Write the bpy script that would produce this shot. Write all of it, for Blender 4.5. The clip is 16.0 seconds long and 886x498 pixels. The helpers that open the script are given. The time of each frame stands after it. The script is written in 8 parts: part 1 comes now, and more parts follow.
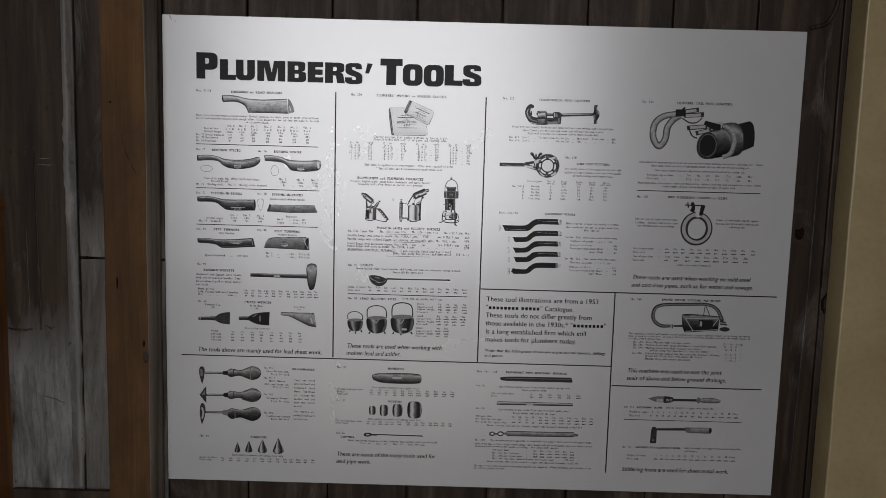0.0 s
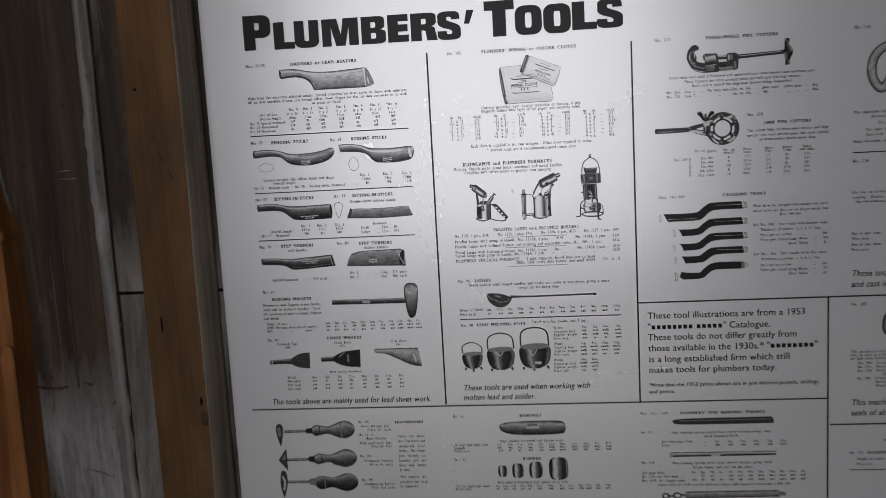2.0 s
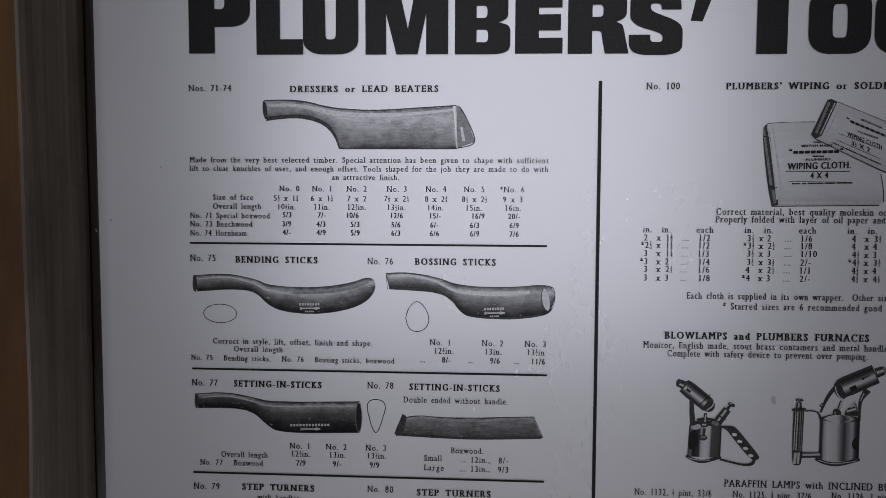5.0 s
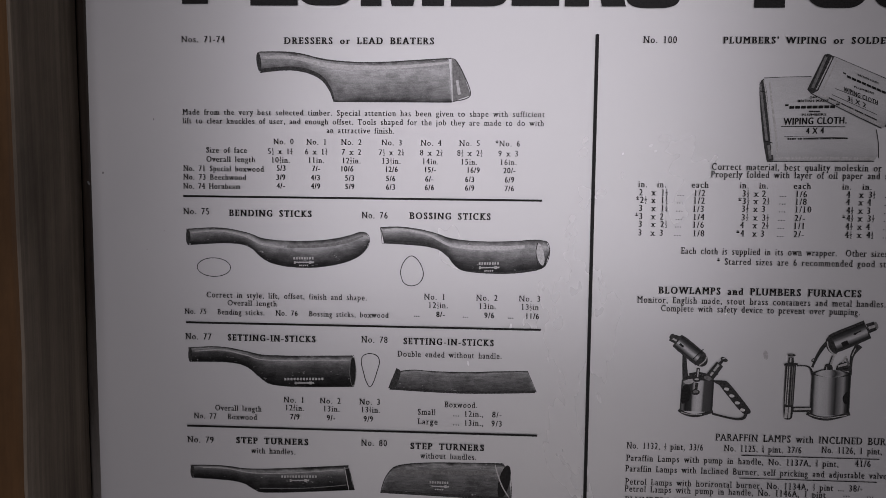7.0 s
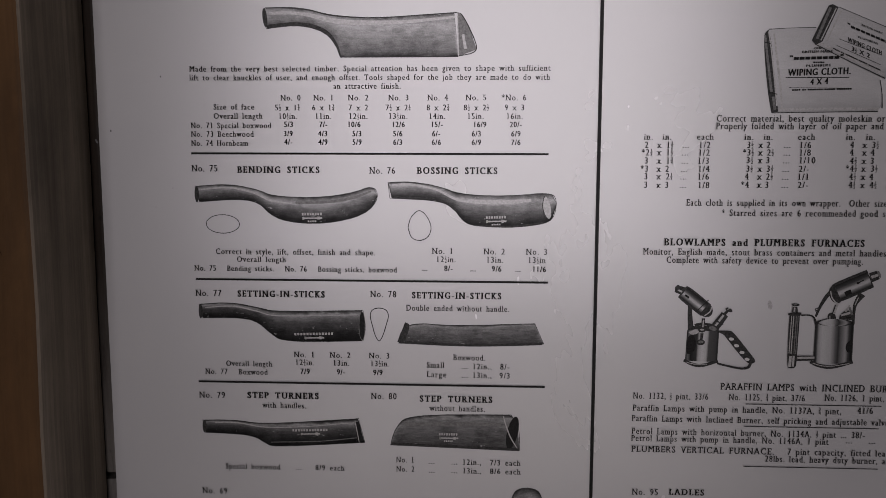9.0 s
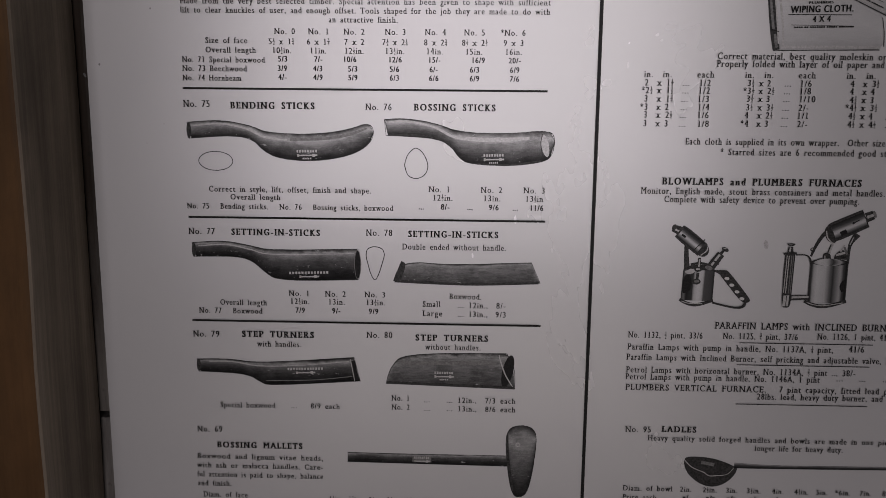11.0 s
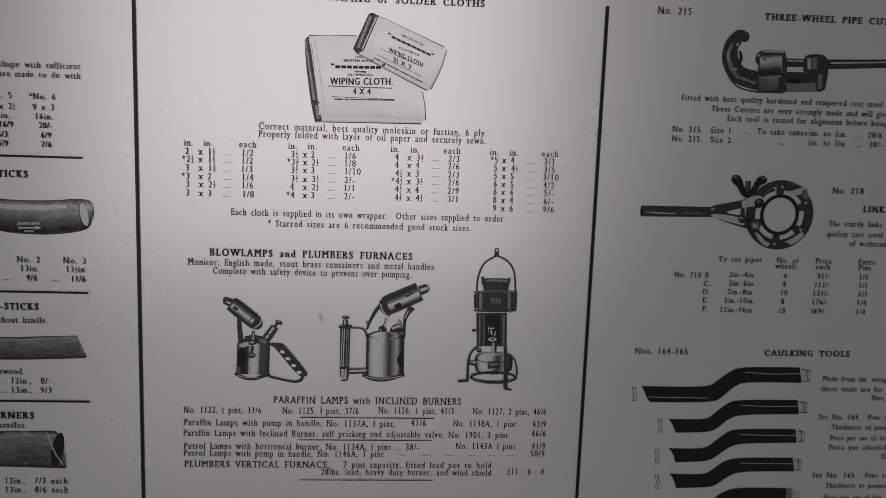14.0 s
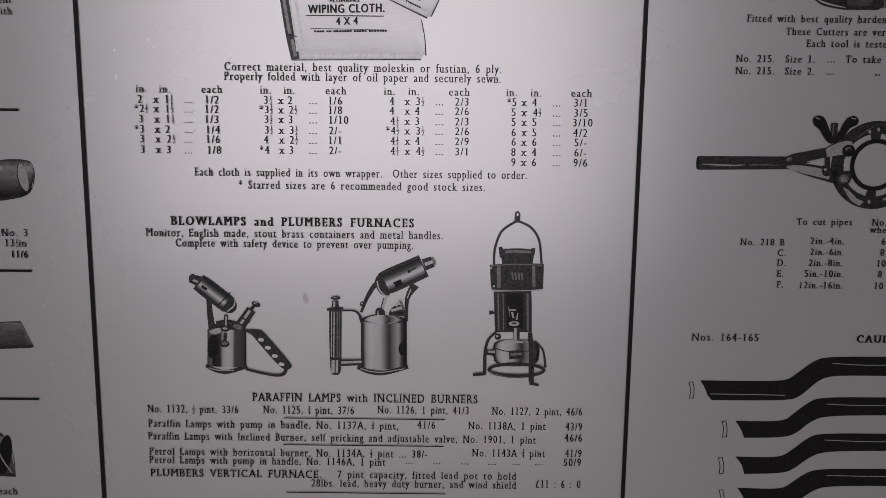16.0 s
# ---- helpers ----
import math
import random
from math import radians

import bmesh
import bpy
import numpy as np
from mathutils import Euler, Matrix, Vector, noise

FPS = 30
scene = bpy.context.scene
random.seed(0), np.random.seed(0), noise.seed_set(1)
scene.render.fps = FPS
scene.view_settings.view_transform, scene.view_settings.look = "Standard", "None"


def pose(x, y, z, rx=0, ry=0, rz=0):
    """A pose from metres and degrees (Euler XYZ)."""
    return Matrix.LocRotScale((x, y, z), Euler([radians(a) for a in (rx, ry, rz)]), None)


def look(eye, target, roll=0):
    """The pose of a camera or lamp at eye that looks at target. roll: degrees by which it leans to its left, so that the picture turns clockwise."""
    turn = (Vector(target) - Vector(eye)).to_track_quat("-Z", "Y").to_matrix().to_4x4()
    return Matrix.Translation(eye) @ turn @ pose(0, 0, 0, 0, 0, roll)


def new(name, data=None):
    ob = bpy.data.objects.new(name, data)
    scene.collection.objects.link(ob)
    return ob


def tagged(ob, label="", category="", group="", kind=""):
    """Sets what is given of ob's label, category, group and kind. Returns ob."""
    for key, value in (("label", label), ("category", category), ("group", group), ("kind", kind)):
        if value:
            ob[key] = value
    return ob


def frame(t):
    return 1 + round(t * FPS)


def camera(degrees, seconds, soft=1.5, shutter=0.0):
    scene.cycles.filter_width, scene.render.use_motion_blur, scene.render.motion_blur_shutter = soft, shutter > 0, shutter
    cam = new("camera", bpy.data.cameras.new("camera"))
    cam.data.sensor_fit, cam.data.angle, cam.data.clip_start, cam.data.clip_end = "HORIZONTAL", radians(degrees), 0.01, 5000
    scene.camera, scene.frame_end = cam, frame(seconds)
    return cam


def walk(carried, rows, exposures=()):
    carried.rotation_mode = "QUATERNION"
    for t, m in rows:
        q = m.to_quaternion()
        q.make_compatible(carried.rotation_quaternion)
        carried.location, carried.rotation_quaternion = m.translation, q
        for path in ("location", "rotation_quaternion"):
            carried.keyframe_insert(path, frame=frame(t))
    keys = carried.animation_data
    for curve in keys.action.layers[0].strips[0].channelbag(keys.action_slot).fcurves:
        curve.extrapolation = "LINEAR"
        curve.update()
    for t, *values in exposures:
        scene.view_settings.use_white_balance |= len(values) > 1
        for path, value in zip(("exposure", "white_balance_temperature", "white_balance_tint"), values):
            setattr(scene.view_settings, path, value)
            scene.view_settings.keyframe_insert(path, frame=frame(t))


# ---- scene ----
cam = camera(51.42, 16.0, 0.75, 0.25)
# seconds, eye, a point looked at, roll
PATH = [
    (0, (0.1038, -0.1827, 1.5842), (0.1020, 1.7987, 1.3123), 1.57),
    (0.5, (0.0749, -0.1405, 1.5891), (0.0736, 1.8401, 1.3113), 1.07),
    (1, (0.0435, -0.0793, 1.5818), (0.0050, 1.9006, 1.3017), -0.89),
    (1.5, (0.0460, 0.0295, 1.5625), (-0.1227, 2.0014, 1.2748), -0.56),
    (2, (0.0474, 0.2560, 1.5415), (-0.1722, 2.2244, 1.2639), -3.13),
    (2.5, (-0.0038, 0.5329, 1.5759), (-0.2708, 2.5039, 1.3657), -3.05),
    (3, (-0.0949, 0.7578, 1.5790), (-0.3907, 2.7314, 1.4463), -4.16),
    (3.5, (-0.1754, 0.8738, 1.5897), (-0.3193, 2.8668, 1.5058), -3.71),
    (4, (-0.1746, 0.9229, 1.5952), (-0.3304, 2.9158, 1.5326), -1.14),
    (4.5, (-0.1587, 0.9501, 1.5844), (-0.3043, 2.9408, 1.4590), -0.83),
    (5, (-0.1590, 0.9727, 1.5772), (-0.3071, 2.9607, 1.4156), 0.20),
    (7.5, (-0.1624, 0.9723, 1.5638), (-0.2834, 2.9554, 1.3345), 0.42),
    (8, (-0.1629, 0.9679, 1.5652), (-0.2811, 2.9497, 1.3230), -0.12),
    (8.5, (-0.1681, 0.9644, 1.5609), (-0.2816, 2.9444, 1.3024), 0.22),
    (9, (-0.1694, 0.9655, 1.5529), (-0.2839, 2.9433, 1.2785), 0.03),
    (11.5, (-0.1828, 0.9688, 1.5469), (-0.2362, 2.9280, 1.1489), 0.69),
    (12, (-0.1774, 0.9624, 1.5502), (-0.1753, 2.9235, 1.1578), 0.72),
    (12.5, (-0.1801, 0.9409, 1.5737), (0.0616, 2.9053, 1.2861), 0.72),
    (13, (-0.1660, 0.9303, 1.5827), (0.2667, 2.8695, 1.3544), 1.91),
    (13.5, (-0.0890, 0.9400, 1.5590), (0.3530, 2.8820, 1.3790), 1.00),
    (14, (0.0369, 0.9888, 1.5774), (0.1892, 2.9552, 1.2460), 2.04),
    (14.5, (0.0711, 1.0062, 1.5658), (0.0807, 2.9785, 1.2344), 3.34),
    (15, (0.0773, 1.0488, 1.5574), (0.0777, 3.0180, 1.2082), 2.75),
    (15.5, (0.0768, 1.0696, 1.5499), (0.0780, 3.0409, 1.2121), 1.55),
    (16, (0.0772, 1.0873, 1.5480), (0.0747, 3.0554, 1.1924), 0.60),
]
# seconds, stops, kelvin, tint
EXPOSURES = [(0, -0.15, 6500, 10), (1.5, -0.08, 6500, 10), (2.5, -0.12, 6150, 13), (3.0, -0.12, 6000, 13), (3.5, -0.25, 6000, 14), (4.2, -0.5, 5950, 14), (5.0, -0.55, 6050, 15), (7.5, -0.6, 6550, 20), (9.0, -0.58, 6700, 20), (11.5, -0.5, 6750, 19), (13.0, -0.45, 6750, 18), (16.0, -0.4, 6620, 18)]
walk(cam, [(t, look(eye, target, roll)) for t, eye, target, roll in PATH], EXPOSURES)

# ---- light ----
world = bpy.data.worlds.new("dim_room")
scene.world = world
world.use_nodes = True
world.node_tree.nodes["Background"].inputs["Color"].default_value = (0.75, 0.85, 1.0, 1)
world.node_tree.nodes["Background"].inputs["Strength"].default_value = 0.012


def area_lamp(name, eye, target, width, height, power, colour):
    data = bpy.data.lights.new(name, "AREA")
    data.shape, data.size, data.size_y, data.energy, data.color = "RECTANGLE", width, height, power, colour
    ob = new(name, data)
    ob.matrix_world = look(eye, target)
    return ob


# added area lamps behind the visitor, no source seen: one broad, one low
area_lamp("added_broad_lamp", (-0.2, -1.55, 1.76), (-0.2, 1.55, 1.76), 1.8, 1.73, 36, (0.97, 0.97, 1.0))
area_lamp("added_low_lamp", (-0.2, -1.55, 0.3), (-0.2, 1.55, 0.3), 1.8, 0.5, 3.0, (1.0, 0.98, 0.94))


# ---- materials ----
def material(name, rough=0.6, metal=0.0):
    m = bpy.data.materials.new(name)
    m.use_nodes = True
    t = m.node_tree
    b = t.nodes["Principled BSDF"]
    b.inputs["Roughness"].default_value, b.inputs["Metallic"].default_value = rough, metal
    return m, t, b


def node(t, kind, **inputs):
    n = t.nodes.new(kind)
    for key, value in inputs.items():
        n.inputs[key].default_value = value
    return n


def coords(t, scale, kind="Object", turn=(0, 0, 0)):
    c, m = t.nodes.new("ShaderNodeTexCoord"), t.nodes.new("ShaderNodeMapping")
    m.inputs["Scale"].default_value, m.inputs["Rotation"].default_value = scale, turn
    t.links.new(c.outputs[kind], m.inputs["Vector"])
    return m.outputs["Vector"]


def noise_tex(t, vector, scale, detail=6.0, rough=0.6, warp=0.0):
    n = node(t, "ShaderNodeTexNoise", Scale=scale, Detail=detail, Roughness=rough, Distortion=warp)
    t.links.new(vector, n.inputs["Vector"])
    return n.outputs["Fac"]


def ramp(t, fac, stops):
    r = t.nodes.new("ShaderNodeValToRGB")
    while len(r.color_ramp.elements) < len(stops):
        r.color_ramp.elements.new(0.5)
    for e, (p, c) in zip(r.color_ramp.elements, stops):
        e.position, e.color = p, (*c, 1) if len(c) == 3 else c
    t.links.new(fac, r.inputs["Fac"])
    return r.outputs["Color"]


def mixed(t, fac, a, b, blend="MIX"):
    n = t.nodes.new("ShaderNodeMix")
    n.data_type, n.blend_type = "RGBA", blend
    for socket, value in ((n.inputs[0], fac), (n.inputs[6], a), (n.inputs[7], b)):
        if isinstance(value, (int, float)):
            socket.default_value = value
        elif isinstance(value, tuple):
            socket.default_value = (*value, 1)
        else:
            t.links.new(value, socket)
    return n.outputs[2]


def bump(t, b, height, strength, distance):
    n = node(t, "ShaderNodeBump", Strength=strength, Distance=distance)
    t.links.new(height, n.inputs["Height"])
    t.links.new(n.outputs["Normal"], b.inputs["Normal"])


def grey(v, warm=0.0):
    return (v * (1 + warm), v, v * (1 - warm))


def wood_material(name, dark, mid, light, grain=1.0, rough=0.6, stains=0.5, gloss_noise=0.15, lined=0.6):
    """Sawn or planed timber with its grain along z."""
    m, t, b = material(name, rough)
    b.inputs["Specular IOR Level"].default_value = 0.12
    info = t.nodes.new("ShaderNodeObjectInfo")
    c = t.nodes.new("ShaderNodeTexCoord")
    shift = node(t, "ShaderNodeVectorMath")
    shift.operation = "ADD"
    comb = t.nodes.new("ShaderNodeCombineXYZ")
    mul = node(t, "ShaderNodeMath")
    mul.operation = "MULTIPLY"
    mul.inputs[1].default_value = 37.0
    t.links.new(info.outputs["Random"], mul.inputs[0])
    for k in "XYZ":
        t.links.new(mul.outputs[0], comb.inputs[k])
    t.links.new(c.outputs["Object"], shift.inputs[0])
    t.links.new(comb.outputs[0], shift.inputs[1])
    def scaled(s):
        mp = t.nodes.new("ShaderNodeMapping")
        mp.inputs["Scale"].default_value = s
        t.links.new(shift.outputs[0], mp.inputs["Vector"])
        return mp.outputs["Vector"]
    fine = noise_tex(t, scaled((260 * grain, 260 * grain, 5)), 1.0, 5, 0.65, 0.3)
    broad = noise_tex(t, scaled((22 * grain, 22 * grain, 0.9)), 1.0, 5, 0.6, 0.8)
    spots = noise_tex(t, scaled((7, 7, 3)), 1.0, 8, 0.7, 0.2)
    base = ramp(t, broad, [(0.3, dark), (0.5, mid), (0.72, light)])
    lines = ramp(t, fine, [(0.35, grey(0.6)), (0.6, grey(1.0))])
    col = mixed(t, lined, base, lines, "MULTIPLY")
    dirt = ramp(t, spots, [(0.42, grey(0.3)), (0.62, grey(1.0))])
    col = mixed(t, stains, col, dirt, "MULTIPLY")
    t.links.new(col, b.inputs["Base Color"])
    rr = ramp(t, spots, [(0.3, grey(rough - gloss_noise)), (0.7, grey(min(1, rough + gloss_noise)))])
    t.links.new(rr, b.inputs["Roughness"])
    bump(t, b, fine, 0.35, 0.001)
    return m


def weathered_board(name, tones, pale, worn_from, worn_to, rough=0.5, bare_below=0.0):
    """Old boards: dark finish in streaks, washed off to bare grey in patches (and all over below a height where damp took it off), with specks."""
    m, t, b = material(name, rough)
    b.inputs["Specular IOR Level"].default_value = 0.2
    v = coords(t, (1, 1, 1))
    def at(s):
        mp = t.nodes.new("ShaderNodeMapping")
        mp.inputs["Scale"].default_value = s
        t.links.new(v, mp.inputs["Vector"])
        return mp.outputs["Vector"]
    fine = noise_tex(t, at((120, 120, 9)), 1.0, 6, 0.7, 0.4)
    streak = noise_tex(t, at((21, 21, 1.3)), 1.0, 8, 0.68, 0.7)
    blot = noise_tex(t, at((13, 13, 4.0)), 1.0, 9, 0.68, 0.9)
    patch = noise_tex(t, at((27, 27, 4.5)), 1.0, 9, 0.74, 0.15)
    speck = noise_tex(t, at((110, 110, 60)), 1.0, 3, 0.6)
    dark = ramp(t, streak, [(0.3, tones[0]), (0.5, tones[1]), (0.66, tones[2])])
    bare = ramp(t, patch, [(0.3, tones[1]), (0.47, tuple(0.55 * c for c in pale)), (0.62, pale)])
    worn = ramp(t, blot, [(worn_from, grey(0)), (worn_to, grey(1))])
    if bare_below:
        sep, level = t.nodes.new("ShaderNodeSeparateXYZ"), t.nodes.new("ShaderNodeMapRange")
        t.links.new(v, sep.inputs[0])
        wave = node(t, "ShaderNodeMath")
        wave.operation = "MULTIPLY_ADD"
        wave.inputs[1].default_value = 0.35
        t.links.new(patch, wave.inputs[0])
        t.links.new(sep.outputs["Z"], wave.inputs[2])
        for key, value in (("From Min", bare_below + 0.24), ("From Max", bare_below + 0.13), ("To Min", 0.0), ("To Max", 1.0)):
            level.inputs[key].default_value = value
        t.links.new(wave.outputs[0], level.inputs["Value"])
        worn = mixed(t, 1.0, worn, level.outputs["Result"], "LIGHTEN")
    col = mixed(t, worn, dark, bare)
    col = mixed(t, 0.45, col, ramp(t, fine, [(0.32, grey(0.5)), (0.6, grey(1.0))]), "MULTIPLY")
    col = mixed(t, 0.8, col, ramp(t, speck, [(0.25, grey(0.3)), (0.34, grey(1))]), "MULTIPLY")
    t.links.new(col, b.inputs["Base Color"])
    t.links.new(ramp(t, blot, [(0.35, grey(rough - 0.12)), (0.65, grey(rough + 0.2))]), b.inputs["Roughness"])
    bump(t, b, patch, 0.5, 0.0015)
    return m


def painted(name, colour, dirt, rough=0.45):
    m, t, b = material(name, rough)
    v = coords(t, (1, 1, 1))
    n1 = noise_tex(t, v, 5.0, 8, 0.65, 0.4)
    n2 = noise_tex(t, v, 90.0, 4, 0.6)
    col = mixed(t, ramp(t, n1, [(0.42, grey(0)), (0.72, grey(0.55))]), colour, dirt)
    col = mixed(t, 0.5, col, ramp(t, n2, [(0.3, grey(0.8)), (0.55, grey(1))]), "MULTIPLY")
    t.links.new(col, b.inputs["Base Color"])
    bump(t, b, n2, 0.12, 0.001)
    return m


def sheet_material():
    """White laminated display sheet, satin, with faint grime."""
    m, t, b = material("laminated_white_sheet", 0.45)
    b.inputs["Specular IOR Level"].default_value, b.inputs["IOR"].default_value = 1.0, 2.0
    v = coords(t, (1, 1, 1))
    n1 = noise_tex(t, v, 3.0, 6, 0.6, 0.5)
    n2 = noise_tex(t, v, 420.0, 3, 0.6)
    n3 = noise_tex(t, v, 38.0, 2, 0.5)
    col = ramp(t, n1, [(0.3, (0.47, 0.47, 0.478)), (0.7, (0.515, 0.51, 0.51))])
    col = mixed(t, 0.6, col, ramp(t, n3, [(0.17, grey(0.6)), (0.205, grey(1))]), "MULTIPLY")
    t.links.new(col, b.inputs["Base Color"])
    t.links.new(ramp(t, n1, [(0.3, grey(0.26)), (0.7, grey(0.275))]), b.inputs["Roughness"])
    bump(t, b, n2, 0.05, 0.0004)
    return m


def ink(name, tone, grain=0.25):
    """Flat printing ink of one tone with a fine halftone grain."""
    m, t, b = material(name, 0.267)
    b.inputs["IOR"].default_value, b.inputs["Specular IOR Level"].default_value = 2.0, min(1.0, tone * 2.0)
    n = noise_tex(t, coords(t, (1, 1, 1)), 900.0, 2, 0.6)
    col = ramp(t, n, [(0.3, grey(tone * (1 - grain), 0.02)), (0.7, grey(tone * (1 + grain), 0.02))])
    t.links.new(col, b.inputs["Base Color"])
    return m


def halftone(name, stops, grain=0.35, along=True, wear=False, wobble=0.34):
    """A printed photograph of a rounded tool: tone bands across its thickness, with uneven edges and grain."""
    m, t, b = material(name, 0.267)
    b.inputs["IOR"].default_value = 2.0
    c = t.nodes.new("ShaderNodeTexCoord")
    sep = t.nodes.new("ShaderNodeSeparateXYZ")
    t.links.new(c.outputs["UV"], sep.inputs[0])
    n1 = noise_tex(t, coords(t, (1, 1, 1)), 55.0, 6, 0.65, 0.6)
    add = node(t, "ShaderNodeMath")
    add.operation = "MULTIPLY_ADD"
    add.inputs[1].default_value = wobble
    t.links.new(n1, add.inputs[0])
    t.links.new(sep.outputs[1], add.inputs[2])
    off = node(t, "ShaderNodeMath")
    off.operation = "SUBTRACT"
    off.inputs[1].default_value = wobble / 2
    t.links.new(add.outputs[0], off.inputs[0])
    col = ramp(t, off.outputs[0], [(p, grey(g)) for p, g in stops])
    n2 = noise_tex(t, coords(t, (160, 1, 950) if along else (950, 1, 160)), 1.0, 4, 0.65)
    col = mixed(t, 1.0, col, ramp(t, n2, [(0.3, grey(1 - grain)), (0.7, grey(1.0))]), "MULTIPLY")
    n3 = noise_tex(t, coords(t, (1, 1, 1)), 1400.0, 2, 0.6)
    col = mixed(t, 1.0, col, ramp(t, n3, [(0.3, grey(0.7 if wear else 0.86)), (0.65, grey(1.0))]), "MULTIPLY")
    if wear:
        n4 = noise_tex(t, coords(t, (210, 1, 520) if along else (520, 1, 210)), 1.0, 3, 0.7, 0.3)
        col = mixed(t, ramp(t, n4, [(0.66, grey(0)), (0.74, grey(0.75))]), col, grey(0.4))
        n5 = noise_tex(t, coords(t, (90, 1, 130)), 1.0, 4, 0.7)
        col = mixed(t, 0.55, col, ramp(t, n5, [(0.36, grey(0.35)), (0.56, grey(1.0))]), "MULTIPLY")
    t.links.new(col, b.inputs["Base Color"])
    level = node(t, "ShaderNodeMath")
    level.operation = "MULTIPLY"
    level.inputs[1].default_value = 2.0
    t.links.new(col, level.inputs[0])
    t.links.new(level.outputs[0], b.inputs["Specular IOR Level"])
    return m


BOARD = weathered_board("dark_weathered_board", ((0.0121, 0.0073, 0.0049), (0.0325, 0.0211, 0.0138), (0.076, 0.0521, 0.0367)), (0.152, 0.1234, 0.1018), 0.5, 0.72)
GREYBOARD = weathered_board("bare_grey_board", ((0.042, 0.034, 0.028), (0.095, 0.083, 0.072), (0.175, 0.159, 0.146)), (0.265, 0.248, 0.232), 0.4, 0.62)
SMOKED = weathered_board("dark_board_pale_at_foot", ((0.0121, 0.0073, 0.0049), (0.03, 0.02, 0.0135), (0.062, 0.044, 0.032)), (0.25, 0.228, 0.205), 0.55, 0.8, 0.5, 1.375)
LINING = weathered_board("brown_wall_lining", ((0.011, 0.007, 0.004), (0.038, 0.025, 0.016), (0.074, 0.051, 0.034)), (0.262, 0.25, 0.242), 0.6, 0.8, 0.5, 1.15)
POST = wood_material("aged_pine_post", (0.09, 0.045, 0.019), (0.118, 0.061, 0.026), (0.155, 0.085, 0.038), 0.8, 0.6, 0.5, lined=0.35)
# grey sawn sides, colour raised in place of light from the right
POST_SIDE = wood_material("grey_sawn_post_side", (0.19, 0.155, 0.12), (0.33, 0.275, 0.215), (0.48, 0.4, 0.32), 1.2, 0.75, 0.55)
PINE = wood_material("varnished_orange_pine", (0.15, 0.056, 0.019), (0.27, 0.112, 0.039), (0.42, 0.2, 0.078), 0.8, 0.42, 0.4)
KNOT_HOLLOW, _t, _b = material("dark_knot_and_hollow", 0.75)
_b.inputs["Base Color"].default_value = (0.012, 0.007, 0.005, 1)
_b.inputs["Specular IOR Level"].default_value = 0.04
CREAM = painted("cream_gloss_paint", (0.3656, 0.2874, 0.1523), (0.2243, 0.1642, 0.0722), 0.4)
PLASTER = weathered_board("pale_runs_of_old_paint", ((0.09, 0.08, 0.07), (0.19, 0.175, 0.16), (0.27, 0.26, 0.245)), (0.34, 0.33, 0.32), 0.4, 0.62)
TORN = weathered_board("torn_grey_edge", ((0.03, 0.027, 0.022), (0.075, 0.068, 0.06), (0.13, 0.125, 0.115)), (0.2, 0.2, 0.195), 0.45, 0.66)
WALLPAINT = painted("dull_whitewash", (0.38, 0.36, 0.33), (0.22, 0.19, 0.16), 0.7)
FLOORBOUNCE = painted("mid_grey_bounce_floor", (0.26, 0.25, 0.23), (0.16, 0.15, 0.14), 0.8)
IRON, _t, _b = material("dark_iron_wire", 0.5, 0.8)
_b.inputs["Base Color"].default_value = (0.05, 0.045, 0.04, 1)
SHEET = sheet_material()
EDGE = painted("blue_black_sheet_edge", (0.02, 0.02, 0.05), (0.03, 0.03, 0.04), 0.5)
BLACK = ink("black_ink", 0.018)
DARK = ink("dark_grey_ink", 0.035, 0.45)
MID = ink("mid_grey_ink", 0.13, 0.3)
PALE = ink("pale_grey_ink", 0.34, 0.2)
PAPER = ink("bare_paper", 0.52, 0.06)
TURNED = halftone("halftone_turned_wood", [(0.0, 0.024), (0.14, 0.042), (0.4, 0.121), (0.62, 0.242), (0.78, 0.435), (0.9, 0.218), (1.0, 0.048)], wear=True)
BLADE = halftone("halftone_flat_blade", [(0.0, 0.05), (0.1, 0.15), (0.45, 0.29), (0.75, 0.42), (0.93, 0.27), (1.0, 0.08)], wear=True)
DARKWOOD = halftone("halftone_dark_wood", [(0.0, 0.015), (0.3, 0.036), (0.6, 0.085), (0.78, 0.206), (0.88, 0.363), (0.95, 0.121), (1.0, 0.036)], wear=True)
CANX = halftone("halftone_metal_can", [(0.0, 0.018), (0.14, 0.03), (0.24, 0.484), (0.36, 0.556), (0.5, 0.158), (0.7, 0.036), (0.88, 0.024), (0.95, 0.242), (1.0, 0.024)], 0.3, False)
DARKCANX = halftone("halftone_dark_can", [(0.0, 0.015), (0.2, 0.036), (0.36, 0.29), (0.46, 0.121), (0.6, 0.036), (0.85, 0.018), (0.95, 0.121), (1.0, 0.024)], 0.3, False)
CLOTH = halftone("halftone_cloth_packet", [(0.0, 0.3), (0.15, 0.4), (0.5, 0.47), (1.0, 0.43)], 0.1, wobble=0.2)
TANK = halftone("halftone_brass_tank", [(0.0, 0.02), (0.05, 0.05), (0.1, 0.32), (0.2, 0.5), (0.42, 0.4), (0.54, 0.12), (0.62, 0.04), (0.72, 0.16), (0.82, 0.3), (0.89, 0.06), (0.96, 0.02), (1.0, 0.02)], 0.12, False, wobble=0.05)
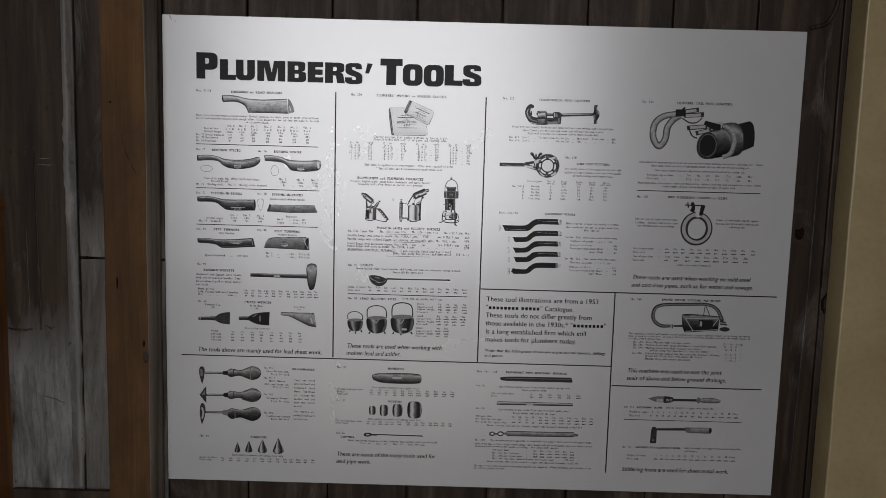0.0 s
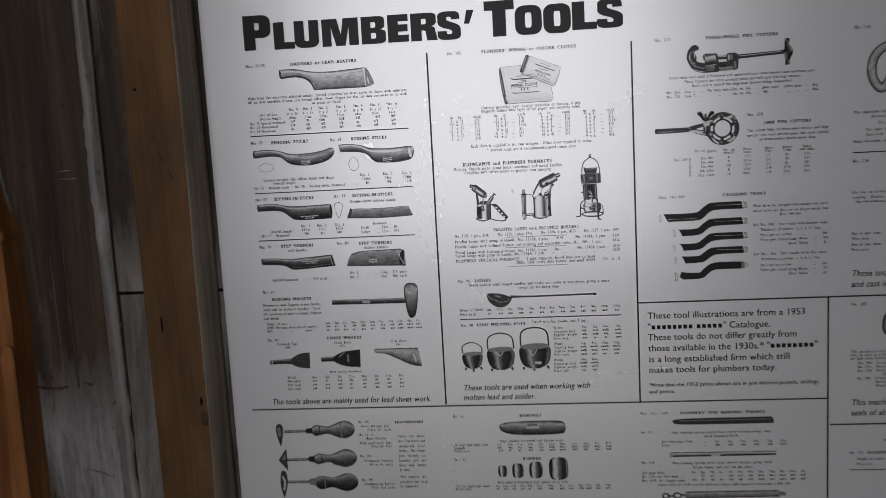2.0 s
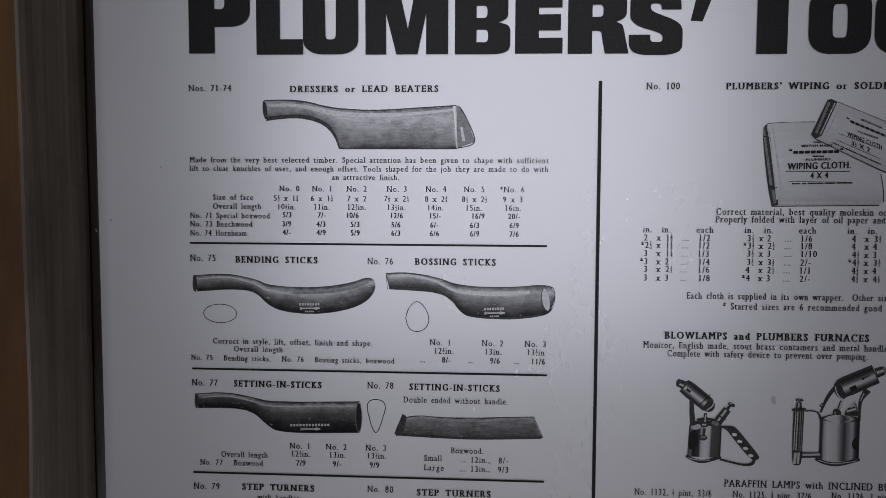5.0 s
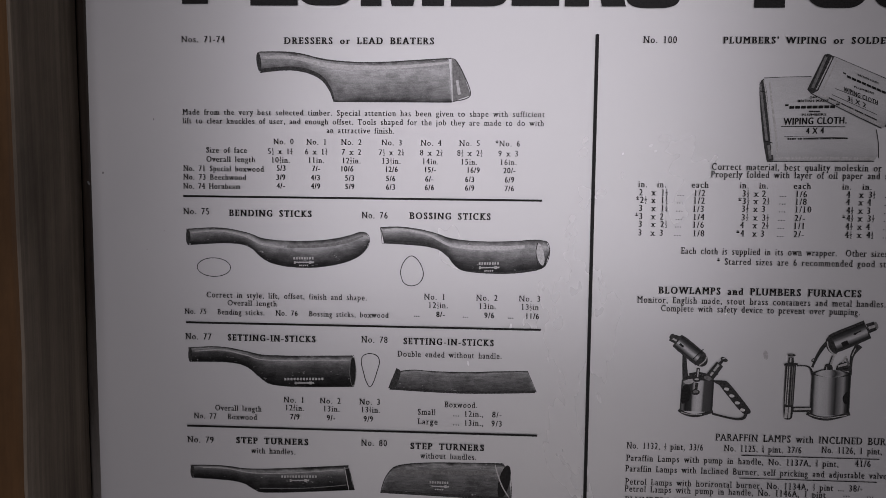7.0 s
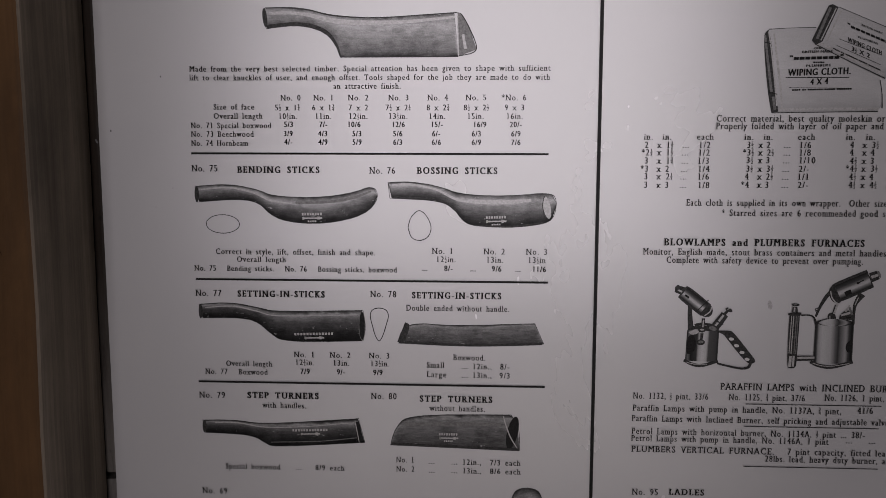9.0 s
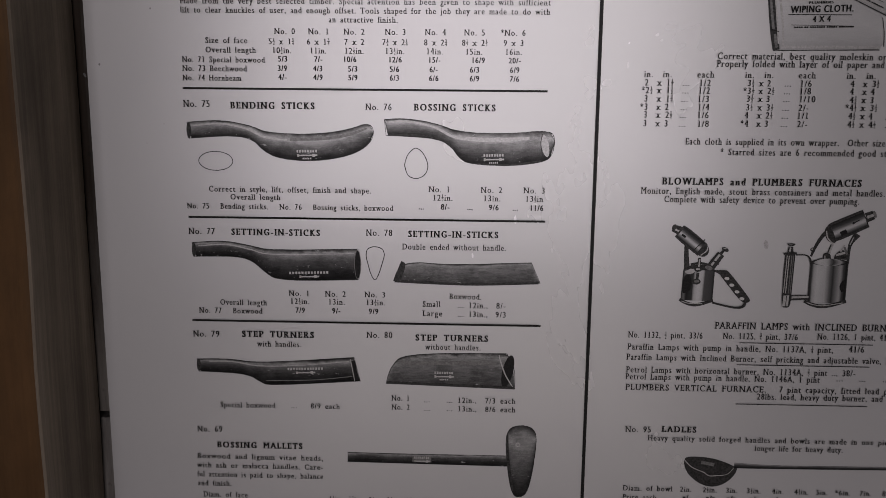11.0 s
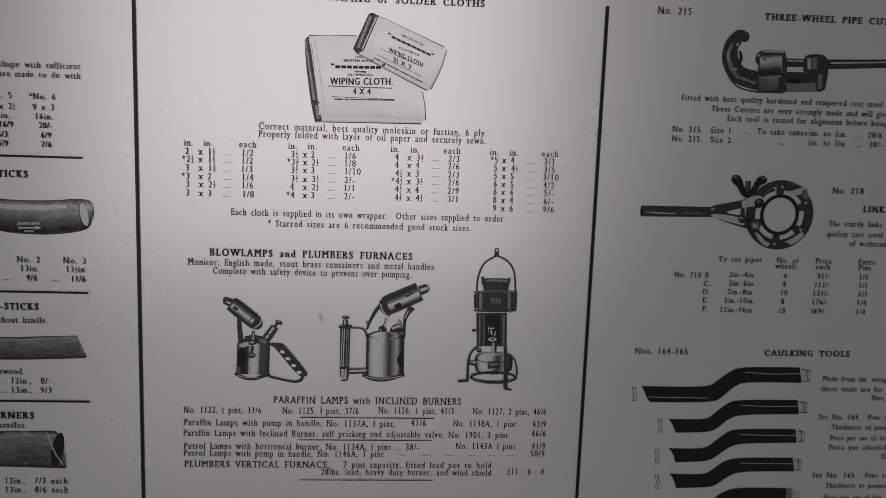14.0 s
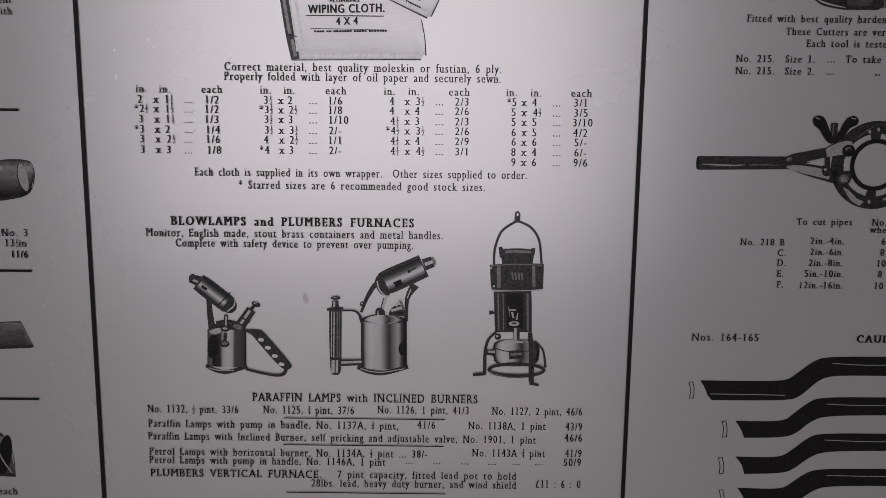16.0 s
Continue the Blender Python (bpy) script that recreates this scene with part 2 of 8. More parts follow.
TANKDARK = halftone("halftone_shaded_tank", [(0.0, 0.02), (0.08, 0.05), (0.3, 0.07), (0.36, 0.38), (0.48, 0.5), (0.6, 0.34), (0.66, 0.04), (0.84, 0.02), (0.92, 0.12), (1.0, 0.02)], 0.12, False, wobble=0.05)
BARREL = halftone("halftone_burner_barrel", [(0.0, 0.02), (0.1, 0.06), (0.24, 0.2), (0.36, 0.46), (0.48, 0.42), (0.6, 0.16), (0.76, 0.05), (1.0, 0.02)], 0.2, wobble=0.08)
GREYBAR = halftone("halftone_grey_boxwood", [(0.0, 0.04), (0.1, 0.1), (0.5, 0.16), (0.8, 0.24), (0.92, 0.34), (1.0, 0.06)], 0.5, wear=True)
STEEL = halftone("halftone_steel_bar", [(0.0, 0.024), (0.25, 0.061), (0.55, 0.387), (0.72, 0.532), (0.86, 0.121), (1.0, 0.024)])
ROPE = halftone("halftone_rope", [(0.0, 0.145), (0.4, 0.435), (0.7, 0.508), (1.0, 0.242)], 0.65)


# ---- building blocks ----
def mesh_object(name, bm, mat, smooth=False):
    me = bpy.data.meshes.new(name)
    bm.to_mesh(me)
    bm.free()
    me.materials.append(mat)
    if smooth:
        for p in me.polygons:
            p.use_smooth = True
    return new(name, me)


def part(name, bm, mat, parent, label="", smooth=False):
    ob = mesh_object(name, bm, mat, smooth)
    ob.parent = parent
    return tagged(ob, label)


def box(bm, x0, x1, y0, y1, z0, z1, bevel=0.0, rough=0.0, cuts=0, seed=0):
    made = bmesh.ops.create_cube(bm, size=1.0)["verts"]
    for v in made:
        v.co = Vector(((x0 + x1) / 2 + v.co.x * (x1 - x0), (y0 + y1) / 2 + v.co.y * (y1 - y0), (z0 + z1) / 2 + v.co.z * (z1 - z0)))
    edges = {e for v in made for e in v.link_edges}
    if cuts:
        long = [e for e in edges if abs(e.verts[0].co.z - e.verts[1].co.z) > 0.5 * (z1 - z0)]
        bmesh.ops.subdivide_edges(bm, edges=long, cuts=cuts)
    if bevel:
        long = [e for e in bm.edges if abs(e.verts[0].co.z - e.verts[1].co.z) > 1e-4 and abs(e.verts[0].co.x - e.verts[1].co.x) < 1e-6
                and (min(e.verts[0].co.x - x0, x1 - e.verts[0].co.x) < 1e-6)]
        bmesh.ops.bevel(bm, geom=long, offset=bevel, segments=2, profile=0.5, affect="EDGES")
    if rough:
        for v in bm.verts:
            n = noise.noise_vector(Vector((v.co.x * 30 + seed, v.co.y * 30, v.co.z * 9)))
            v.co.x += n.x * rough
            v.co.y += n.y * rough * 0.6
    return bm


def empty(name, place=(0, 0, 0)):
    ob = new(name)
    ob.location = place
    return ob


# ---- the setting: boarded wall; floor, ceiling and far walls added unseen ----
WALL_Y = 1.562
wall = mesh_object("wall_north", box(bmesh.new(), -2.4, 2.4, WALL_Y + 0.022, WALL_Y + 0.12, 0.0, 2.7), BOARD)
tagged(wall, "old boarded wall of weathered dark grey-brown planks", "wall", kind="structure")
# unseen floor, its mid grey set for how much light it bounces
floor_ob = mesh_object("floor", box(bmesh.new(), -2.4, 2.4, -1.65, WALL_Y + 0.02, -0.08, 0.0), FLOORBOUNCE)
tagged(floor_ob, "unseen floor in a mid grey set for bounced light", "floor", kind="structure")
ceiling_ob = mesh_object("ceiling", box(bmesh.new(), -2.4, 2.4, -1.65, WALL_Y + 0.12, 2.7, 2.8), WALLPAINT)
tagged(ceiling_ob, "plain unseen ceiling that closes the room", "ceiling", kind="structure")
# unseen walls that close the room; the south one stands behind the added lamps
for wall_name, dims in (("wall_west", (-2.5, -2.4, -1.75, WALL_Y + 0.12)), ("wall_east", (2.4, 2.5, -1.75, WALL_Y + 0.12)), ("wall_south", (-2.4, 2.4, -1.75, -1.65))):
    tagged(mesh_object(wall_name, box(bmesh.new(), *dims, 0.0, 2.7), WALLPAINT), "unseen whitewashed wall that closes the room", "wall", kind="structure")


def plank(x0, x1, depth, seed, z0=0.02, z1=2.69, mat=None):
    """One upright board of the wall with eased, slightly ragged edges."""
    bm = box(bmesh.new(), x0 + 0.0012, x1 - 0.0012, WALL_Y + depth, WALL_Y + 0.021, z0, z1, 0.0025, 0.0011, 60, seed)
    return part("plank", bm, mat or BOARD, wall)


edges = sorted([-0.429 - 0.158 * k for k in range(3, 13)] + [-0.43 + 0.1577 * k for k in range(18)])
edges = [-2.39] + [e for e in edges if -2.36 < e < 2.3 and not -0.95 < e < -0.5] + [2.39]
edges = sorted(edges + [-0.93, -0.77, -0.715, -0.648, -0.596])
rnd = random.Random(4)
for k in range(len(edges) - 1):
    near_left = -0.8 < edges[k] < -0.6
    depth = rnd.uniform(-0.001, 0.004)
    if abs(edges[k] + 0.596) < 1e-6:
        plank(edges[k], edges[k + 1], 0.002, 3.1, 1.311, 2.69, SMOKED)
        plank(edges[k], edges[k + 1], 0.003, 8.7, 0.02, 1.306, GREYBOARD)
    else:
        plank(edges[k], edges[k + 1], depth, k * 7.3, mat=GREYBOARD if near_left else BOARD)


def ragged_strip(name, label, path, width, proud, mat, seed, category):
    """A thin uneven run of old paint or a splintered edge that stands proud of the boards. path: (x, z) from top to bottom."""
    bm, rows, n = bmesh.new(), [], 90
    for k in range(n + 1):
        f = k / n * (len(path) - 1)
        i = min(int(f), len(path) - 2)
        g = f - i
        x = path[i][0] * (1 - g) + path[i + 1][0] * g
        z = path[i][1] * (1 - g) + path[i + 1][1] * g
        wl = width * (0.7 + 0.5 * noise.noise(Vector((seed, z * 14, 0))) + 0.4 * noise.noise(Vector((seed, z * 70, 3))))
        wr = width * (0.7 + 0.5 * noise.noise(Vector((seed + 9, z * 11, 5))) + 0.4 * noise.noise(Vector((seed, z * 80, 8))))
        grow = (path[i][2] * (1 - g) + path[i + 1][2] * g) if len(path[i]) > 2 else 1.0
        wl, wr = max(wl, width * 0.15) * grow, max(wr, width * 0.15) * grow
        y = WALL_Y
        rows.append([bm.verts.new((x - wl, y + 0.004, z)), bm.verts.new((x - wl * 0.7, y - proud * 0.8, z)), bm.verts.new((x, y - proud, z)),
                     bm.verts.new((x + wr * 0.75, y - proud * 0.7, z)), bm.verts.new((x + wr, y + 0.004, z))])
    for a, b in zip(rows, rows[1:]):
        for i in range(4):
            bm.faces.new((a[i], a[i + 1], b[i + 1], b[i]))
    ob = mesh_object(name, bm, mat, True)
    return tagged(ob, label, category, kind="structure")


def lining_sheet():
    """A thin brown lining board over the planks."""
    bm, n, rows = bmesh.new(), 70, []
    for i in range(n + 1):
        x = -0.764 + 0.146 * i / n
        low = 0.02
        col = []
        for k in range(9):
            z = low + (2.3 - low) * k / 8
            y = WALL_Y - 0.0012 + 0.0008 * noise.noise(Vector((x * 45, z * 4, 7)))
            col.append(bm.verts.new((x + 0.003 * noise.noise(Vector((i, z * 20, 2))) * (i in (0, n)), y, z)))
        col.insert(0, bm.verts.new((x, WALL_Y + 0.006, low - 0.001)))
        rows.append(col)
    for p, q in zip(rows, rows[1:]):
        for k in range(len(p) - 1):
            bm.faces.new((p[k], q[k], q[k + 1], p[k + 1]))
    ob = mesh_object("trim_4", bm, LINING, True)
    tagged(ob, "dark brown wall lining, worn to bare grey low down", "wall lining", kind="structure")


lining_sheet()
ragged_strip("trim_1", "pale ragged run of old paint down a board joint", [(-0.611, 1.84, 0.35), (-0.612, 1.72, 0.6), (-0.613, 1.6, 1.0), (-0.613, 1.46, 1.1), (-0.606, 1.3, 1.0), (-0.603, 1.15, 0.8), (-0.602, 0.85, 0.8)], 0.0115, 0.0035, PLASTER, 2.0, "paint run")
ragged_strip("trim_2", "pale ragged patch of old paint low on the boards", [(-0.682, 1.04, 0.6), (-0.680, 0.99, 1.0), (-0.676, 0.94, 1.0), (-0.679, 0.915, 0.5)], 0.010, 0.002, PLASTER, 5.0, "paint run")
ragged_strip("trim_3", "torn grey edge of an old wall lining", [(-0.772, 1.85), (-0.766, 1.6), (-0.757, 1.48), (-0.745, 1.415)], 0.006, 0.003, TORN, 8.0, "wall lining")
ragged_strip("trim_5", "dark streak along a weathered board", [(-0.676, 1.52, 0.4), (-0.674, 1.3, 1.0), (-0.672, 1.165, 0.6)], 0.0055, 0.0025, BOARD, 14.0, "split board")
tagged(mesh_object("trim_6", box(bmesh.new(), -0.7345, -0.518, 1.548, WALL_Y - 0.003, 0.79, 0.845, 0.003, 0.001, 3, 5), BOARD), "dark grimy rail low on the boards", "rail", kind="structure")


def crack(name, path, width, proud, mat, label, category, seed):
    """A thin uneven line on the boards along (x, z) points: a split, a tear or a scraped edge."""
    bm, rows, n = bmesh.new(), [], 12 * (len(path) - 1)
    at = [Vector(p) for p in path]
    for k in range(n + 1):
        f = k / n * (len(at) - 1)
        i = min(int(f), len(at) - 2)
        p, d = at[i].lerp(at[i + 1], f - i), (at[i + 1] - at[i]).normalized()
        w = width * (0.25 + 0.75 * math.sin(math.pi * min(max(k / n, 0.05), 0.95)) ** 0.5) * (1 + 0.7 * noise.noise(Vector((seed, k * 0.9, 0)))) / 2
        shake = noise.noise(Vector((seed + 4, k * 0.3, 2))) * width * 0.4
        p = p + Vector((-d.y, d.x)) * shake
        rows.append([bm.verts.new((p.x - d.y * g, WALL_Y - q, p.y + d.x * g)) for g, q in ((-w, -0.001), (-w * 0.6, proud), (w * 0.6, proud), (w, -0.001))])
    for a, b in zip(rows, rows[1:]):
        for i in range(3):
            bm.faces.new((a[i], a[i + 1], b[i + 1], b[i]))
    tagged(mesh_object(name, bm, mat), label, category, kind="structure")


# both tears are dark strips that take in the torn edge's shadow
crack("tear", [(-0.737, 1.167), (-0.715, 1.163), (-0.689, 1.166)], 0.006, 0.003, BOARD, "torn edge of the wall lining, dark with its shadow", "tear", 1.0)
crack("tear", [(-0.662, 1.174), (-0.653, 1.168), (-0.645, 1.173)], 0.005, 0.003, BOARD, "torn edge of the wall lining, dark with its shadow", "tear", 2.0)
crack("crack", [(-0.673, 1.034), (-0.648, 1.027), (-0.631, 1.019)], 0.0013, 0.002, KNOT_HOLLOW, "fine dark crack in grey plaster", "crack", 3.0)
crack("crack", [(-0.596, 1.3085), (-0.583, 1.309), (-0.572, 1.3085)], 0.005, 0.002, KNOT_HOLLOW, "dark ragged joint between two boards", "crack", 5.0)
crack("scrape", [(-0.695, 1.37), (-0.694, 1.26), (-0.692, 1.175)], 0.0016, 0.002, TORN, "thin pale scrape along a board", "scrape", 6.0)
crack("scrape", [(0.803, 1.74), (0.806, 1.45), (0.805, 1.29), (0.799, 0.92)], 0.0026, 0.002, TORN, "pale worn edge of a board", "scrape", 9.0)
crack("knot_ring", [(0.854 + 0.019 * math.cos(a * 0.7), 1.258 + 0.023 * math.sin(a * 0.7)) for a in range(9)], 0.005, 0.002, KNOT_HOLLOW, "dark knot in a weathered board", "knot", 10.0)
crack("notch", [(0.772, 1.393), (0.784, 1.392), (0.788, 1.391)], 0.02, 0.0025, KNOT_HOLLOW, "dark notch in a board beside the sheet", "notch", 11.0)

# two short uneven scratches in the boards
for seed, (z, w) in enumerate(((1.497, 0.022), (1.485, 0.030))):
    bm, rows = bmesh.new(), []
    for k in range(13):
        x = -0.668 + w * k / 12
        mid = z + 0.0012 * noise.noise(Vector((x * 90, seed, 0)))
        h = 0.0009 * math.sin(math.pi * min(max(k / 12, 0.06), 0.94)) * (0.6 + 0.6 * noise.noise(Vector((x * 300, seed, 4))))
        rows.append((bm.verts.new((x, WALL_Y - 0.0025, mid - h)), bm.verts.new((x, WALL_Y - 0.0025, mid + h))))
    for (a0, a1), (b0, b1) in zip(rows, rows[1:]):
        bm.faces.new((a0, b0, b1, a1))
    mark = mesh_object("scratch", bm, PLASTER)
    tagged(mark, "short pale scratch across a dark board", "scratch", kind="structure")


# ---- the posts ----
def post(name, x0, x1, y0, mat, side_mat, label, category, seed):
    bm = box(bmesh.new(), x0, x1, y0, WALL_Y + 0.0005, 0.0, 2.7, 0.003, 0.0014, 70, seed)
    ob = mesh_object(name, bm, mat)
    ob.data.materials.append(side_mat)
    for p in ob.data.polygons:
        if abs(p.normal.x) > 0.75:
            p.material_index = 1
    return tagged(ob, label, category)


pine_post = post("timber_post", -0.516, -0.437, 1.476, POST, POST_SIDE, "aged brown pine post, grey sawn sides lightened for side light", "post", 3.0)
post("painted_post", 0.842, 1.05, 1.492, CREAM, CREAM, "cream gloss painted post with stained edges", "post", 11.0)


def dent(parent, name, x, z, rx, rz, y, mat):
    bm = bmesh.new()
    bmesh.ops.create_uvsphere(bm, u_segments=14, v_segments=8, radius=1.0)
    for v in bm.verts:
        k = 1 + 0.35 * noise.noise(v.co * 1.7 + Vector((x * 50, z * 50, 0)))
        v.co = Vector((x + v.co.x * rx * k, y + v.co.y * 0.0004, z + v.co.z * rz * k))
    return part(name, bm, mat, parent, "", True)


NAILMAT = KNOT_HOLLOW
dent(pine_post, "nail_head", -0.4985, 1.605, 0.0022, 0.0022, 1.4758, NAILMAT)
dent(pine_post, "knot", -0.4925, 1.278, 0.0017, 0.011, 1.4758, NAILMAT)
dent(pine_post, "knot", -0.4455, 1.165, 0.0022, 0.006, 1.4758, NAILMAT)
dent(pine_post, "stain", -0.4428, 1.139, 0.0052, 0.010, 1.4758, BOARD)


# a slanting split in the post's face
for (xa, za), (xb, zb) in (((-0.480, 1.553), (-0.4765, 1.526)), ((-0.4755, 1.524), (-0.465, 1.499)), ((-0.4645, 1.498), (-0.454, 1.476))):
    bm = bmesh.new()
    bm.faces.new([bm.verts.new(c) for c in ((xa, 1.4757, za), ((xa + xb) / 2 - 0.0004, 1.4757, (za + zb) / 2), (xb, 1.4757, zb), ((xa + xb) / 2 + 0.0004, 1.4757, (za + zb) / 2 + 0.001))])
    part("split", bm, KNOT_HOLLOW, pine_post)


# ---- the planed pine frame beside the boards: a flared bracket over a chamfered stile ----
def pine_frame():
    base = empty("pine_frame", (-0.75, 1.53, 0.0))
    tagged(base, "new orange pine frame with flared shoulder and stopped chamfers", "wooden frame")
    inv = Matrix.Translation((0.75, -1.53, 0))
    fy, by = 1.503, WALL_Y - 0.001
    def outline_part(name, pts, y0, y1, bevel, label=""):
        bm = bmesh.new()
        f = bm.faces.new([bm.verts.new((x, y0, z)) for x, z in pts])
        f.normal_update()
        if f.normal.y > 0:
            f.normal_flip()
        ex = bmesh.ops.extrude_face_region(bm, geom=[f])
        for v in ex["geom"]:
            if isinstance(v, bmesh.types.BMVert):
                v.co.y = y1
        bmesh.ops.recalc_face_normals(bm, faces=bm.faces)
        if bevel:
            es = [e for e in bm.edges if all(abs(v.co.y - y0) < 1e-6 for v in e.verts)]
            bmesh.ops.bevel(bm, geom=es, offset=bevel, segments=1, affect="EDGES")
        bm.transform(inv)
        return part(name, bm, PINE, base, label)
    flare = [(-0.774, 2.2), (-0.772, 1.7), (-0.769, 1.58), (-0.765, 1.52), (-0.760, 1.49), (-0.754, 1.46), (-0.746, 1.434), (-0.735, 1.412), (-0.735, 1.404),
             (-0.738, 1.400), (-0.738, 0.0), (-0.803, 0.0), (-0.803, 1.295), (-1.05, 1.295), (-1.05, 2.2)]
    outline_part("stile", flare, fy, by, 0.007)
    outline_part("chamfer", [(-0.7385, 1.245), (-0.7365, 1.23), (-0.7365, 0.0), (-0.757, 0.0), (-0.757, 1.23), (-0.748, 1.25)], fy - 0.003, fy + 0.004, 0.002)
    outline_part("bead", [(-0.804, 1.294), (-0.804, 0.0), (-0.824, 0.0), (-0.824, 1.294)], fy + 0.006, by, 0.002)
    # flat dark patch stands for the shade inside the finger hole
    bm = bmesh.new()
    bmesh.ops.create_uvsphere(bm, u_segments=18, v_segments=8, radius=1.0)
    for v in bm.verts:
        v.co = Vector((-0.838 + v.co.x * 0.042, fy + 0.0005 + v.co.y * 0.002, 1.338 + max(-0.35, v.co.z) * 0.03))
    bm.transform(inv)
    part("finger_hole_shade", bm, KNOT_HOLLOW, base, "finger hole with its shade as a flat dark patch")
    bm = bmesh.new()
    bmesh.ops.create_uvsphere(bm, u_segments=14, v_segments=8, radius=1.0)
    for v in bm.verts:
        v.co = Vector((-0.7705 + v.co.x * 0.0012, 1.532 + v.co.y * 0.011, 1.645 + v.co.z * 0.013))
    bm.transform(inv)
    part("knot", bm, KNOT_HOLLOW, base, "dark round knot", True)
    for z in (1.25, 1.0):
        hook = bpy.data.curves.new("hook", "CURVE")
        hook.dimensions, hook.bevel_depth, hook.resolution_u, hook.bevel_resolution = "3D", 0.0016, 8, 3
        sp = hook.splines.new("BEZIER")
        sp.bezier_points.add(2)
        for bp, co in zip(sp.bezier_points, ((-0.92, 1.508, z - 0.035), (-0.855, 1.499, z - 0.018), (-0.808, 1.506, z + 0.012))):
            bp.co, bp.handle_left_type, bp.handle_right_type = Vector(co) + Vector((0.75, -1.53, 0)), "AUTO", "AUTO"
        hook.materials.append(IRON)
        ob = new("hook", hook)
        ob.parent = base
        tagged(ob, "thin bent iron wire hook")
    return base


pine_frame()

# a bent grey cable above the display sheet
cable = bpy.data.curves.new("cable", "CURVE")
cable.dimensions, cable.bevel_depth, cable.resolution_u = "3D", 0.0035, 8
sp = cable.splines.new("BEZIER")
sp.bezier_points.add(2)
for bp, co in zip(sp.bezier_points, ((0.77, WALL_Y - 0.003, 1.775), (0.803, WALL_Y - 0.003, 1.79), (0.815, WALL_Y - 0.003, 1.9))):
    bp.co, bp.handle_left_type, bp.handle_right_type = co, "AUTO", "AUTO"
cable.materials.append(BOARD)
tagged(new("cable", cable), "thin brown cable bent down along the boards", "cable")


# ---- the printed display sheet; places on it in millimetres from its upper left corner ----
SHEET_X, SHEET_Y, SHEET_Z, SHEET_W, SHEET_H = -0.427, 1.553, 1.768, 1.189, 0.8945
poster = empty("display_board", (SHEET_X + SHEET_W / 2, WALL_Y, SHEET_Z - SHEET_H))
tagged(poster, "white laminated display board of plumbers' tools on the boarded wall", "display board")
HOME = poster.matrix_basis.copy()


def on_board(ob, parent):
    """Hang ob, whose mesh is in world places, under a part of the board."""
    ob.parent = parent
    top = parent
    while top.parent:
        top = top.parent
    if parent == top:
        ob.matrix_parent_inverse = HOME.inverted()
    return ob


bm = box(bmesh.new(), SHEET_X, SHEET_X + SHEET_W, SHEET_Y, WALL_Y - 0.0004, SHEET_Z - SHEET_H, SHEET_Z)
panel = mesh_object("panel", bm, SHEET)
panel.data.materials.append(EDGE)
for p in panel.data.polygons:
    if p.normal.y > -0.5:
        p.material_index = 1
on_board(panel, poster)

from mathutils.geometry import tessellate_polygon

# glyphs of the built-in font as triangles, with slab serifs set on the stems for the book faces
CHARS = sorted(set("ABCDEFGHIJKLMNOPQRSTUVWXYZabcdefghijklmnopqrstuvwxyz0123456789.,;:'\"*/-()£½¼¾ "))


def glyph_set(offset, serif, hair, spread=(), chars=CHARS):
    """spread: sideways shifts of further copies, each a hair higher, which thicken the letters."""
    made = {}
    for ch in chars:
        for body in (ch, ch + "|"):
            cu = bpy.data.curves.new("glyph", "FONT")
            cu.body, cu.size, cu.resolution_u, cu.offset = body, 1.0, 3, offset
            made[body] = new("glyph", cu)
    cu = bpy.data.curves.new("glyph", "FONT")
    cu.body, cu.size, cu.resolution_u, cu.offset = "|", 1.0, 3, offset
    made["bar"] = new("glyph", cu)
    bpy.context.view_layer.update()
    deps = bpy.context.evaluated_depsgraph_get()
    def tris(ob):
        ev = ob.evaluated_get(deps)
        me = ev.to_mesh()
        me.calc_loop_triangles()
        v = np.array([tuple(p.co)[:2] for p in me.vertices]).reshape(-1, 2)
        f = np.array([tuple(t.vertices) for t in me.loop_triangles], int).reshape(-1, 3)
        ev.to_mesh_clear()
        return v, f
    bar = tris(made["bar"])[0][:, 0].max()
    glyphs = {}
    for ch in chars:
        v, f = tris(made[ch])
        adv = tris(made[ch + "|"])[0][:, 0].max() - bar
        if serif and len(v) and ch.isalnum() and ch.isascii():
            v, f = with_serifs(v, f, serif, hair, ch)
        v = np.column_stack([v, np.zeros(len(v))]) if len(v) else np.zeros((0, 3))
        whole_v, whole_f = [v], [f]
        for k, (dx, dy) in enumerate(spread):
            whole_v.append(v + (dx, dy, 0.000002 * (k + 1)))
            whole_f.append(f + len(v) * (k + 1))
        glyphs[ch] = (np.vstack(whole_v), np.vstack(whole_f), adv + max([dx for dx, _ in spread] + [0.0]) * 0.8)
    for ch, (over, under) in {"½": "12", "¼": "14", "¾": "34"}.items():
        if ch in glyphs:
            (va, fa, wa), (vb, fb, wb) = glyphs[over], glyphs[under]
            wide = max(wa, wb) * 0.56
            va = va * (0.56, 0.5, 1) + ((wide - wa * 0.56) / 2, 0.385, 0)
            vb = vb * (0.56, 0.5, 1) + ((wide - wb * 0.56) / 2, -0.055, 0)
            bar_v = np.array([(-0.02, 0.315, 0), (wide + 0.02, 0.335, 0), (wide + 0.02, 0.385, 0), (-0.02, 0.365, 0)])
            n = len(va)
            glyphs[ch] = (np.vstack([va, vb, bar_v]), np.vstack([fa, fb + n, np.array([(0, 1, 2), (0, 2, 3)]) + n + len(vb)]), wide)
    for ob in made.values():
        data = ob.data
        bpy.data.objects.remove(ob)
        bpy.data.curves.remove(data)
    return glyphs


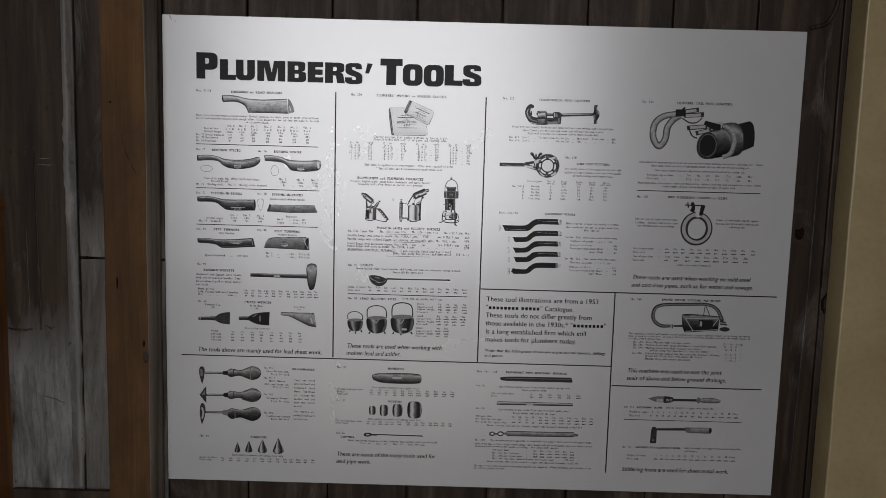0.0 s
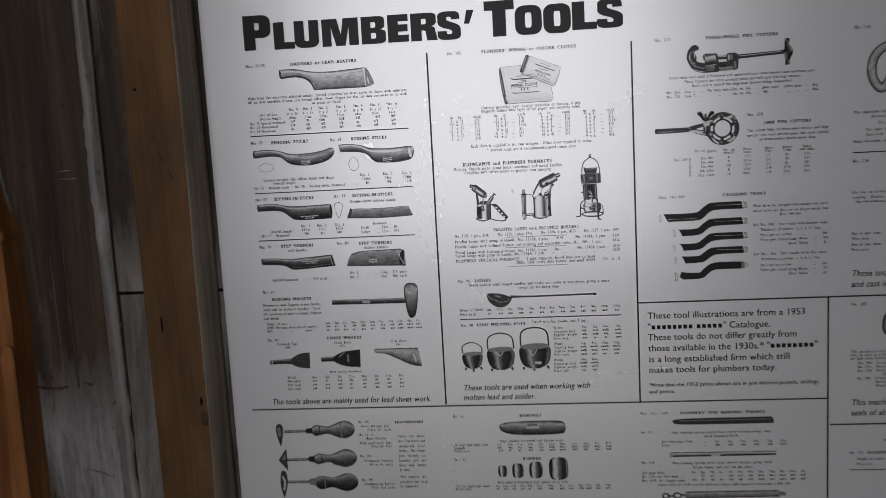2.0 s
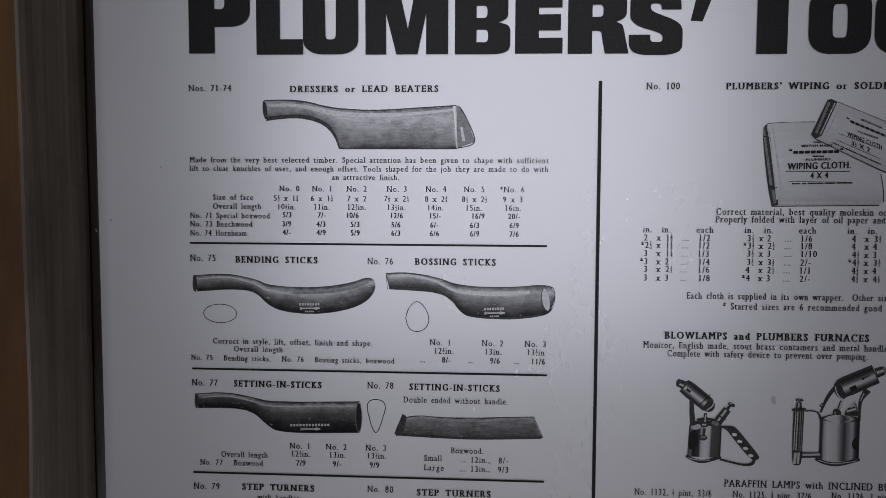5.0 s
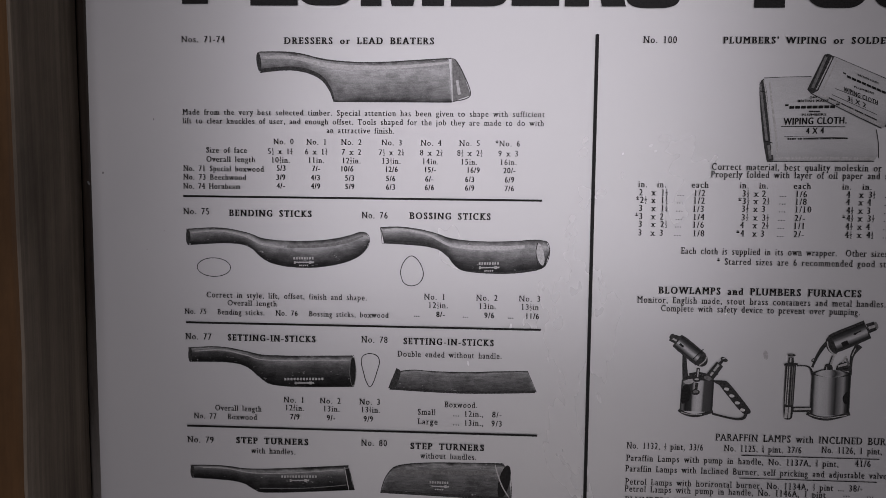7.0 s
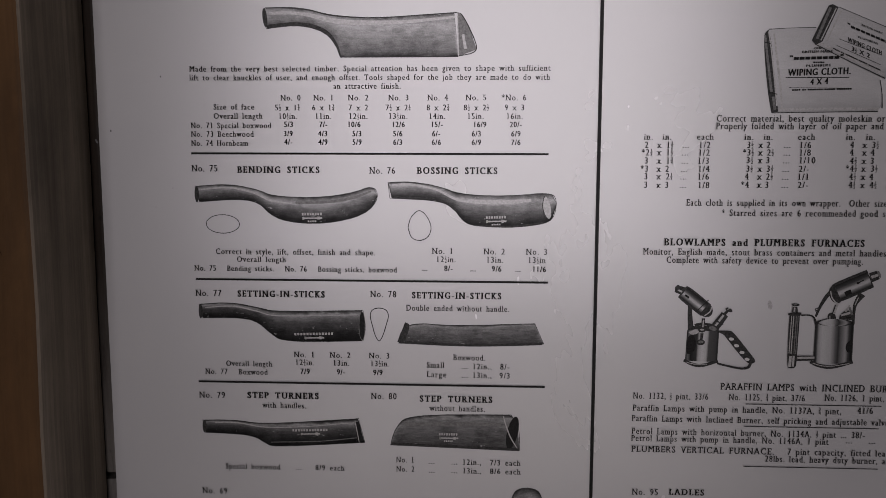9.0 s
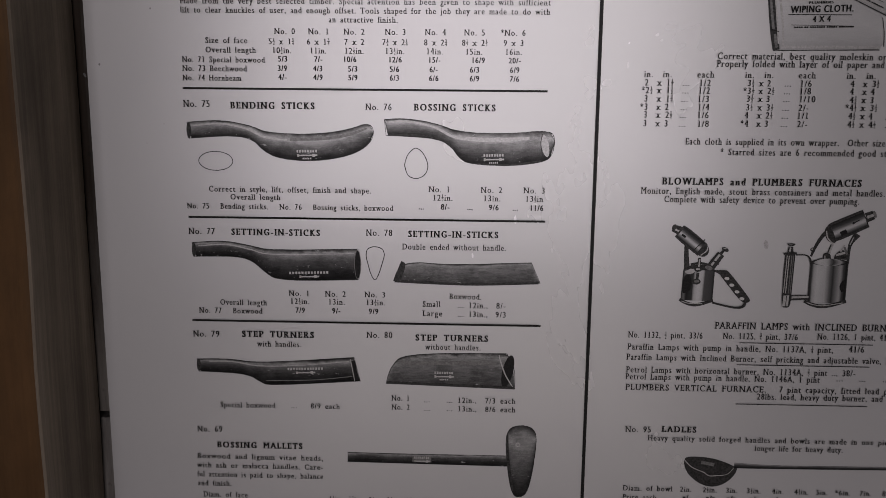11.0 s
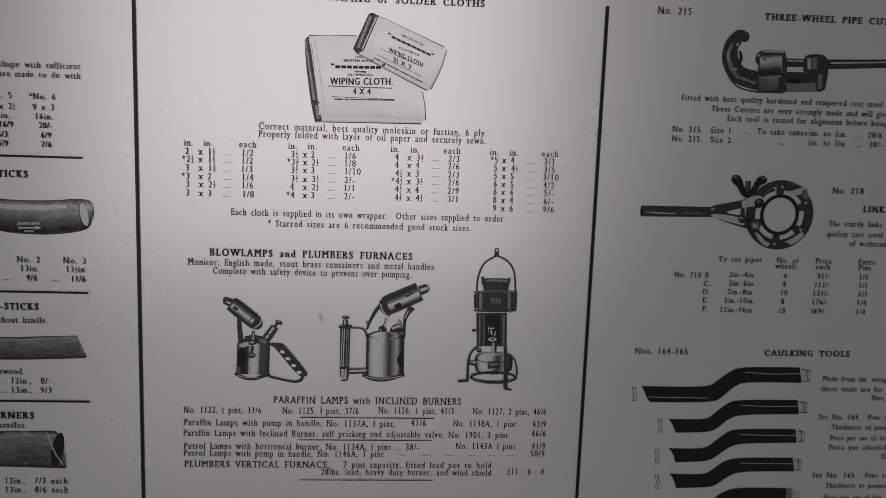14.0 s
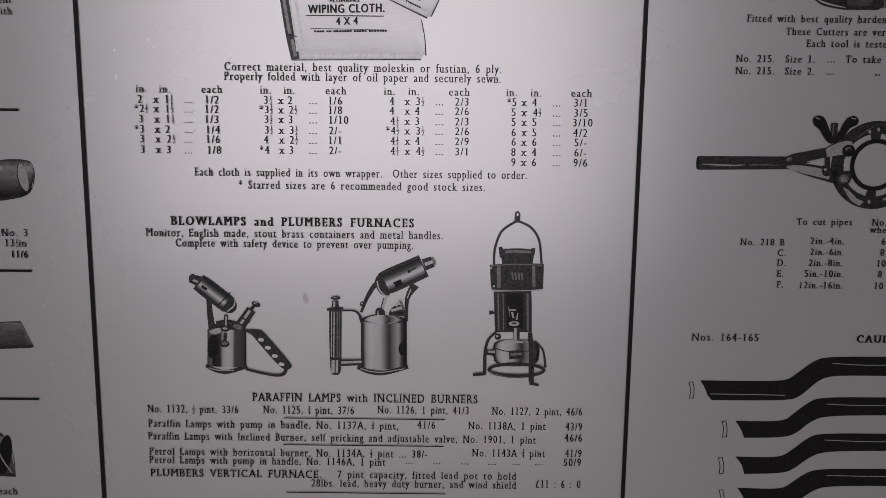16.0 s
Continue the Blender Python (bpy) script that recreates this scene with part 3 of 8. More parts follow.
def with_serifs(v, f, reach, hair, ch):
    count = {}
    for t in f:
        for a, b in ((t[0], t[1]), (t[1], t[2]), (t[2], t[0])):
            k = (min(a, b), max(a, b))
            count[k] = count.get(k, 0) + 1
    ups = [(v[a][0], min(v[a][1], v[b][1]), max(v[a][1], v[b][1])) for (a, b), n in count.items()
           if n == 1 and abs(v[a][0] - v[b][0]) < 0.004 and abs(v[a][1] - v[b][1]) > 0.16]
    top, low = v[:, 1].max(), v[:, 1].min()
    quads = set()
    for x0, lo0, hi0 in ups:
        for x1, lo1, hi1 in ups:
            if 0.04 < x1 - x0 < 0.2 and min(hi0, hi1) - max(lo0, lo1) > 0.1:
                lo, hi = min(lo0, lo1), max(hi0, hi1)
                if lo < low + 0.05 or abs(lo) < 0.05:
                    quads.add((round(x0 - reach, 3), round(x1 + reach, 3), round(lo, 3), round(lo + hair, 3)))
                if hi > top - 0.05 or ch in "npqru":
                    right = reach if ch.isupper() else 0.0
                    quads.add((round(x0 - reach, 3), round(x1 + right, 3), round(hi - hair, 3), round(hi, 3)))
    def ends(level, upper):
        """Slabs on the ends of slanting strokes that reach the given height."""
        xs = sorted(p[0] for p in v if abs(p[1] - level) < 0.012)
        groups = []
        for x in xs:
            if groups and x - groups[-1][-1] < 0.13:
                groups[-1].append(x)
            else:
                groups.append([x])
        for g in groups:
            if g[-1] - g[0] < 0.22:
                quads.add((g[0] - reach * 0.9, g[-1] + reach * 0.9, level - hair if upper else level, level if upper else level + hair))
    if ch in "VWXYKvwxy":
        ends(top, True)
    if ch in "AXKRkx":
        ends(low, False)
    left, right, beak = v[:, 0].min(), v[:, 0].max(), 0.036
    if ch in "EFT":
        quads.add((right - beak, right, top - 0.17, top))
    if ch in "ELZ":
        quads.add((right - beak, right, low, low + 0.17))
    if ch in "TZ":
        quads.add((left, left + beak, top - 0.17, top))
    if ch in "SCG":
        quads.add((right - beak - 0.05, right - 0.05, top - 0.21, top - 0.012))
    if ch == "S":
        quads.add((left + 0.012, left + 0.012 + beak, low + 0.012, low + 0.2))
    for x0, x1, z0, z1 in quads:
        n = len(v)
        v = np.vstack([v, [(x0, z0), (x1, z0), (x1, z1), (x0, z1)]])
        f = np.vstack([f, [(n, n + 1, n + 2), (n, n + 2, n + 3)]])
    return v, f


REGULAR, BOLD = glyph_set(-0.010, 0.085, 0.045, ((0.024, 0), (0.046, 0))), glyph_set(-0.010, 0.09, 0.055, ((0.035, 0), (0.07, 0), (0.105, 0)))
PLAIN, FIGURES = glyph_set(0.0, 0, 0, ((0.022, 0),)), glyph_set(0.0, 0, 0, ((0.03, 0), (0.055, 0)))
HEAVY = {}


def heavy(ch, outline, *holes):
    """A title letter in a unit square, y down; points marked 1 are corners, the others are cut round."""
    loops = []
    for ring in (outline, *holes):
        pts = [(Vector((p[0], 1 - p[1], 0)), len(p) > 2) for p in ring]
        for _ in range(4):
            cut = []
            for i, (q, keep) in enumerate(pts):
                q0, q1 = pts[i - 1][0], pts[(i + 1) % len(pts)][0]
                cut += [(q, True)] if keep else [(q.lerp(q0, 0.25), False), (q.lerp(q1, 0.25), False)]
            pts = cut
        loops.append([q for q, _ in pts])
    flat = [q for ring in loops for q in ring]
    HEAVY[ch] = (np.array([tuple(q) for q in flat]), np.array(tessellate_polygon(loops)), 1.0)


def corners(*pts):
    return [(x, y, 1) for x, y in pts]


heavy("P", [(0, 0, 1), (0.58, 0, 1), (0.8, 0), (1, 0.1), (1, 0.33), (1, 0.555), (0.8, 0.655), (0.58, 0.655, 1), (0.42, 0.655, 1), (0.42, 1, 1), (0, 1, 1)],
      [(0.42, 0.22, 1), (0.48, 0.22, 1), (0.59, 0.22), (0.59, 0.425), (0.48, 0.425, 1), (0.42, 0.425, 1)])
heavy("L", corners((0, 0), (0.505, 0), (0.505, 0.745), (1, 0.745), (1, 1), (0, 1)))
heavy("U", [(0, 0, 1), (0.4, 0, 1), (0.405, 0.64, 1), (0.41, 0.77), (0.59, 0.77), (0.595, 0.64, 1), (0.6, 0, 1), (1, 0, 1), (1, 0.66, 1), (1, 0.88),
            (0.8, 1.02), (0.5, 1.02), (0.2, 1.02), (0, 0.88), (0, 0.66, 1)])
heavy("M", corners((0, 0), (0.42, 0), (0.515, 0.58), (0.595, 0), (1, 0), (1, 1), (0.735, 1), (0.735, 0.33), (0.63, 1), (0.375, 1), (0.25, 0.33), (0.25, 1), (0, 1)))
heavy("B", [(0, 0, 1), (0.55, 0, 1), (0.8, 0), (0.96, 0.07), (0.96, 0.24), (0.96, 0.42), (0.79, 0.485, 1), (1, 0.53), (1, 0.74), (1, 0.93), (0.82, 1), (0.6, 1, 1), (0, 1, 1)],
      [(0.39, 0.21, 1), (0.48, 0.21, 1), (0.585, 0.21), (0.585, 0.41), (0.48, 0.41, 1), (0.39, 0.41, 1)],
      [(0.39, 0.6, 1), (0.48, 0.6, 1), (0.6, 0.6), (0.6, 0.805), (0.48, 0.805, 1), (0.39, 0.805, 1)])
heavy("E", corners((0, 0), (0.99, 0), (0.99, 0.255), (0.5, 0.255), (0.5, 0.365), (0.96, 0.365), (0.96, 0.625), (0.5, 0.625), (0.5, 0.745), (1, 0.745), (1, 1), (0, 1)))
heavy("R", [(0, 0, 1), (0.55, 0, 1), (0.8, 0), (0.96, 0.07), (0.96, 0.25), (0.96, 0.42), (0.79, 0.49, 1), (0.9, 0.53), (0.93, 0.68), (1, 1, 1), (0.61, 1, 1), (0.56, 0.74),
            (0.55, 0.63), (0.4, 0.63, 1), (0.4, 1, 1), (0, 1, 1)],
      [(0.4, 0.21, 1), (0.48, 0.21, 1), (0.58, 0.21), (0.58, 0.405), (0.48, 0.405, 1), (0.4, 0.405, 1)])
heavy("S", [(0.97, 0.29, 1), (0.6, 0.29, 1), (0.6, 0.2), (0.5, 0.19), (0.4, 0.2), (0.4, 0.3), (0.55, 0.36), (0.82, 0.44), (1, 0.55), (1, 0.74), (1, 0.93), (0.78, 1), (0.5, 1),
            (0.2, 1), (0, 0.91), (0, 0.68, 1), (0.4, 0.68, 1), (0.4, 0.79), (0.52, 0.8), (0.63, 0.79), (0.63, 0.68), (0.5, 0.63), (0.2, 0.56), (0.02, 0.45), (0.02, 0.28),
            (0.02, 0.07), (0.25, 0), (0.5, 0), (0.8, 0), (0.96, 0.08)])
heavy("T", corners((0, 0), (1, 0), (1, 0.265), (0.72, 0.265), (0.72, 1), (0.275, 1), (0.275, 0.265), (0, 0.265)))
heavy("O", [(0.5, 0), (0.8, 0), (1, 0.16), (1, 0.5), (1, 0.84), (0.8, 1), (0.5, 1), (0.2, 1), (0, 0.84), (0, 0.5), (0, 0.16), (0.2, 0)],
      [(0.5, 0.25), (0.6, 0.25), (0.62, 0.36), (0.62, 0.5), (0.62, 0.65), (0.6, 0.755), (0.5, 0.755), (0.4, 0.755), (0.38, 0.65), (0.38, 0.5), (0.38, 0.36), (0.4, 0.25)])
SHOUT = glyph_set(0.0, 0, 0, ((0.03, 0), (0.06, 0), (0.03, 0.018), (0.085, 0)))
# face: glyphs, slope, gap between letters
FACES = {"r": (REGULAR, 0.0, 0.07), "d": (FIGURES, 0.0, 0.03), "b": (BOLD, 0.0, 0.1), "k": (REGULAR, 0.22, 0.07),
         "s": (PLAIN, 0.0, 0.0), "i": (PLAIN, 0.2, 0.0), "t": (HEAVY, 0.0, 0.0), "p": (SHOUT, 0.0, 0.01)}
CAP = PLAIN["H"][0][:, 1].max()
INK_LIFT, STEP = 0.0010, 0.00003
block = {"verts": [], "tris": [], "count": 0, "name": "", "label": "", "words": []}


def close_block():
    """Turn the lines set since begin() into one mesh of ink on the board."""
    if block["count"]:
        v, f = np.vstack(block["verts"]), np.vstack(block["tris"])
        me = bpy.data.meshes.new(block["name"])
        xyz = np.column_stack([SHEET_X + v[:, 0] / 1000, SHEET_Y - INK_LIFT - v[:, 2], SHEET_Z - v[:, 1] / 1000])
        me.from_pydata(xyz.tolist(), [], f.tolist())
        me.materials.append(BLACK)
        words = block["label"] or ("printed black heading " + block["words"][0] if block["name"] == "heading" and block["words"] else "")
        tagged(on_board(new(block["name"], me), poster), words, kind="")
    block.update(verts=[], tris=[], count=0, words=[])


def begin(name, label=""):
    close_block()
    block.update(name=name, label=label)


def put(v, f):
    block["verts"].append(v)
    block["tris"].append(f + block["count"])
    block["count"] += len(v)


def set_text(u, v, text, cap, face, width=0.0, centre=False, fall=0.0):
    glyphs, slope, gap = FACES[face]
    size = cap / CAP
    total, run = 0.0, []
    if face == "t":
        ink_v = glyphs[text][0]
        x0, x1, z0, z1 = ink_v[:, 0].min(), ink_v[:, 0].max(), ink_v[:, 1].min(), ink_v[:, 1].max()
        put(np.column_stack([u + (ink_v[:, 0] - x0) / (x1 - x0) * width, v - (ink_v[:, 1] - z0) / (z1 - z0) * cap, ink_v[:, 2]]), glyphs[text][1])
        return width
    for ch in text:
        if ch == "#":
            run.append((total, None))
            total += 0.58
        else:
            run.append((total, glyphs[ch]))
            total += (glyphs[ch][2] + gap) * (1.45 if ch == " " and face in "rbk" else 1.0)
    stretch = width / (total * size) if width else 0.84
    if centre:
        u -= total * size * stretch / 2
    for at, g in run:
        if g is None:
            low, high, tall = (0.06, 0.47, 0.66) if face == "d" else (0.07, 0.47, 0.7) if face != "p" else (0.05, 0.54, 0.7)
            box_v = np.array([(at + low, CAP * 0.08, 0.0), (at + high, CAP * 0.08, 0.0), (at + high, CAP * tall, 0.0), (at + low, CAP * tall, 0.0)])
            vv, ff = box_v, np.array([(0, 1, 2), (0, 2, 3)])
        else:
            vv, ff = g[0], g[1]
            if not len(vv):
                continue
            vv = vv + (at, 0, 0)
        along = (vv[:, 0] + slope * vv[:, 1]) * size * stretch
        put(np.column_stack([u + along, v - vv[:, 1] * size + (along / width * fall if fall else 0), vv[:, 2]]), ff)
    return total * size * stretch


def line(u, v, width, cap, face, text, fall=0.0):
    block["words"].append(text) if face == "b" else None
    set_text(u, v, text, cap, face, width, False, fall)


def row(v, cap, face, places, cells):
    for u, cell in zip(places, cells.split(";")):
        begin("table_entry")
        set_text(u, v, cell, cap, face, 0.0, True)


def rule(u, v, width, thick, upright=False):
    h = thick / 2
    u0, u1 = (u - width / 2, u + width / 2) if upright else (u, u + width)
    put(np.array([(u0, v - h, 0), (u1, v - h, 0), (u1, v + h, 0), (u0, v + h, 0)]), np.array([(0, 1, 2), (0, 2, 3)]))


# printed pictures, built of flat shapes of ink in several tones
sketch = {"root": None, "name": "", "label": "", "level": 0, "open": {}}


def picture(name, label):
    sketch.update(root=None, name=name, label=label, level=0)


def ink_shape(name, mat, pts, tris, across):
    """One flat patch of ink; across: 0 to 1 over the tool's thickness at each point, for the tone of its roundness."""
    y = SHEET_Y - 0.00012 - STEP * sketch["level"]
    sketch["level"] += 1
    root = sketch["root"]
    me = bpy.data.meshes.new(name if root else sketch["name"])
    me.from_pydata([(SHEET_X + u / 1000, y, SHEET_Z - v / 1000) for u, v in pts], [], tris)
    layer = me.uv_layers.new(name="UVMap")
    for loop in me.loops:
        layer.data[loop.index].uv = (0.5, across[loop.vertex_index])
    me.materials.append(mat)
    ob = new(me.name, me)
    if root is None:
        sketch["root"] = on_board(ob, poster)
        tagged(ob, sketch["label"])
    else:
        on_board(ob, root)


def sliced(name, mat, outline, n=48, m=6):
    """Fill a closed outline with slices: upright ones for long tools, level ones for round cans and pots."""
    level = mat in (CANX, DARKCANX, TANK, TANKDARK)
    pts = [(v, u) if level else (u, v) for u, v in outline]
    lo, hi = min(p[0] for p in pts), max(p[0] for p in pts)
    verts, across, faces = [], [], []
    for i in range(n + 1):
        a = lo + (hi - lo) * min(max(i / n, 0.0004), 0.9996)
        cuts = []
        for (a0, b0), (a1, b1) in zip(pts, pts[1:] + pts[:1]):
            if (a0 - a) * (a1 - a) <= 0 and a0 != a1:
                cuts.append(b0 + (b1 - b0) * (a - a0) / (a1 - a0))
        b0, b1 = (min(cuts), max(cuts)) if cuts else (0, 0)
        for j in range(m + 1):
            b = b0 + (b1 - b0) * j / m
            verts.append((b, a) if level else (a, b))
            across.append(j / m if level else 1 - j / m)
    for i in range(n):
        for j in range(m):
            k = i * (m + 1) + j
            faces.append((k, k + 1, k + m + 2, k + m + 1))
    ink_shape(name, mat, verts, faces, across)


def shape(name, mat, *points):
    """A closed outline with its corners cut round twice; a point with a third value stays sharp."""
    pts = [(Vector(p[:2]), len(p) > 2) for p in points]
    for _ in range(3):
        cut = []
        for i, (p, keep) in enumerate(pts):
            q0, q1 = pts[i - 1][0], pts[(i + 1) % len(pts)][0]
            cut += [(p, True)] if keep else [(p.lerp(q0, 0.25), False), (p.lerp(q1, 0.25), False)]
        pts = cut
    sliced(name, mat, [tuple(p) for p, _ in pts])
    if mat in (TURNED, BLADE, DARKWOOD, GREYBAR):
        rim([p for p, _ in pts])


def rim(loop):
    """The thin uneven dark line round a printed tool."""
    n, out, faces = len(loop), [], []
    for i, p in enumerate(loop):
        d = loop[(i + 1) % n] - loop[i - 1]
        d = d.normalized() if d.length else Vector((1, 0))
        side = Vector((-d.y, d.x)) * (0.2 + 0.14 * noise.noise(Vector((p.x * 0.4, p.y * 0.4, 1.0))))
        out += [tuple(p - side), tuple(p + side)]
        a, b = 2 * i, 2 * ((i + 1) % n)
        faces.append((a, a + 1, b + 1, b))
    ink_shape("outline", DARK, out, faces, [0.5] * len(out))


def maker_mark(u, v, width, letters, tilt=0.0, below=True):
    """The maker's mark in plain bars: a row of them, a slim arrow-like bar, and a short row under it."""
    pts, faces = [], []
    def bar(x0, x1, y0, y1):
        k = len(pts)
        pts.extend((u + x, v + y + x * tilt) for x, y in ((x0, y0), (x1, y0), (x1, y1), (x0, y1)))
        faces.append((k, k + 1, k + 2, k + 3))
    cell = width / letters
    for k in range(letters):
        bar(k * cell, (k + 0.66) * cell, -0.8, 0.8)
    c, h = width / 2, min(width, 13) / 2
    bar(c - h, c + h * 0.5, 2.2, 3.1)
    bar(c - h, c - h * 0.8, 1.8, 3.5)
    bar(c + h * 0.5, c + h * 0.75, 1.7, 3.6)
    bar(c + h * 0.75, c + h, 2.1, 3.2)
    if below:
        for k in range(5):
            bar(c - 3 + k * 1.2, c - 3 + k * 1.2 + 0.8, 4.2, 5.2)
    ink_shape("maker_mark", PALE, pts, faces, [0.5] * len(pts))


def stroke(name, mat, *points):
    """A ribbon along a smooth path of (u, v, width)."""
    pts = [Vector(p) for p in points]
    if len(pts) > 2:
        smooth = []
        for i in range(len(pts) - 1):
            p0, p1, p2, p3 = pts[max(i - 1, 0)], pts[i], pts[i + 1], pts[min(i + 2, len(pts) - 1)]
            for k in range(7):
                t = k / 7
                smooth.append(0.5 * (2 * p1 + (p2 - p0) * t + (2 * p0 - 5 * p1 + 4 * p2 - p3) * t * t + (3 * p1 - p0 - 3 * p2 + p3) * t ** 3))
        pts = smooth + [pts[-1]]
    out, across, faces, m = [], [], [], 5
    for i, p in enumerate(pts):
        d = (pts[min(i + 1, len(pts) - 1)] - pts[max(i - 1, 0)]).to_2d()
        d = d.normalized() if d.length else Vector((1, 0))
        n = Vector((-d.y, d.x)) * p.z / 2
        flip = n.y < 0
        for j in range(m + 1):
            k = j / m
            out.append(tuple(p.to_2d() - n + n * 2 * k))
            across.append(k if flip else 1 - k)
    for i in range(len(pts) - 1):
        for j in range(m):
            k = i * (m + 1) + j
            faces.append((k, k + 1, k + m + 2, k + m + 1))
    ink_shape(name, mat, out, faces, across)


def oval(name, mat, u, v, ru, rv, turn=0.0, ring=0.0):
    c, s, n = math.cos(radians(-turn)), math.sin(radians(-turn)), 40
    def at(a, k):
        x, y = (ru - k) * math.cos(a), (rv - k) * math.sin(a)
        return (u + c * x - s * y, v + s * x + c * y)
    angles = [2 * math.pi * i / n for i in range(n)]
    if not ring:
        sliced(name, mat, [at(a, 0) for a in angles])
    else:
        pts = [at(a, 0) for a in angles] + [at(a, ring) for a in angles]
        ink_shape(name, mat, pts, [(i, (i + 1) % n, n + (i + 1) % n, n + i) for i in range(n)], [0.3] * n + [0.7] * n)


# the printed pictures
picture("title_apostrophe", "heavy black apostrophe of the title")
shape("apostrophe", BLACK, (379.9, 78.5, 1), (389.9, 79.3, 1), (382.9, 97.4, 1), (375.7, 96.9, 1))
picture("dresser_picture", "printed grey picture of a lead dresser")
shape("blade", BLADE, (109.6, 145.2), (111.6, 144.1), (128.4, 144.1), (140.5, 145.7), (152.5, 148.9), (171.8, 150.5), (188.5, 150.5), (232.3, 147.6, 1), (233.2, 174.6, 1), (158.4, 174.9, 1), (156.3, 168.2), (150.7, 160.7), (140.4, 156.3), (128.3, 155.1), (111.8, 157.1, 1), (109.5, 150.9))
stroke("grip_shade", DARK, (112.2, 155.7, 2.2), (128.3, 154.1, 1.9), (140.4, 155.3, 2.2), (150.7, 160.0, 2.2), (156.3, 167.6, 1.7), (158.7, 174.1, 0.7))
stroke("top_edge", DARK, (111.4, 144.3, 0.6), (128.4, 144.3, 0.7), (140.5, 145.9, 0.7), (152.5, 149.0, 0.7), (171.8, 150.6, 0.5), (188.5, 150.5, 0.5), (232.3, 147.8, 0.5))
stroke("shine", PALE, (113.8, 147.6, 1.9), (128.4, 147.4, 1.9), (140.5, 149.1, 2.4), (154.9, 152.4, 3.1), (171.8, 153.6, 2.9), (200.5, 153.2, 2.1), (231.3, 150.4, 1.4))
shape("end_face", MID, (232.3, 147.6, 1), (235.5, 148.2), (239.6, 155.8), (244.7, 170.5, 1), (233.6, 174.4, 1))
stroke("mark", PALE, (236.1, 161.1, 1.6), (237.6, 170.1, 1.9))
stroke("rim", PALE, (232.5, 148.3, 0.7), (233.3, 173.9, 0.7))
oval("butt", DARK, 111.0, 150.4, 1.5, 5.9, turn=6)
stroke("end_edge", DARK, (234.5, 148.3, 0.6), (239.4, 156.0, 0.6), (244.4, 170.4, 0.6), (233.6, 174.4, 0.6))
stroke("edge", DARK, (158.4, 174.9, 0.5), (233.2, 174.8, 0.5))
picture("bending_stick_picture", "printed grey picture of a bending stick")
shape("stick", TURNED, (62.2, 256.8, 1), (84.0, 255.1), (102.6, 258.5), (113.6, 263.2), (143.2, 263.9), (165.3, 260.7), (178.1, 255.8), (182.4, 261.6), (178.0, 270.8), (165.2, 277.5), (143.1, 281.1), (120.9, 279.6), (110.5, 274.6), (104.3, 267.3), (91.3, 264.9), (63.2, 267.1, 1))
oval("butt", DARK, 63.2, 262.0, 1.5, 5.1)
stroke("shine", PALE, (66, 258.9, 0.9), (84, 257.5, 1.2), (100, 260.6, 1.2), (112, 265.8, 1.3), (126, 267.6, 0.8))
stroke("shine", MID, (128, 267.3, 1.6), (150, 266.4, 1.8), (166, 263.6, 1.8), (177, 259.6, 1.0))
maker_mark(132.0, 274.6, 13.6, 8, -0.02)
oval("section_outline", BLACK, 79.8, 281.3, 11.2, 6.3, ring=0.48)
picture("bossing_stick_picture", "printed grey picture of a bossing stick")
shape("stick", TURNED, (188.3, 253.9, 1), (201.7, 253.0), (219.8, 255.7), (236.0, 261.6), (266.5, 262.3), (293.1, 259.5), (296.4, 265.5), (294.4, 276.4), (288.1, 280.1), (266.7, 282.6), (241.5, 281.5), (235.0, 277.2), (230.7, 270.0), (219.8, 265.1), (189.3, 264.0, 1))
stroke("shade", DARK, (243.0, 281.0, 0.7), (266.7, 281.8, 1.3), (288.0, 279.2, 1.3))
stroke("shade", DARK, (190.8, 263.3, 1.5), (219.8, 264.7, 1.4), (232.5, 271.8, 1.8))
oval("cut_end", PALE, 290.0, 269.4, 2.3, 7.2, turn=12)
stroke("cut_end_edge", DARK, (288.2, 262.2, 0.5), (287.2, 268.0, 0.5), (288.6, 276.6, 0.5))
stroke("shine", PALE, (191, 255.5, 1.2), (203, 255.0, 1.4), (219, 258.2, 1.3), (233, 264.6, 1.6), (250, 266.8, 1.0))
stroke("shine", PALE, (240, 265.5, 2.6), (258, 266.2, 2.8), (280, 264.8, 2.0))
maker_mark(251.2, 276.0, 13.2, 8, -0.03)
stroke("section_outline", BLACK, (201.0, 282.5, 0.5), (203.2, 289.0, 0.5), (208.3, 291.1, 0.5), (213.7, 288.8, 0.5), (215.9, 283.0, 0.5), (213.3, 275.7, 0.5), (208.2, 271.8, 0.5), (203.2, 275.9, 0.5), (201.0, 282.5, 0.5))
picture("setting_stick_picture", "printed dark picture of a setting-in stick with handle")
shape("stick", DARKWOOD, (61.9, 334.7, 1), (82.7, 333.1), (101.5, 336.5), (112.7, 339.3), (171.2, 337.6, 1), (173.0, 348.4), (171.1, 358.1, 1), (118.1, 359.8), (108.8, 353.6), (101.4, 346.3), (90.1, 343.5), (62.5, 344.1, 1))
oval("end_face", BLACK, 170.4, 348.0, 2.2, 9.7, turn=0)
oval("rim", MID, 170.4, 348.0, 2.2, 9.7, ring=0.4)
oval("butt", DARK, 63.0, 339.5, 1.4, 4.7)
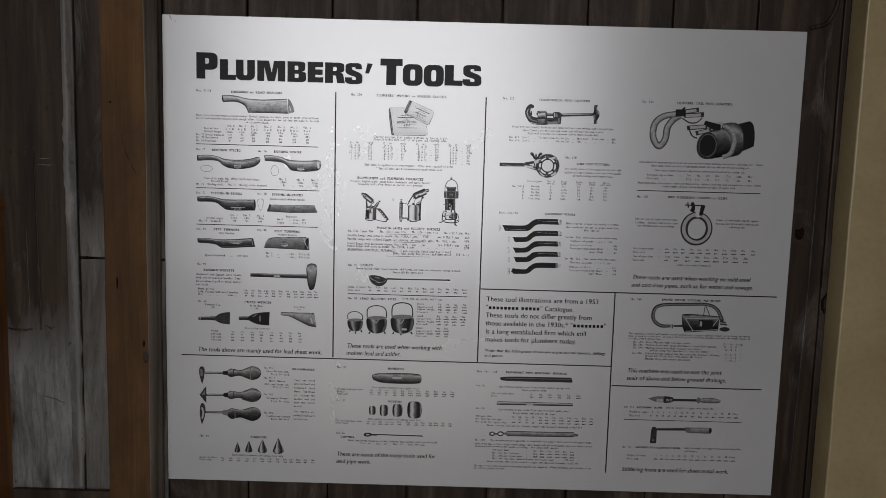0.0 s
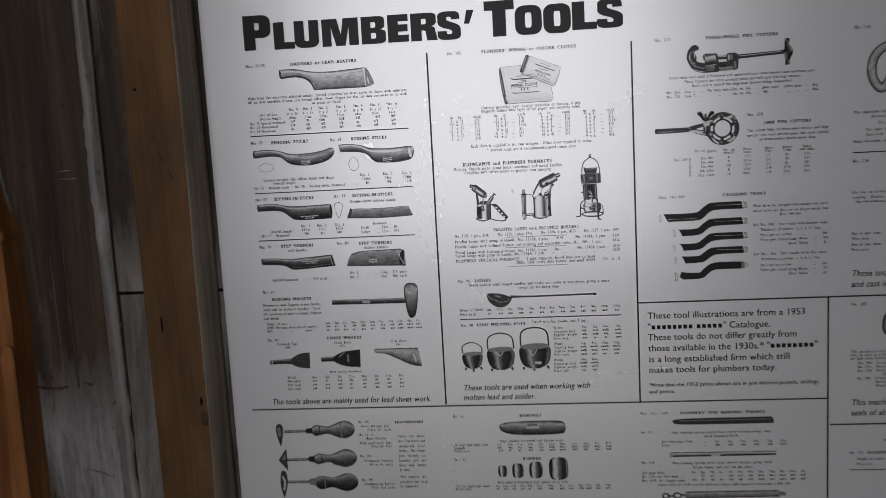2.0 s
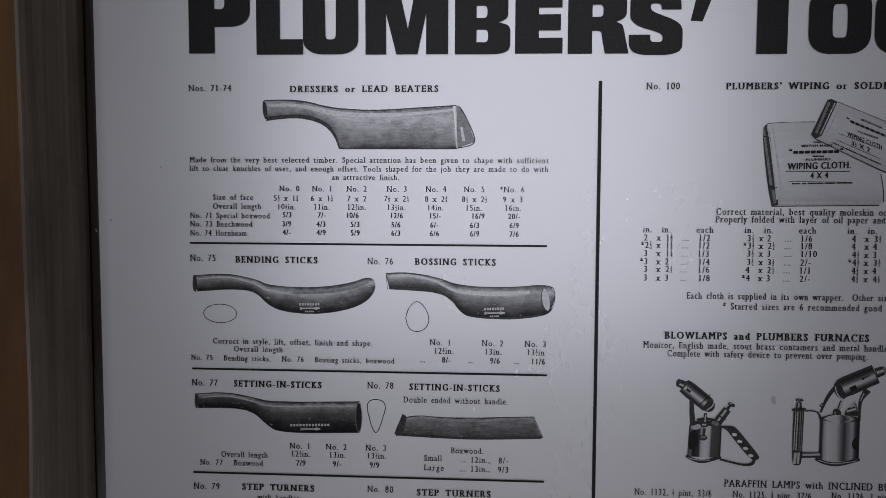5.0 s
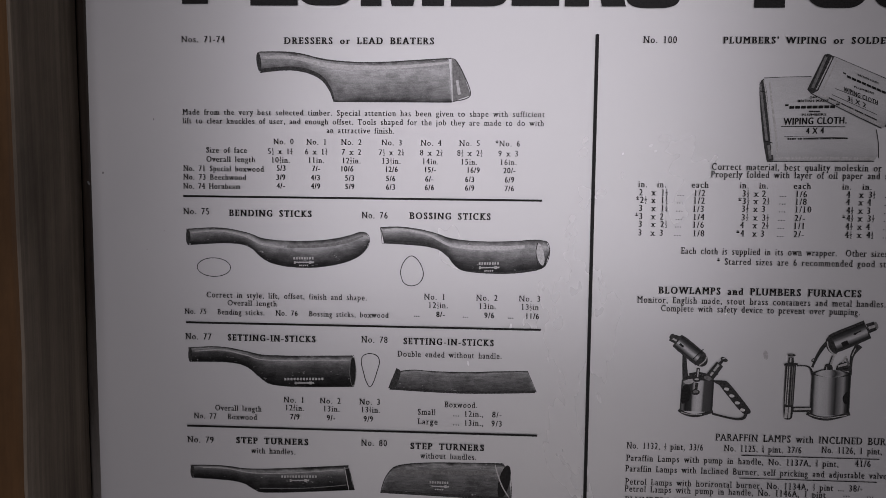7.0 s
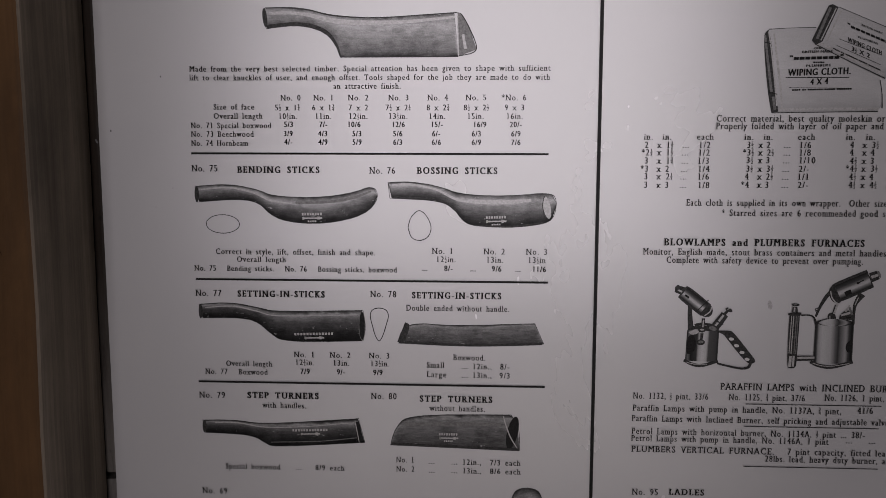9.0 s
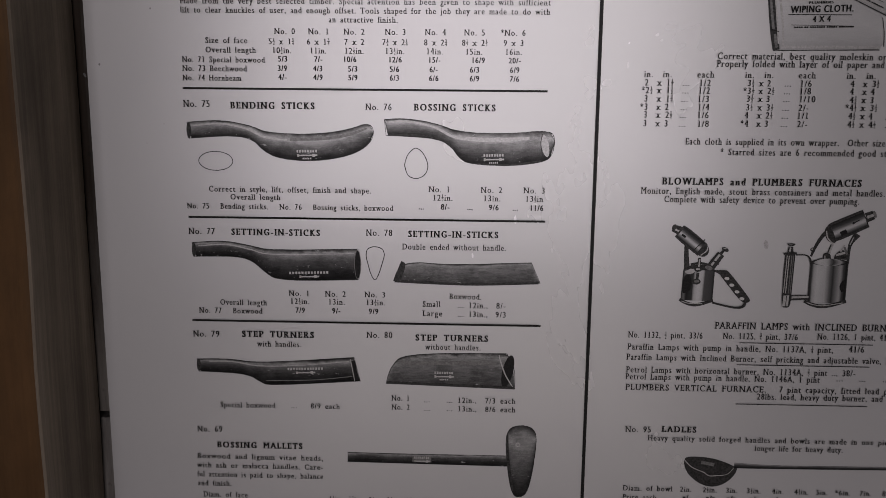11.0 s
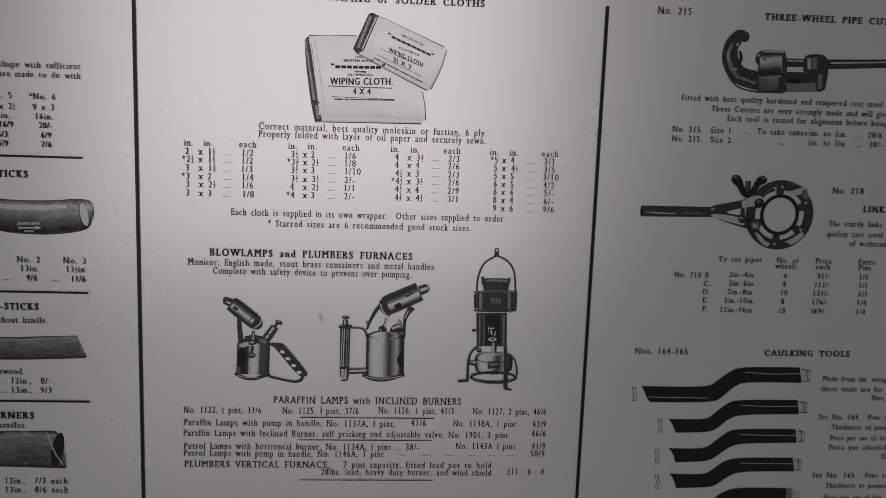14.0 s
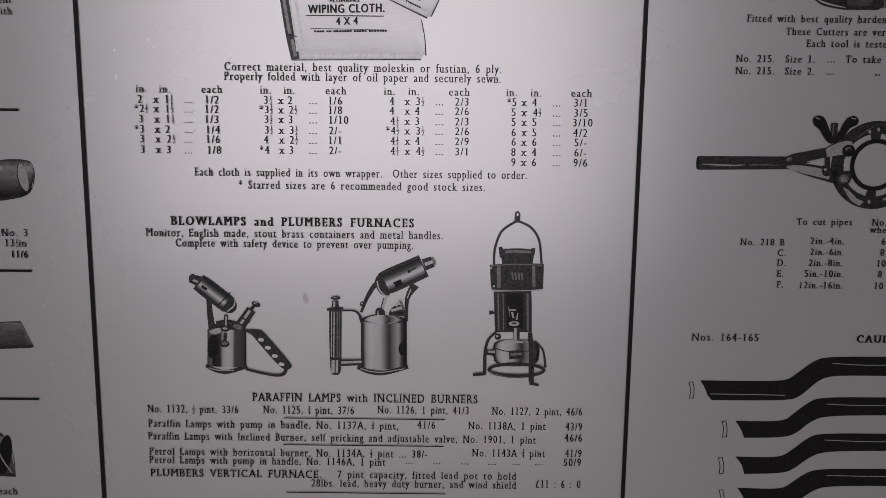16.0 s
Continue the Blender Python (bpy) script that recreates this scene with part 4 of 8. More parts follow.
stroke("shine", PALE, (66, 337.0, 0.6), (84, 335.8, 0.9), (100, 338.8, 0.8), (112, 341.7, 0.6), (140, 341.6, 0.4), (168, 340.6, 0.4))
maker_mark(125.3, 354.2, 26.5, 13, -0.03, False)
stroke("section_outline", BLACK, (177.4, 348.2, 0.5), (178.9, 353.8, 0.5), (181.5, 357.9, 0.5), (184.0, 354.4, 0.5), (186.3, 347.3, 0.5), (187.8, 341.3, 0.5), (186.3, 337.3, 0.5), (181.5, 335.9, 0.5), (177.1, 337.5, 0.5), (176.0, 341.9, 0.5), (177.4, 348.2, 0.5))
picture("setting_stick_picture", "printed grey picture of a double ended setting-in stick")
shape("stick", GREYBAR, (198.8, 345.1), (231.0, 347.4), (283.4, 345.0, 1), (289.4, 358.5, 1), (242.0, 360.8), (193.6, 358.3, 1))
stroke("shade", DARK, (194.4, 358.7, 1.5), (242.0, 360.1, 1.5), (288.3, 358.5, 1.5))
shape("end_face", DARK, (198.8, 345.1, 1), (202.5, 346.5), (198.8, 357.4, 1), (193.6, 358.3, 1))
picture("step_turner_picture", "printed dark picture of a step turner with handle")
shape("stick", DARKWOOD, (61.6, 414.1, 1), (84.1, 413.6), (103.0, 416.4), (167.4, 411.1, 1), (171.5, 427.6, 1), (110.2, 432.1), (104.5, 429.8), (95.1, 423.7), (62.7, 422.8, 1))
stroke("end_face", BLACK, (166.3, 413.4, 2.7), (169.2, 426.8, 2.7))
oval("butt", DARK, 62.8, 418.4, 1.4, 4.3)
stroke("ledge", MID, (108, 428.6, 0.5), (140, 427.4, 0.5), (166, 424.4, 0.5))
stroke("shine", PALE, (70, 415.6, 0.7), (86, 415.6, 0.8), (104, 418.2, 0.7), (130, 417.4, 0.5), (164, 414.0, 0.4))
stroke("rim", PALE, (164.9, 412.4, 0.5), (167.6, 427.4, 0.5))
maker_mark(122.6, 420.1, 24.3, 13, -0.035, False)
picture("step_turner_picture", "printed grey picture of a step turner without handle")
shape("stick", GREYBAR, (200.6, 407.6), (268.7, 406.6, 1), (274.2, 415.1), (274.6, 431.2, 1), (188.5, 428.8, 1), (191.9, 416.8))
oval("hollow_end", BLACK, 269.6, 418.9, 3.6, 11.4, turn=-12)
stroke("rim", PALE, (263.6, 407.6, 0.6), (265.2, 413.5, 0.8), (268.4, 422.0, 0.8), (273.4, 430.2, 0.6))
stroke("edge", DARK, (188.9, 428.0, 1.9), (274.2, 430.4, 1.9))
stroke("shine", MID, (199, 414.5, 2.4), (230, 413.8, 2.8), (262, 413.2, 2.2))
maker_mark(221.0, 420.7, 12.8, 8, 0.0)
picture("bossing_mallet_picture", "printed dark picture of a bossing mallet")
stroke("handle", DARKWOOD, (162.2, 481.9, 7.2), (197.7, 482.2, 7.2), (271.3, 482.4, 7.9))
shape("head", TURNED, (269.3, 459.7), (279.4, 455.9), (289.7, 459.2), (289.8, 474.6), (285.7, 504.3), (279.0, 509.5), (273.5, 505.5), (269.7, 479.2))
stroke("shade", DARK, (270.4, 463.5, 1.2), (271.0, 479.2, 1.8), (274.6, 504.0, 1.4))
stroke("label_band", MID, (206.4, 482.2, 4.6), (219.2, 482.3, 4.6))
maker_mark(207.6, 481.2, 10.6, 8, 0.0, False)
oval("nail", PALE, 277.5, 470.5, 1.6, 1.6, ring=0.79)
picture("ladle_picture", "printed dark picture of a long handled ladle")
shape("bowl", DARK, (388.4, 478.3), (392.4, 475.8), (407.9, 476.8), (417.8, 480.2), (423.2, 482.8), (425.6, 484.5), (421.4, 491.7), (414.8, 496.7), (406.6, 498.0), (398.0, 494.4), (390.7, 487.2))
stroke("rim", PALE, (389.1, 478.3, 0.6), (394.6, 483.8, 0.6), (402.4, 487.2, 0.6), (406.3, 489.7, 0.6), (411.6, 489.5, 0.6), (418.4, 488.4, 0.4), (422.5, 483.7, 0.4))
stroke("bowl_mark", MID, (400.6, 480.1, 2.3), (409.4, 481.9, 2.3))
stroke("handle", DARKWOOD, (422.6, 481.9, 4.0), (454.8, 482.5, 2.6), (538.0, 481.7, 2.6), (540.2, 482.0, 3.3))
picture("melting_pot_picture", "printed picture of a small lead melting pot")
shape("pot", DARKCANX, (349.9, 563.0), (378.5, 564.1), (379.4, 570.8), (375.9, 584.1), (364.9, 588.1), (353.1, 584.7), (348.5, 571.7))
oval("pot_mouth", MID, 364.2, 564.5, 14.1, 3.0, turn=2)
stroke("bail", DARK, (350.2, 563.4, 1.9), (350.5, 552.9, 1.5), (363.6, 547.6, 1.5), (376.9, 554.0, 1.5), (378.2, 564.1, 1.9))
stroke("leg", DARK, (354.6, 585.0, 3.0), (353.1, 588.8, 2.6))
stroke("leg", DARK, (364.9, 587.4, 3.0), (365.0, 591.5, 2.6))
stroke("leg", DARK, (375.2, 584.5, 3.0), (377.4, 588.2, 2.6))
picture("melting_pot_picture", "printed picture of a medium lead melting pot")
shape("pot", DARKCANX, (385.8, 557.5), (424.4, 558.3), (426.1, 569.5), (422.0, 585.8), (406.2, 591.5), (389.9, 586.7), (384.9, 570.6))
oval("pot_mouth", MID, 405.3, 559.2, 18.6, 3.7, turn=2)
stroke("lip", PALE, (397.6, 562.0, 1.1), (404.4, 568.6, 1.1), (409.4, 562.4, 1.1))
stroke("bail", DARK, (386.9, 558.6, 2.2), (388.5, 541.3, 1.9), (405.3, 535.2, 1.9), (421.5, 541.1, 1.9), (424.4, 558.3, 2.2))
stroke("leg", DARK, (392.9, 587.3, 3.4), (390.8, 590.8, 3.0))
stroke("leg", DARK, (420.1, 585.8, 3.4), (422.4, 589.9, 3.0))
picture("melting_pot_picture", "printed picture of a large lead melting pot")
shape("pot", DARKCANX, (432.4, 554.3), (476.5, 553.8), (477.9, 568.0), (473.5, 584.3), (455.2, 590.5), (436.7, 585.3), (431.6, 569.3))
oval("pot_mouth", MID, 454.5, 555.9, 21.1, 4.5, turn=2)
stroke("lip", PALE, (445.4, 560.7, 1.1), (451.5, 569.5, 1.1), (457.9, 560.3, 1.1))
stroke("bail", DARK, (434.6, 555.0, 2.2), (436.4, 534.4, 2.2), (453.9, 528.3, 2.2), (471.3, 533.8, 2.2), (474.7, 554.6, 2.2))
stroke("leg", DARK, (438.6, 586.1, 3.4), (437.2, 589.9, 3.0))
stroke("leg", DARK, (452.6, 589.4, 3.4), (452.7, 592.1, 3.0))
stroke("leg", DARK, (471.7, 585.1, 3.3), (474.0, 589.2, 3.0))
stroke("label_mark", PALE, (453.9, 580.3, 3.7), (463.5, 580.5, 3.7))
picture("chase_wedge_picture", "printed dark picture of a chase wedge")
stroke("handle", DARKWOOD, (61.9, 569.7, 6.4), (82.4, 569.1, 6.8), (95.6, 568.7, 9.1))
shape("blade", DARK, (92.9, 566.1), (105.7, 557.4), (122.9, 555.8, 1), (122.4, 580.2, 1), (106.3, 579.1), (92.9, 573.0))
stroke("ferrule", PALE, (65.3, 566.5, 1.5), (65.2, 572.6, 1.5))
stroke("maker_mark", MID, (109.4, 568.3, 6.8), (109.4, 568.7, 6.8))
picture("chase_wedge_picture", "printed black picture of a front bent chase wedge")
stroke("handle", DARKWOOD, (139.7, 567.1, 6.8), (161.0, 566.9, 7.6))
shape("blade", BLACK, (157.3, 563.6), (173.0, 555.5), (199.2, 553.6, 1), (198.9, 580.3, 1), (176.0, 579.1), (157.3, 571.2))
stroke("shade", MID, (166.7, 564.1, 1.9), (176.0, 557.3, 1.9))
stroke("maker_mark", MID, (180.5, 561.0, 3.0), (180.5, 572.4, 3.0))
picture("chase_wedge_picture", "printed grey picture of a side bent chase wedge")
shape("blade", BLADE, (220.1, 553.8), (235.8, 554.1), (284.4, 553.1, 1), (289.5, 580.8, 1), (273.4, 577.5), (247.1, 563.7), (235.9, 560.2), (220.9, 559.5))
stroke("edge", DARK, (236.6, 560.2, 1.5), (249.0, 565.6, 1.5), (273.4, 577.5, 1.5), (289.1, 580.5, 1.5))
stroke("edge", DARK, (220.9, 553.8, 1.1), (284.4, 553.5, 1.1))
stroke("maker_mark", PALE, (277.8, 562.1, 2.6), (281.6, 574.2, 2.6))
picture("shavehook_picture", "printed picture of a heart shaped shavehook")
shape("handle", TURNED, (116.6, 672.6, 1), (123.2, 667.1), (131.2, 668.4), (141.5, 671.1), (151.4, 667.1), (166.0, 660.6), (178.8, 664.8), (183.9, 674.8), (178.8, 685.1), (166.0, 690.0), (151.3, 684.7), (141.4, 680.5), (131.2, 682.7), (123.1, 685.2), (116.6, 680.1, 1))
stroke("collar_line", DARK, (129.0, 669.2, 1.5), (129.4, 682.7, 1.5))
stroke("bulb_line", MID, (161.2, 663.8, 1.9), (162.7, 687.8, 1.9))
stroke("shaft", DARK, (74.5, 677.1, 4.1), (110.0, 676.5, 4.1))
stroke("shaft_highlight", PALE, (75.6, 676.7, 1.1), (107.8, 676.2, 1.1))
stroke("ferrule", BLACK, (108.5, 676.6, 7.4), (118.0, 676.3, 8.9))
shape("blade", DARK, (61.7, 668.1), (68.4, 663.4), (73.8, 668.5), (72.6, 684.4), (68.1, 700.3, 1), (63.1, 684.6))
stroke("blade_face", MID, (66.5, 670.2, 4.5), (67.8, 684.5, 5.2))
picture("shavehook_picture", "printed picture of a triangular shavehook")
shape("handle", TURNED, (116.4, 717.1, 1), (123.0, 711.6), (131.1, 712.9), (141.4, 714.9), (151.3, 711.2), (166.0, 704.7), (178.8, 708.9), (184.7, 719.3), (178.8, 729.7), (165.9, 734.3), (151.2, 729.4), (141.3, 725.1), (131.0, 726.9), (122.9, 729.4), (116.3, 724.7, 1))
stroke("collar_line", BLACK, (129.6, 713.7, 1.5), (129.9, 726.9, 1.5))
stroke("shade", DARK, (145.7, 727.3, 3.0), (165.9, 732.0, 3.4), (180.3, 725.9, 2.2))
stroke("shaft", DARK, (76.0, 721.3, 4.1), (110.9, 720.7, 4.1))
stroke("shaft_highlight", PALE, (77.8, 720.9, 1.1), (108.3, 720.4, 1.1))
stroke("ferrule", BLACK, (109.8, 720.7, 8.2), (118.6, 720.4, 9.7))
shape("blade", DARK, (62.7, 721.7, 1), (76.1, 703.1, 1), (76.2, 738.4, 1))
shape("blade_face", MID, (66.4, 721.2, 1), (73.8, 711.5, 1), (73.8, 721.3, 1))
picture("shavehook_picture", "printed picture of a combination shavehook")
shape("handle", DARKWOOD, (118.4, 751.2, 1), (124.3, 746.5), (133.9, 748.5), (142.7, 750.5), (151.2, 748.4), (165.9, 742.6), (178.1, 746.5), (184.0, 756.6), (178.8, 767.4), (165.9, 772.7), (151.2, 767.8), (142.7, 764.6), (133.8, 766.8), (124.2, 769.3), (118.4, 764.2, 1))
stroke("collar_line", MID, (131.7, 749.3, 1.5), (132.0, 766.8, 1.5))
stroke("shaft", DARK, (73.8, 756.3, 4.1), (110.7, 756.0, 4.1))
stroke("shaft_highlight", PALE, (75.0, 755.9, 1.1), (107.4, 755.7, 1.1))
stroke("ferrule", MID, (108.1, 756.1, 9.0), (118.4, 756.5, 12.7))
shape("blade", DARK, (66.6, 736.7), (74.7, 741.8), (73.8, 763.9), (67.0, 781.7, 1), (62.4, 764.2), (63.3, 745.9))
stroke("blade_face", PALE, (66.6, 747.0, 3.0), (69.8, 756.4, 3.7), (67.5, 769.8, 3.0))
picture("turnpin_picture", "printed picture of a boxwood turnpin")
shape("cone", DARKCANX, (136.6, 815.0, 1), (130.7, 831.3), (130.6, 835.9), (136.6, 837.3), (141.8, 835.2), (142.1, 831.0))
picture("turnpin_picture", "printed picture of a boxwood turnpin")
shape("cone", DARKCANX, (158.8, 811.6, 1), (151.4, 829.9), (151.4, 834.9), (158.8, 836.6), (165.8, 834.5), (165.8, 829.5))
picture("turnpin_picture", "printed picture of a boxwood turnpin")
shape("cone", CANX, (185.5, 807.8, 1), (176.2, 829.2), (176.6, 835.0), (185.5, 837.4), (194.7, 834.8), (194.7, 828.7))
picture("turnpin_picture", "printed picture of a boxwood turnpin")
shape("cone", CANX, (216.5, 804.2, 1), (205.8, 829.1), (206.2, 835.3), (216.6, 838.8), (227.3, 834.7), (227.3, 828.5))
picture("wiping_cloth_picture", "printed picture of two wrapped wiping cloth packets")
shape("packet", CLOTH, (420.4, 161.5, 1), (423.4, 158.8, 1), (452.0, 157.9, 1), (490.5, 182.8, 1), (493.0, 194.7), (493.9, 207.2), (491.7, 208.8), (431.4, 209.4, 1), (427.4, 209.5, 1), (424.8, 197.1))
stroke("packet_shade", PALE, (432.2, 207.5, 1.7), (459.9, 207.3, 1.7), (492.4, 207.2, 1.6))
stroke("packet_shade", PALE, (426.8, 161.5, 1.0), (429.0, 174.9, 1.4), (432.4, 195.1, 1.4), (433.6, 206.8, 1.0))
shape("packet_fold", DARK, (420.0, 161.8), (423.4, 159.3, 1), (425.4, 166.6), (427.9, 183.4), (431.5, 208.9, 1), (427.4, 209.7, 1), (424.5, 197.1))
stroke("fold_highlight", MID, (421.4, 162.4, 1.2), (423.6, 176.8, 1.4), (426.9, 197.0, 1.6))
stroke("fold_highlight", PALE, (423.4, 160.3, 0.7), (425.6, 171.7, 0.7), (428.5, 190.2, 0.9), (430.5, 205.5, 0.9))
stroke("fold_highlight", MID, (428.0, 199.7, 1.6), (429.4, 207.9, 1.6))
stroke("fold_line", BLACK, (421.5, 166.8, 0.5), (424.9, 167.6, 0.5))
stroke("fold_line", BLACK, (425.9, 197.1, 0.5), (430.4, 198.3, 0.5))
stroke("edge", DARK, (423.4, 159.0, 0.5), (436.6, 158.3, 0.3), (451.6, 158.1, 0.5))
stroke("edge", DARK, (427.7, 209.7, 0.5), (459.9, 209.2, 0.5), (491.7, 208.8, 0.7))
stroke("edge", DARK, (491.8, 189.6, 0.5), (493.5, 198.2, 0.5), (494.1, 206.8, 0.7))
stroke("lettering_rule", DARK, (435.0, 188.1, 0.5), (473.3, 188.1, 0.5))
stroke("lettering_rule", DARK, (437.2, 194.3, 0.3), (474.4, 194.7, 0.3))
shape("small_packet", CLOTH, (458.5, 144.9), (460.6, 144.3, 1), (464.0, 146.0, 1), (503.8, 162.4), (505.9, 164.2), (502.8, 174.7), (497.0, 188.1), (494.2, 188.9), (452.5, 168.6, 1), (449.4, 165.7, 1))
stroke("small_shade", PALE, (454.9, 167.5, 1.6), (473.0, 176.3, 1.6), (494.2, 186.8, 1.6))
stroke("small_shade", PALE, (466.1, 148.3, 0.9), (458.3, 166.4, 1.0))
shape("small_packet_fold", DARK, (458.5, 144.9, 1), (460.9, 144.3, 1), (464.4, 146.0, 1), (455.9, 166.5, 1), (451.9, 168.6, 1), (449.4, 165.7, 1))
stroke("small_fold_shine", MID, (459.6, 146.2, 1.6), (452.5, 164.9, 1.7))
stroke("small_fold_shine", PALE, (463.0, 146.7, 0.7), (454.9, 165.8, 0.7))
stroke("fold_line", BLACK, (459.7, 148.9, 0.3), (461.7, 149.6, 0.3))
stroke("fold_line", BLACK, (458.2, 152.3, 0.3), (460.3, 153.0, 0.3))
stroke("fold_line", BLACK, (456.7, 155.7, 0.3), (458.8, 156.4, 0.3))
stroke("fold_line", BLACK, (455.3, 159.1, 0.3), (457.3, 159.8, 0.3))
stroke("fold_line", BLACK, (453.8, 162.5, 0.3), (455.9, 163.3, 0.3))
stroke("small_edge", DARK, (464.4, 146.0, 0.3), (482.7, 153.6, 0.3), (504.1, 162.6, 0.5))
stroke("small_edge", DARK, (452.5, 168.6, 0.5), (473.1, 178.7, 0.5), (494.6, 188.8, 0.7))
stroke("small_edge", DARK, (505.6, 164.2, 0.5), (502.5, 175.2, 0.5), (496.6, 188.1, 0.7))
stroke("lettering_rule", DARK, (465.8, 165.1, 0.3), (491.0, 174.6, 0.3))
stroke("lettering_rule", DARK, (464.2, 168.8, 0.3), (491.5, 180.7, 0.3))
picture("blowlamp_picture", "printed picture of a small blowlamp with perforated handle")
stroke("arm", DARK, (382.1, 331.1, 2.5), (382.5, 339.3, 3.1), (383.4, 348.3, 3.8))
stroke("nozzle", DARK, (372.9, 320.8, 4.7), (378.0, 322.7, 5.7))
stroke("nozzle_shine", PALE, (373.6, 321.4, 1.1), (377.0, 323.0, 1.1))
oval("nozzle_mouth", DARK, 373.8, 320.4, 1.4, 2.0, turn=-30)
stroke("burner", DARK, (377.0, 322.7, 9.1), (381.3, 325.9, 10.1), (392.5, 334.9, 9.8))
oval("barrel_end", DARK, 392.2, 334.6, 4.3, 4.9, turn=35)
stroke("barrel", BARREL, (377.9, 323.3, 7.6), (391.3, 333.6, 7.9))
stroke("seam", BLACK, (387.4, 334.6, 0.6), (393.7, 328.0, 0.6))
stroke("end_shine", PALE, (391.4, 338.5, 0.6), (395.0, 335.5, 0.8), (395.8, 332.6, 0.6))
stroke("slot", BLACK, (378.8, 324.9, 1.4), (381.3, 326.8, 1.4))
oval("lid", DARK, 391.2, 347.4, 9.8, 2.8)
stroke("lid_back", DARK, (385.5, 344.5, 1.6), (391.3, 343.5, 1.6), (397.6, 344.7, 1.6))
stroke("tank", TANKDARK, (391.1, 348.1, 20.2), (390.5, 368.4, 20.5))
shape("shoulder", PALE, (381.8, 349.2, 1), (385.4, 347.2), (388.9, 347.4), (387.9, 350.1), (383.7, 351.1))
shape("reflection", BLACK, (381.4, 351.2), (385.3, 351.1), (387.2, 356.4), (386.2, 361.4), (383.2, 363.5), (380.6, 363.5))
stroke("foot", DARK, (379.5, 367.6, 1.9), (384.6, 370.2, 2.2), (391.1, 371.0, 2.2), (401.2, 368.0, 1.9))
stroke("foot_shine", PALE, (381.1, 368.9, 0.5), (386.2, 370.2, 0.5), (394.3, 370.1, 0.5))
stroke("jet", DARK, (390.9, 340.0, 2.0), (390.5, 348.8, 2.5))
stroke("jet_shine", PALE, (391.0, 340.8, 0.8), (390.7, 345.8, 0.8))
oval("nut", DARK, 390.3, 347.8, 2.4, 1.4)
oval("nut", PALE, 390.2, 347.4, 1.4, 0.6)
stroke("valve", DARK, (390.4, 349.7, 2.0), (390.0, 354.1, 1.7))
oval("valve", DARK, 389.6, 355.7, 2.8, 1.9)
oval("valve", MID, 389.8, 355.4, 1.7, 0.9)
stroke("pump", DARK, (398.3, 345.7, 5.7), (404.3, 337.1, 5.0))
stroke("pump", PALE, (398.6, 344.7, 1.4), (403.6, 337.4, 1.4))
stroke("pump_band", DARK, (398.7, 341.1, 0.9), (403.4, 344.0, 0.9))
stroke("pump_stem", DARK, (403.6, 337.7, 2.2), (406.2, 334.4, 1.4))
oval("pump_knob", DARK, 406.7, 334.2, 2.4, 1.3, turn=-25)
stroke("knob_shine", PALE, (405.6, 333.8, 0.5), (407.9, 333.1, 0.5))
oval("nut", MID, 397.0, 346.4, 2.5, 1.4, turn=-20)
shape("handle", DARK, (398.5, 347.7, 1), (407.8, 347.6), (410.0, 348.5), (423.8, 365.4), (425.1, 368.0), (422.8, 369.4), (418.6, 368.5), (404.2, 350.6, 1))
oval("handle_hole", PAPER, 409.0, 353.2, 1.6, 1.0, turn=-8)
oval("handle_hole", PAPER, 412.4, 357.5, 1.6, 1.0, turn=-8)
oval("handle_hole", PAPER, 416.0, 361.9, 1.6, 1.0, turn=-8)
oval("handle_hole", PAPER, 419.4, 366.4, 1.6, 1.0, turn=-8)
stroke("handle_rail", DARK, (400.5, 369.3, 1.3), (408.8, 371.3, 1.3), (416.1, 372.5, 1.4), (420.5, 371.5, 1.9), (421.8, 368.4, 1.9))
picture("blowlamp_picture", "printed picture of a large blowlamp with pump handle")
stroke("strap", DARK, (472.6, 319.0, 2.5), (467.5, 324.9, 2.5), (464.0, 331.2, 2.0), (461.4, 338.1, 1.4))
oval("strap_eye", DARK, 462.2, 333.6, 1.6, 1.4)
oval("strap_eye", PALE, 461.7, 333.3, 0.5, 0.5)
stroke("neck", DARK, (489.4, 323.1, 4.7), (486.0, 328.6, 2.8), (485.0, 333.5, 2.0), (485.0, 342.7, 1.7))
stroke("neck_shine", PALE, (487.2, 325.4, 0.6), (485.3, 330.3, 0.6))
stroke("tip", DARK, (493.8, 312.6, 6.3), (498.5, 310.7, 5.7))
stroke("tip_shine", PALE, (494.4, 312.3, 1.9), (498.2, 310.8, 1.7))
oval("tip_mouth", MID, 499.0, 310.3, 0.9, 2.4, turn=25)
stroke("burner", DARK, (472.0, 322.9, 11.3), (477.0, 320.9, 12.9), (493.8, 313.0, 12.3))
oval("burner_end", DARK, 472.9, 323.6, 3.8, 6.0, turn=25)
stroke("barrel", BARREL, (474.2, 322.4, 9.8), (493.5, 313.3, 9.4))
stroke("rim", PALE, (469.7, 321.3, 0.6), (470.7, 325.5, 0.8), (473.5, 328.8, 0.8), (476.1, 329.4, 0.6))
shape("reflection", BLACK, (478.0, 321.9, 1), (481.8, 320.1, 1), (483.1, 322.8, 1), (479.4, 324.6, 1))
stroke("slot", BLACK, (485.9, 316.3, 0.9), (489.9, 314.0, 0.6))
oval("slot_end", BLACK, 486.2, 316.1, 0.8, 0.8)
stroke("seam", DARK, (491.3, 309.8, 0.6), (493.5, 313.0, 0.6), (495.1, 317.5, 0.6))
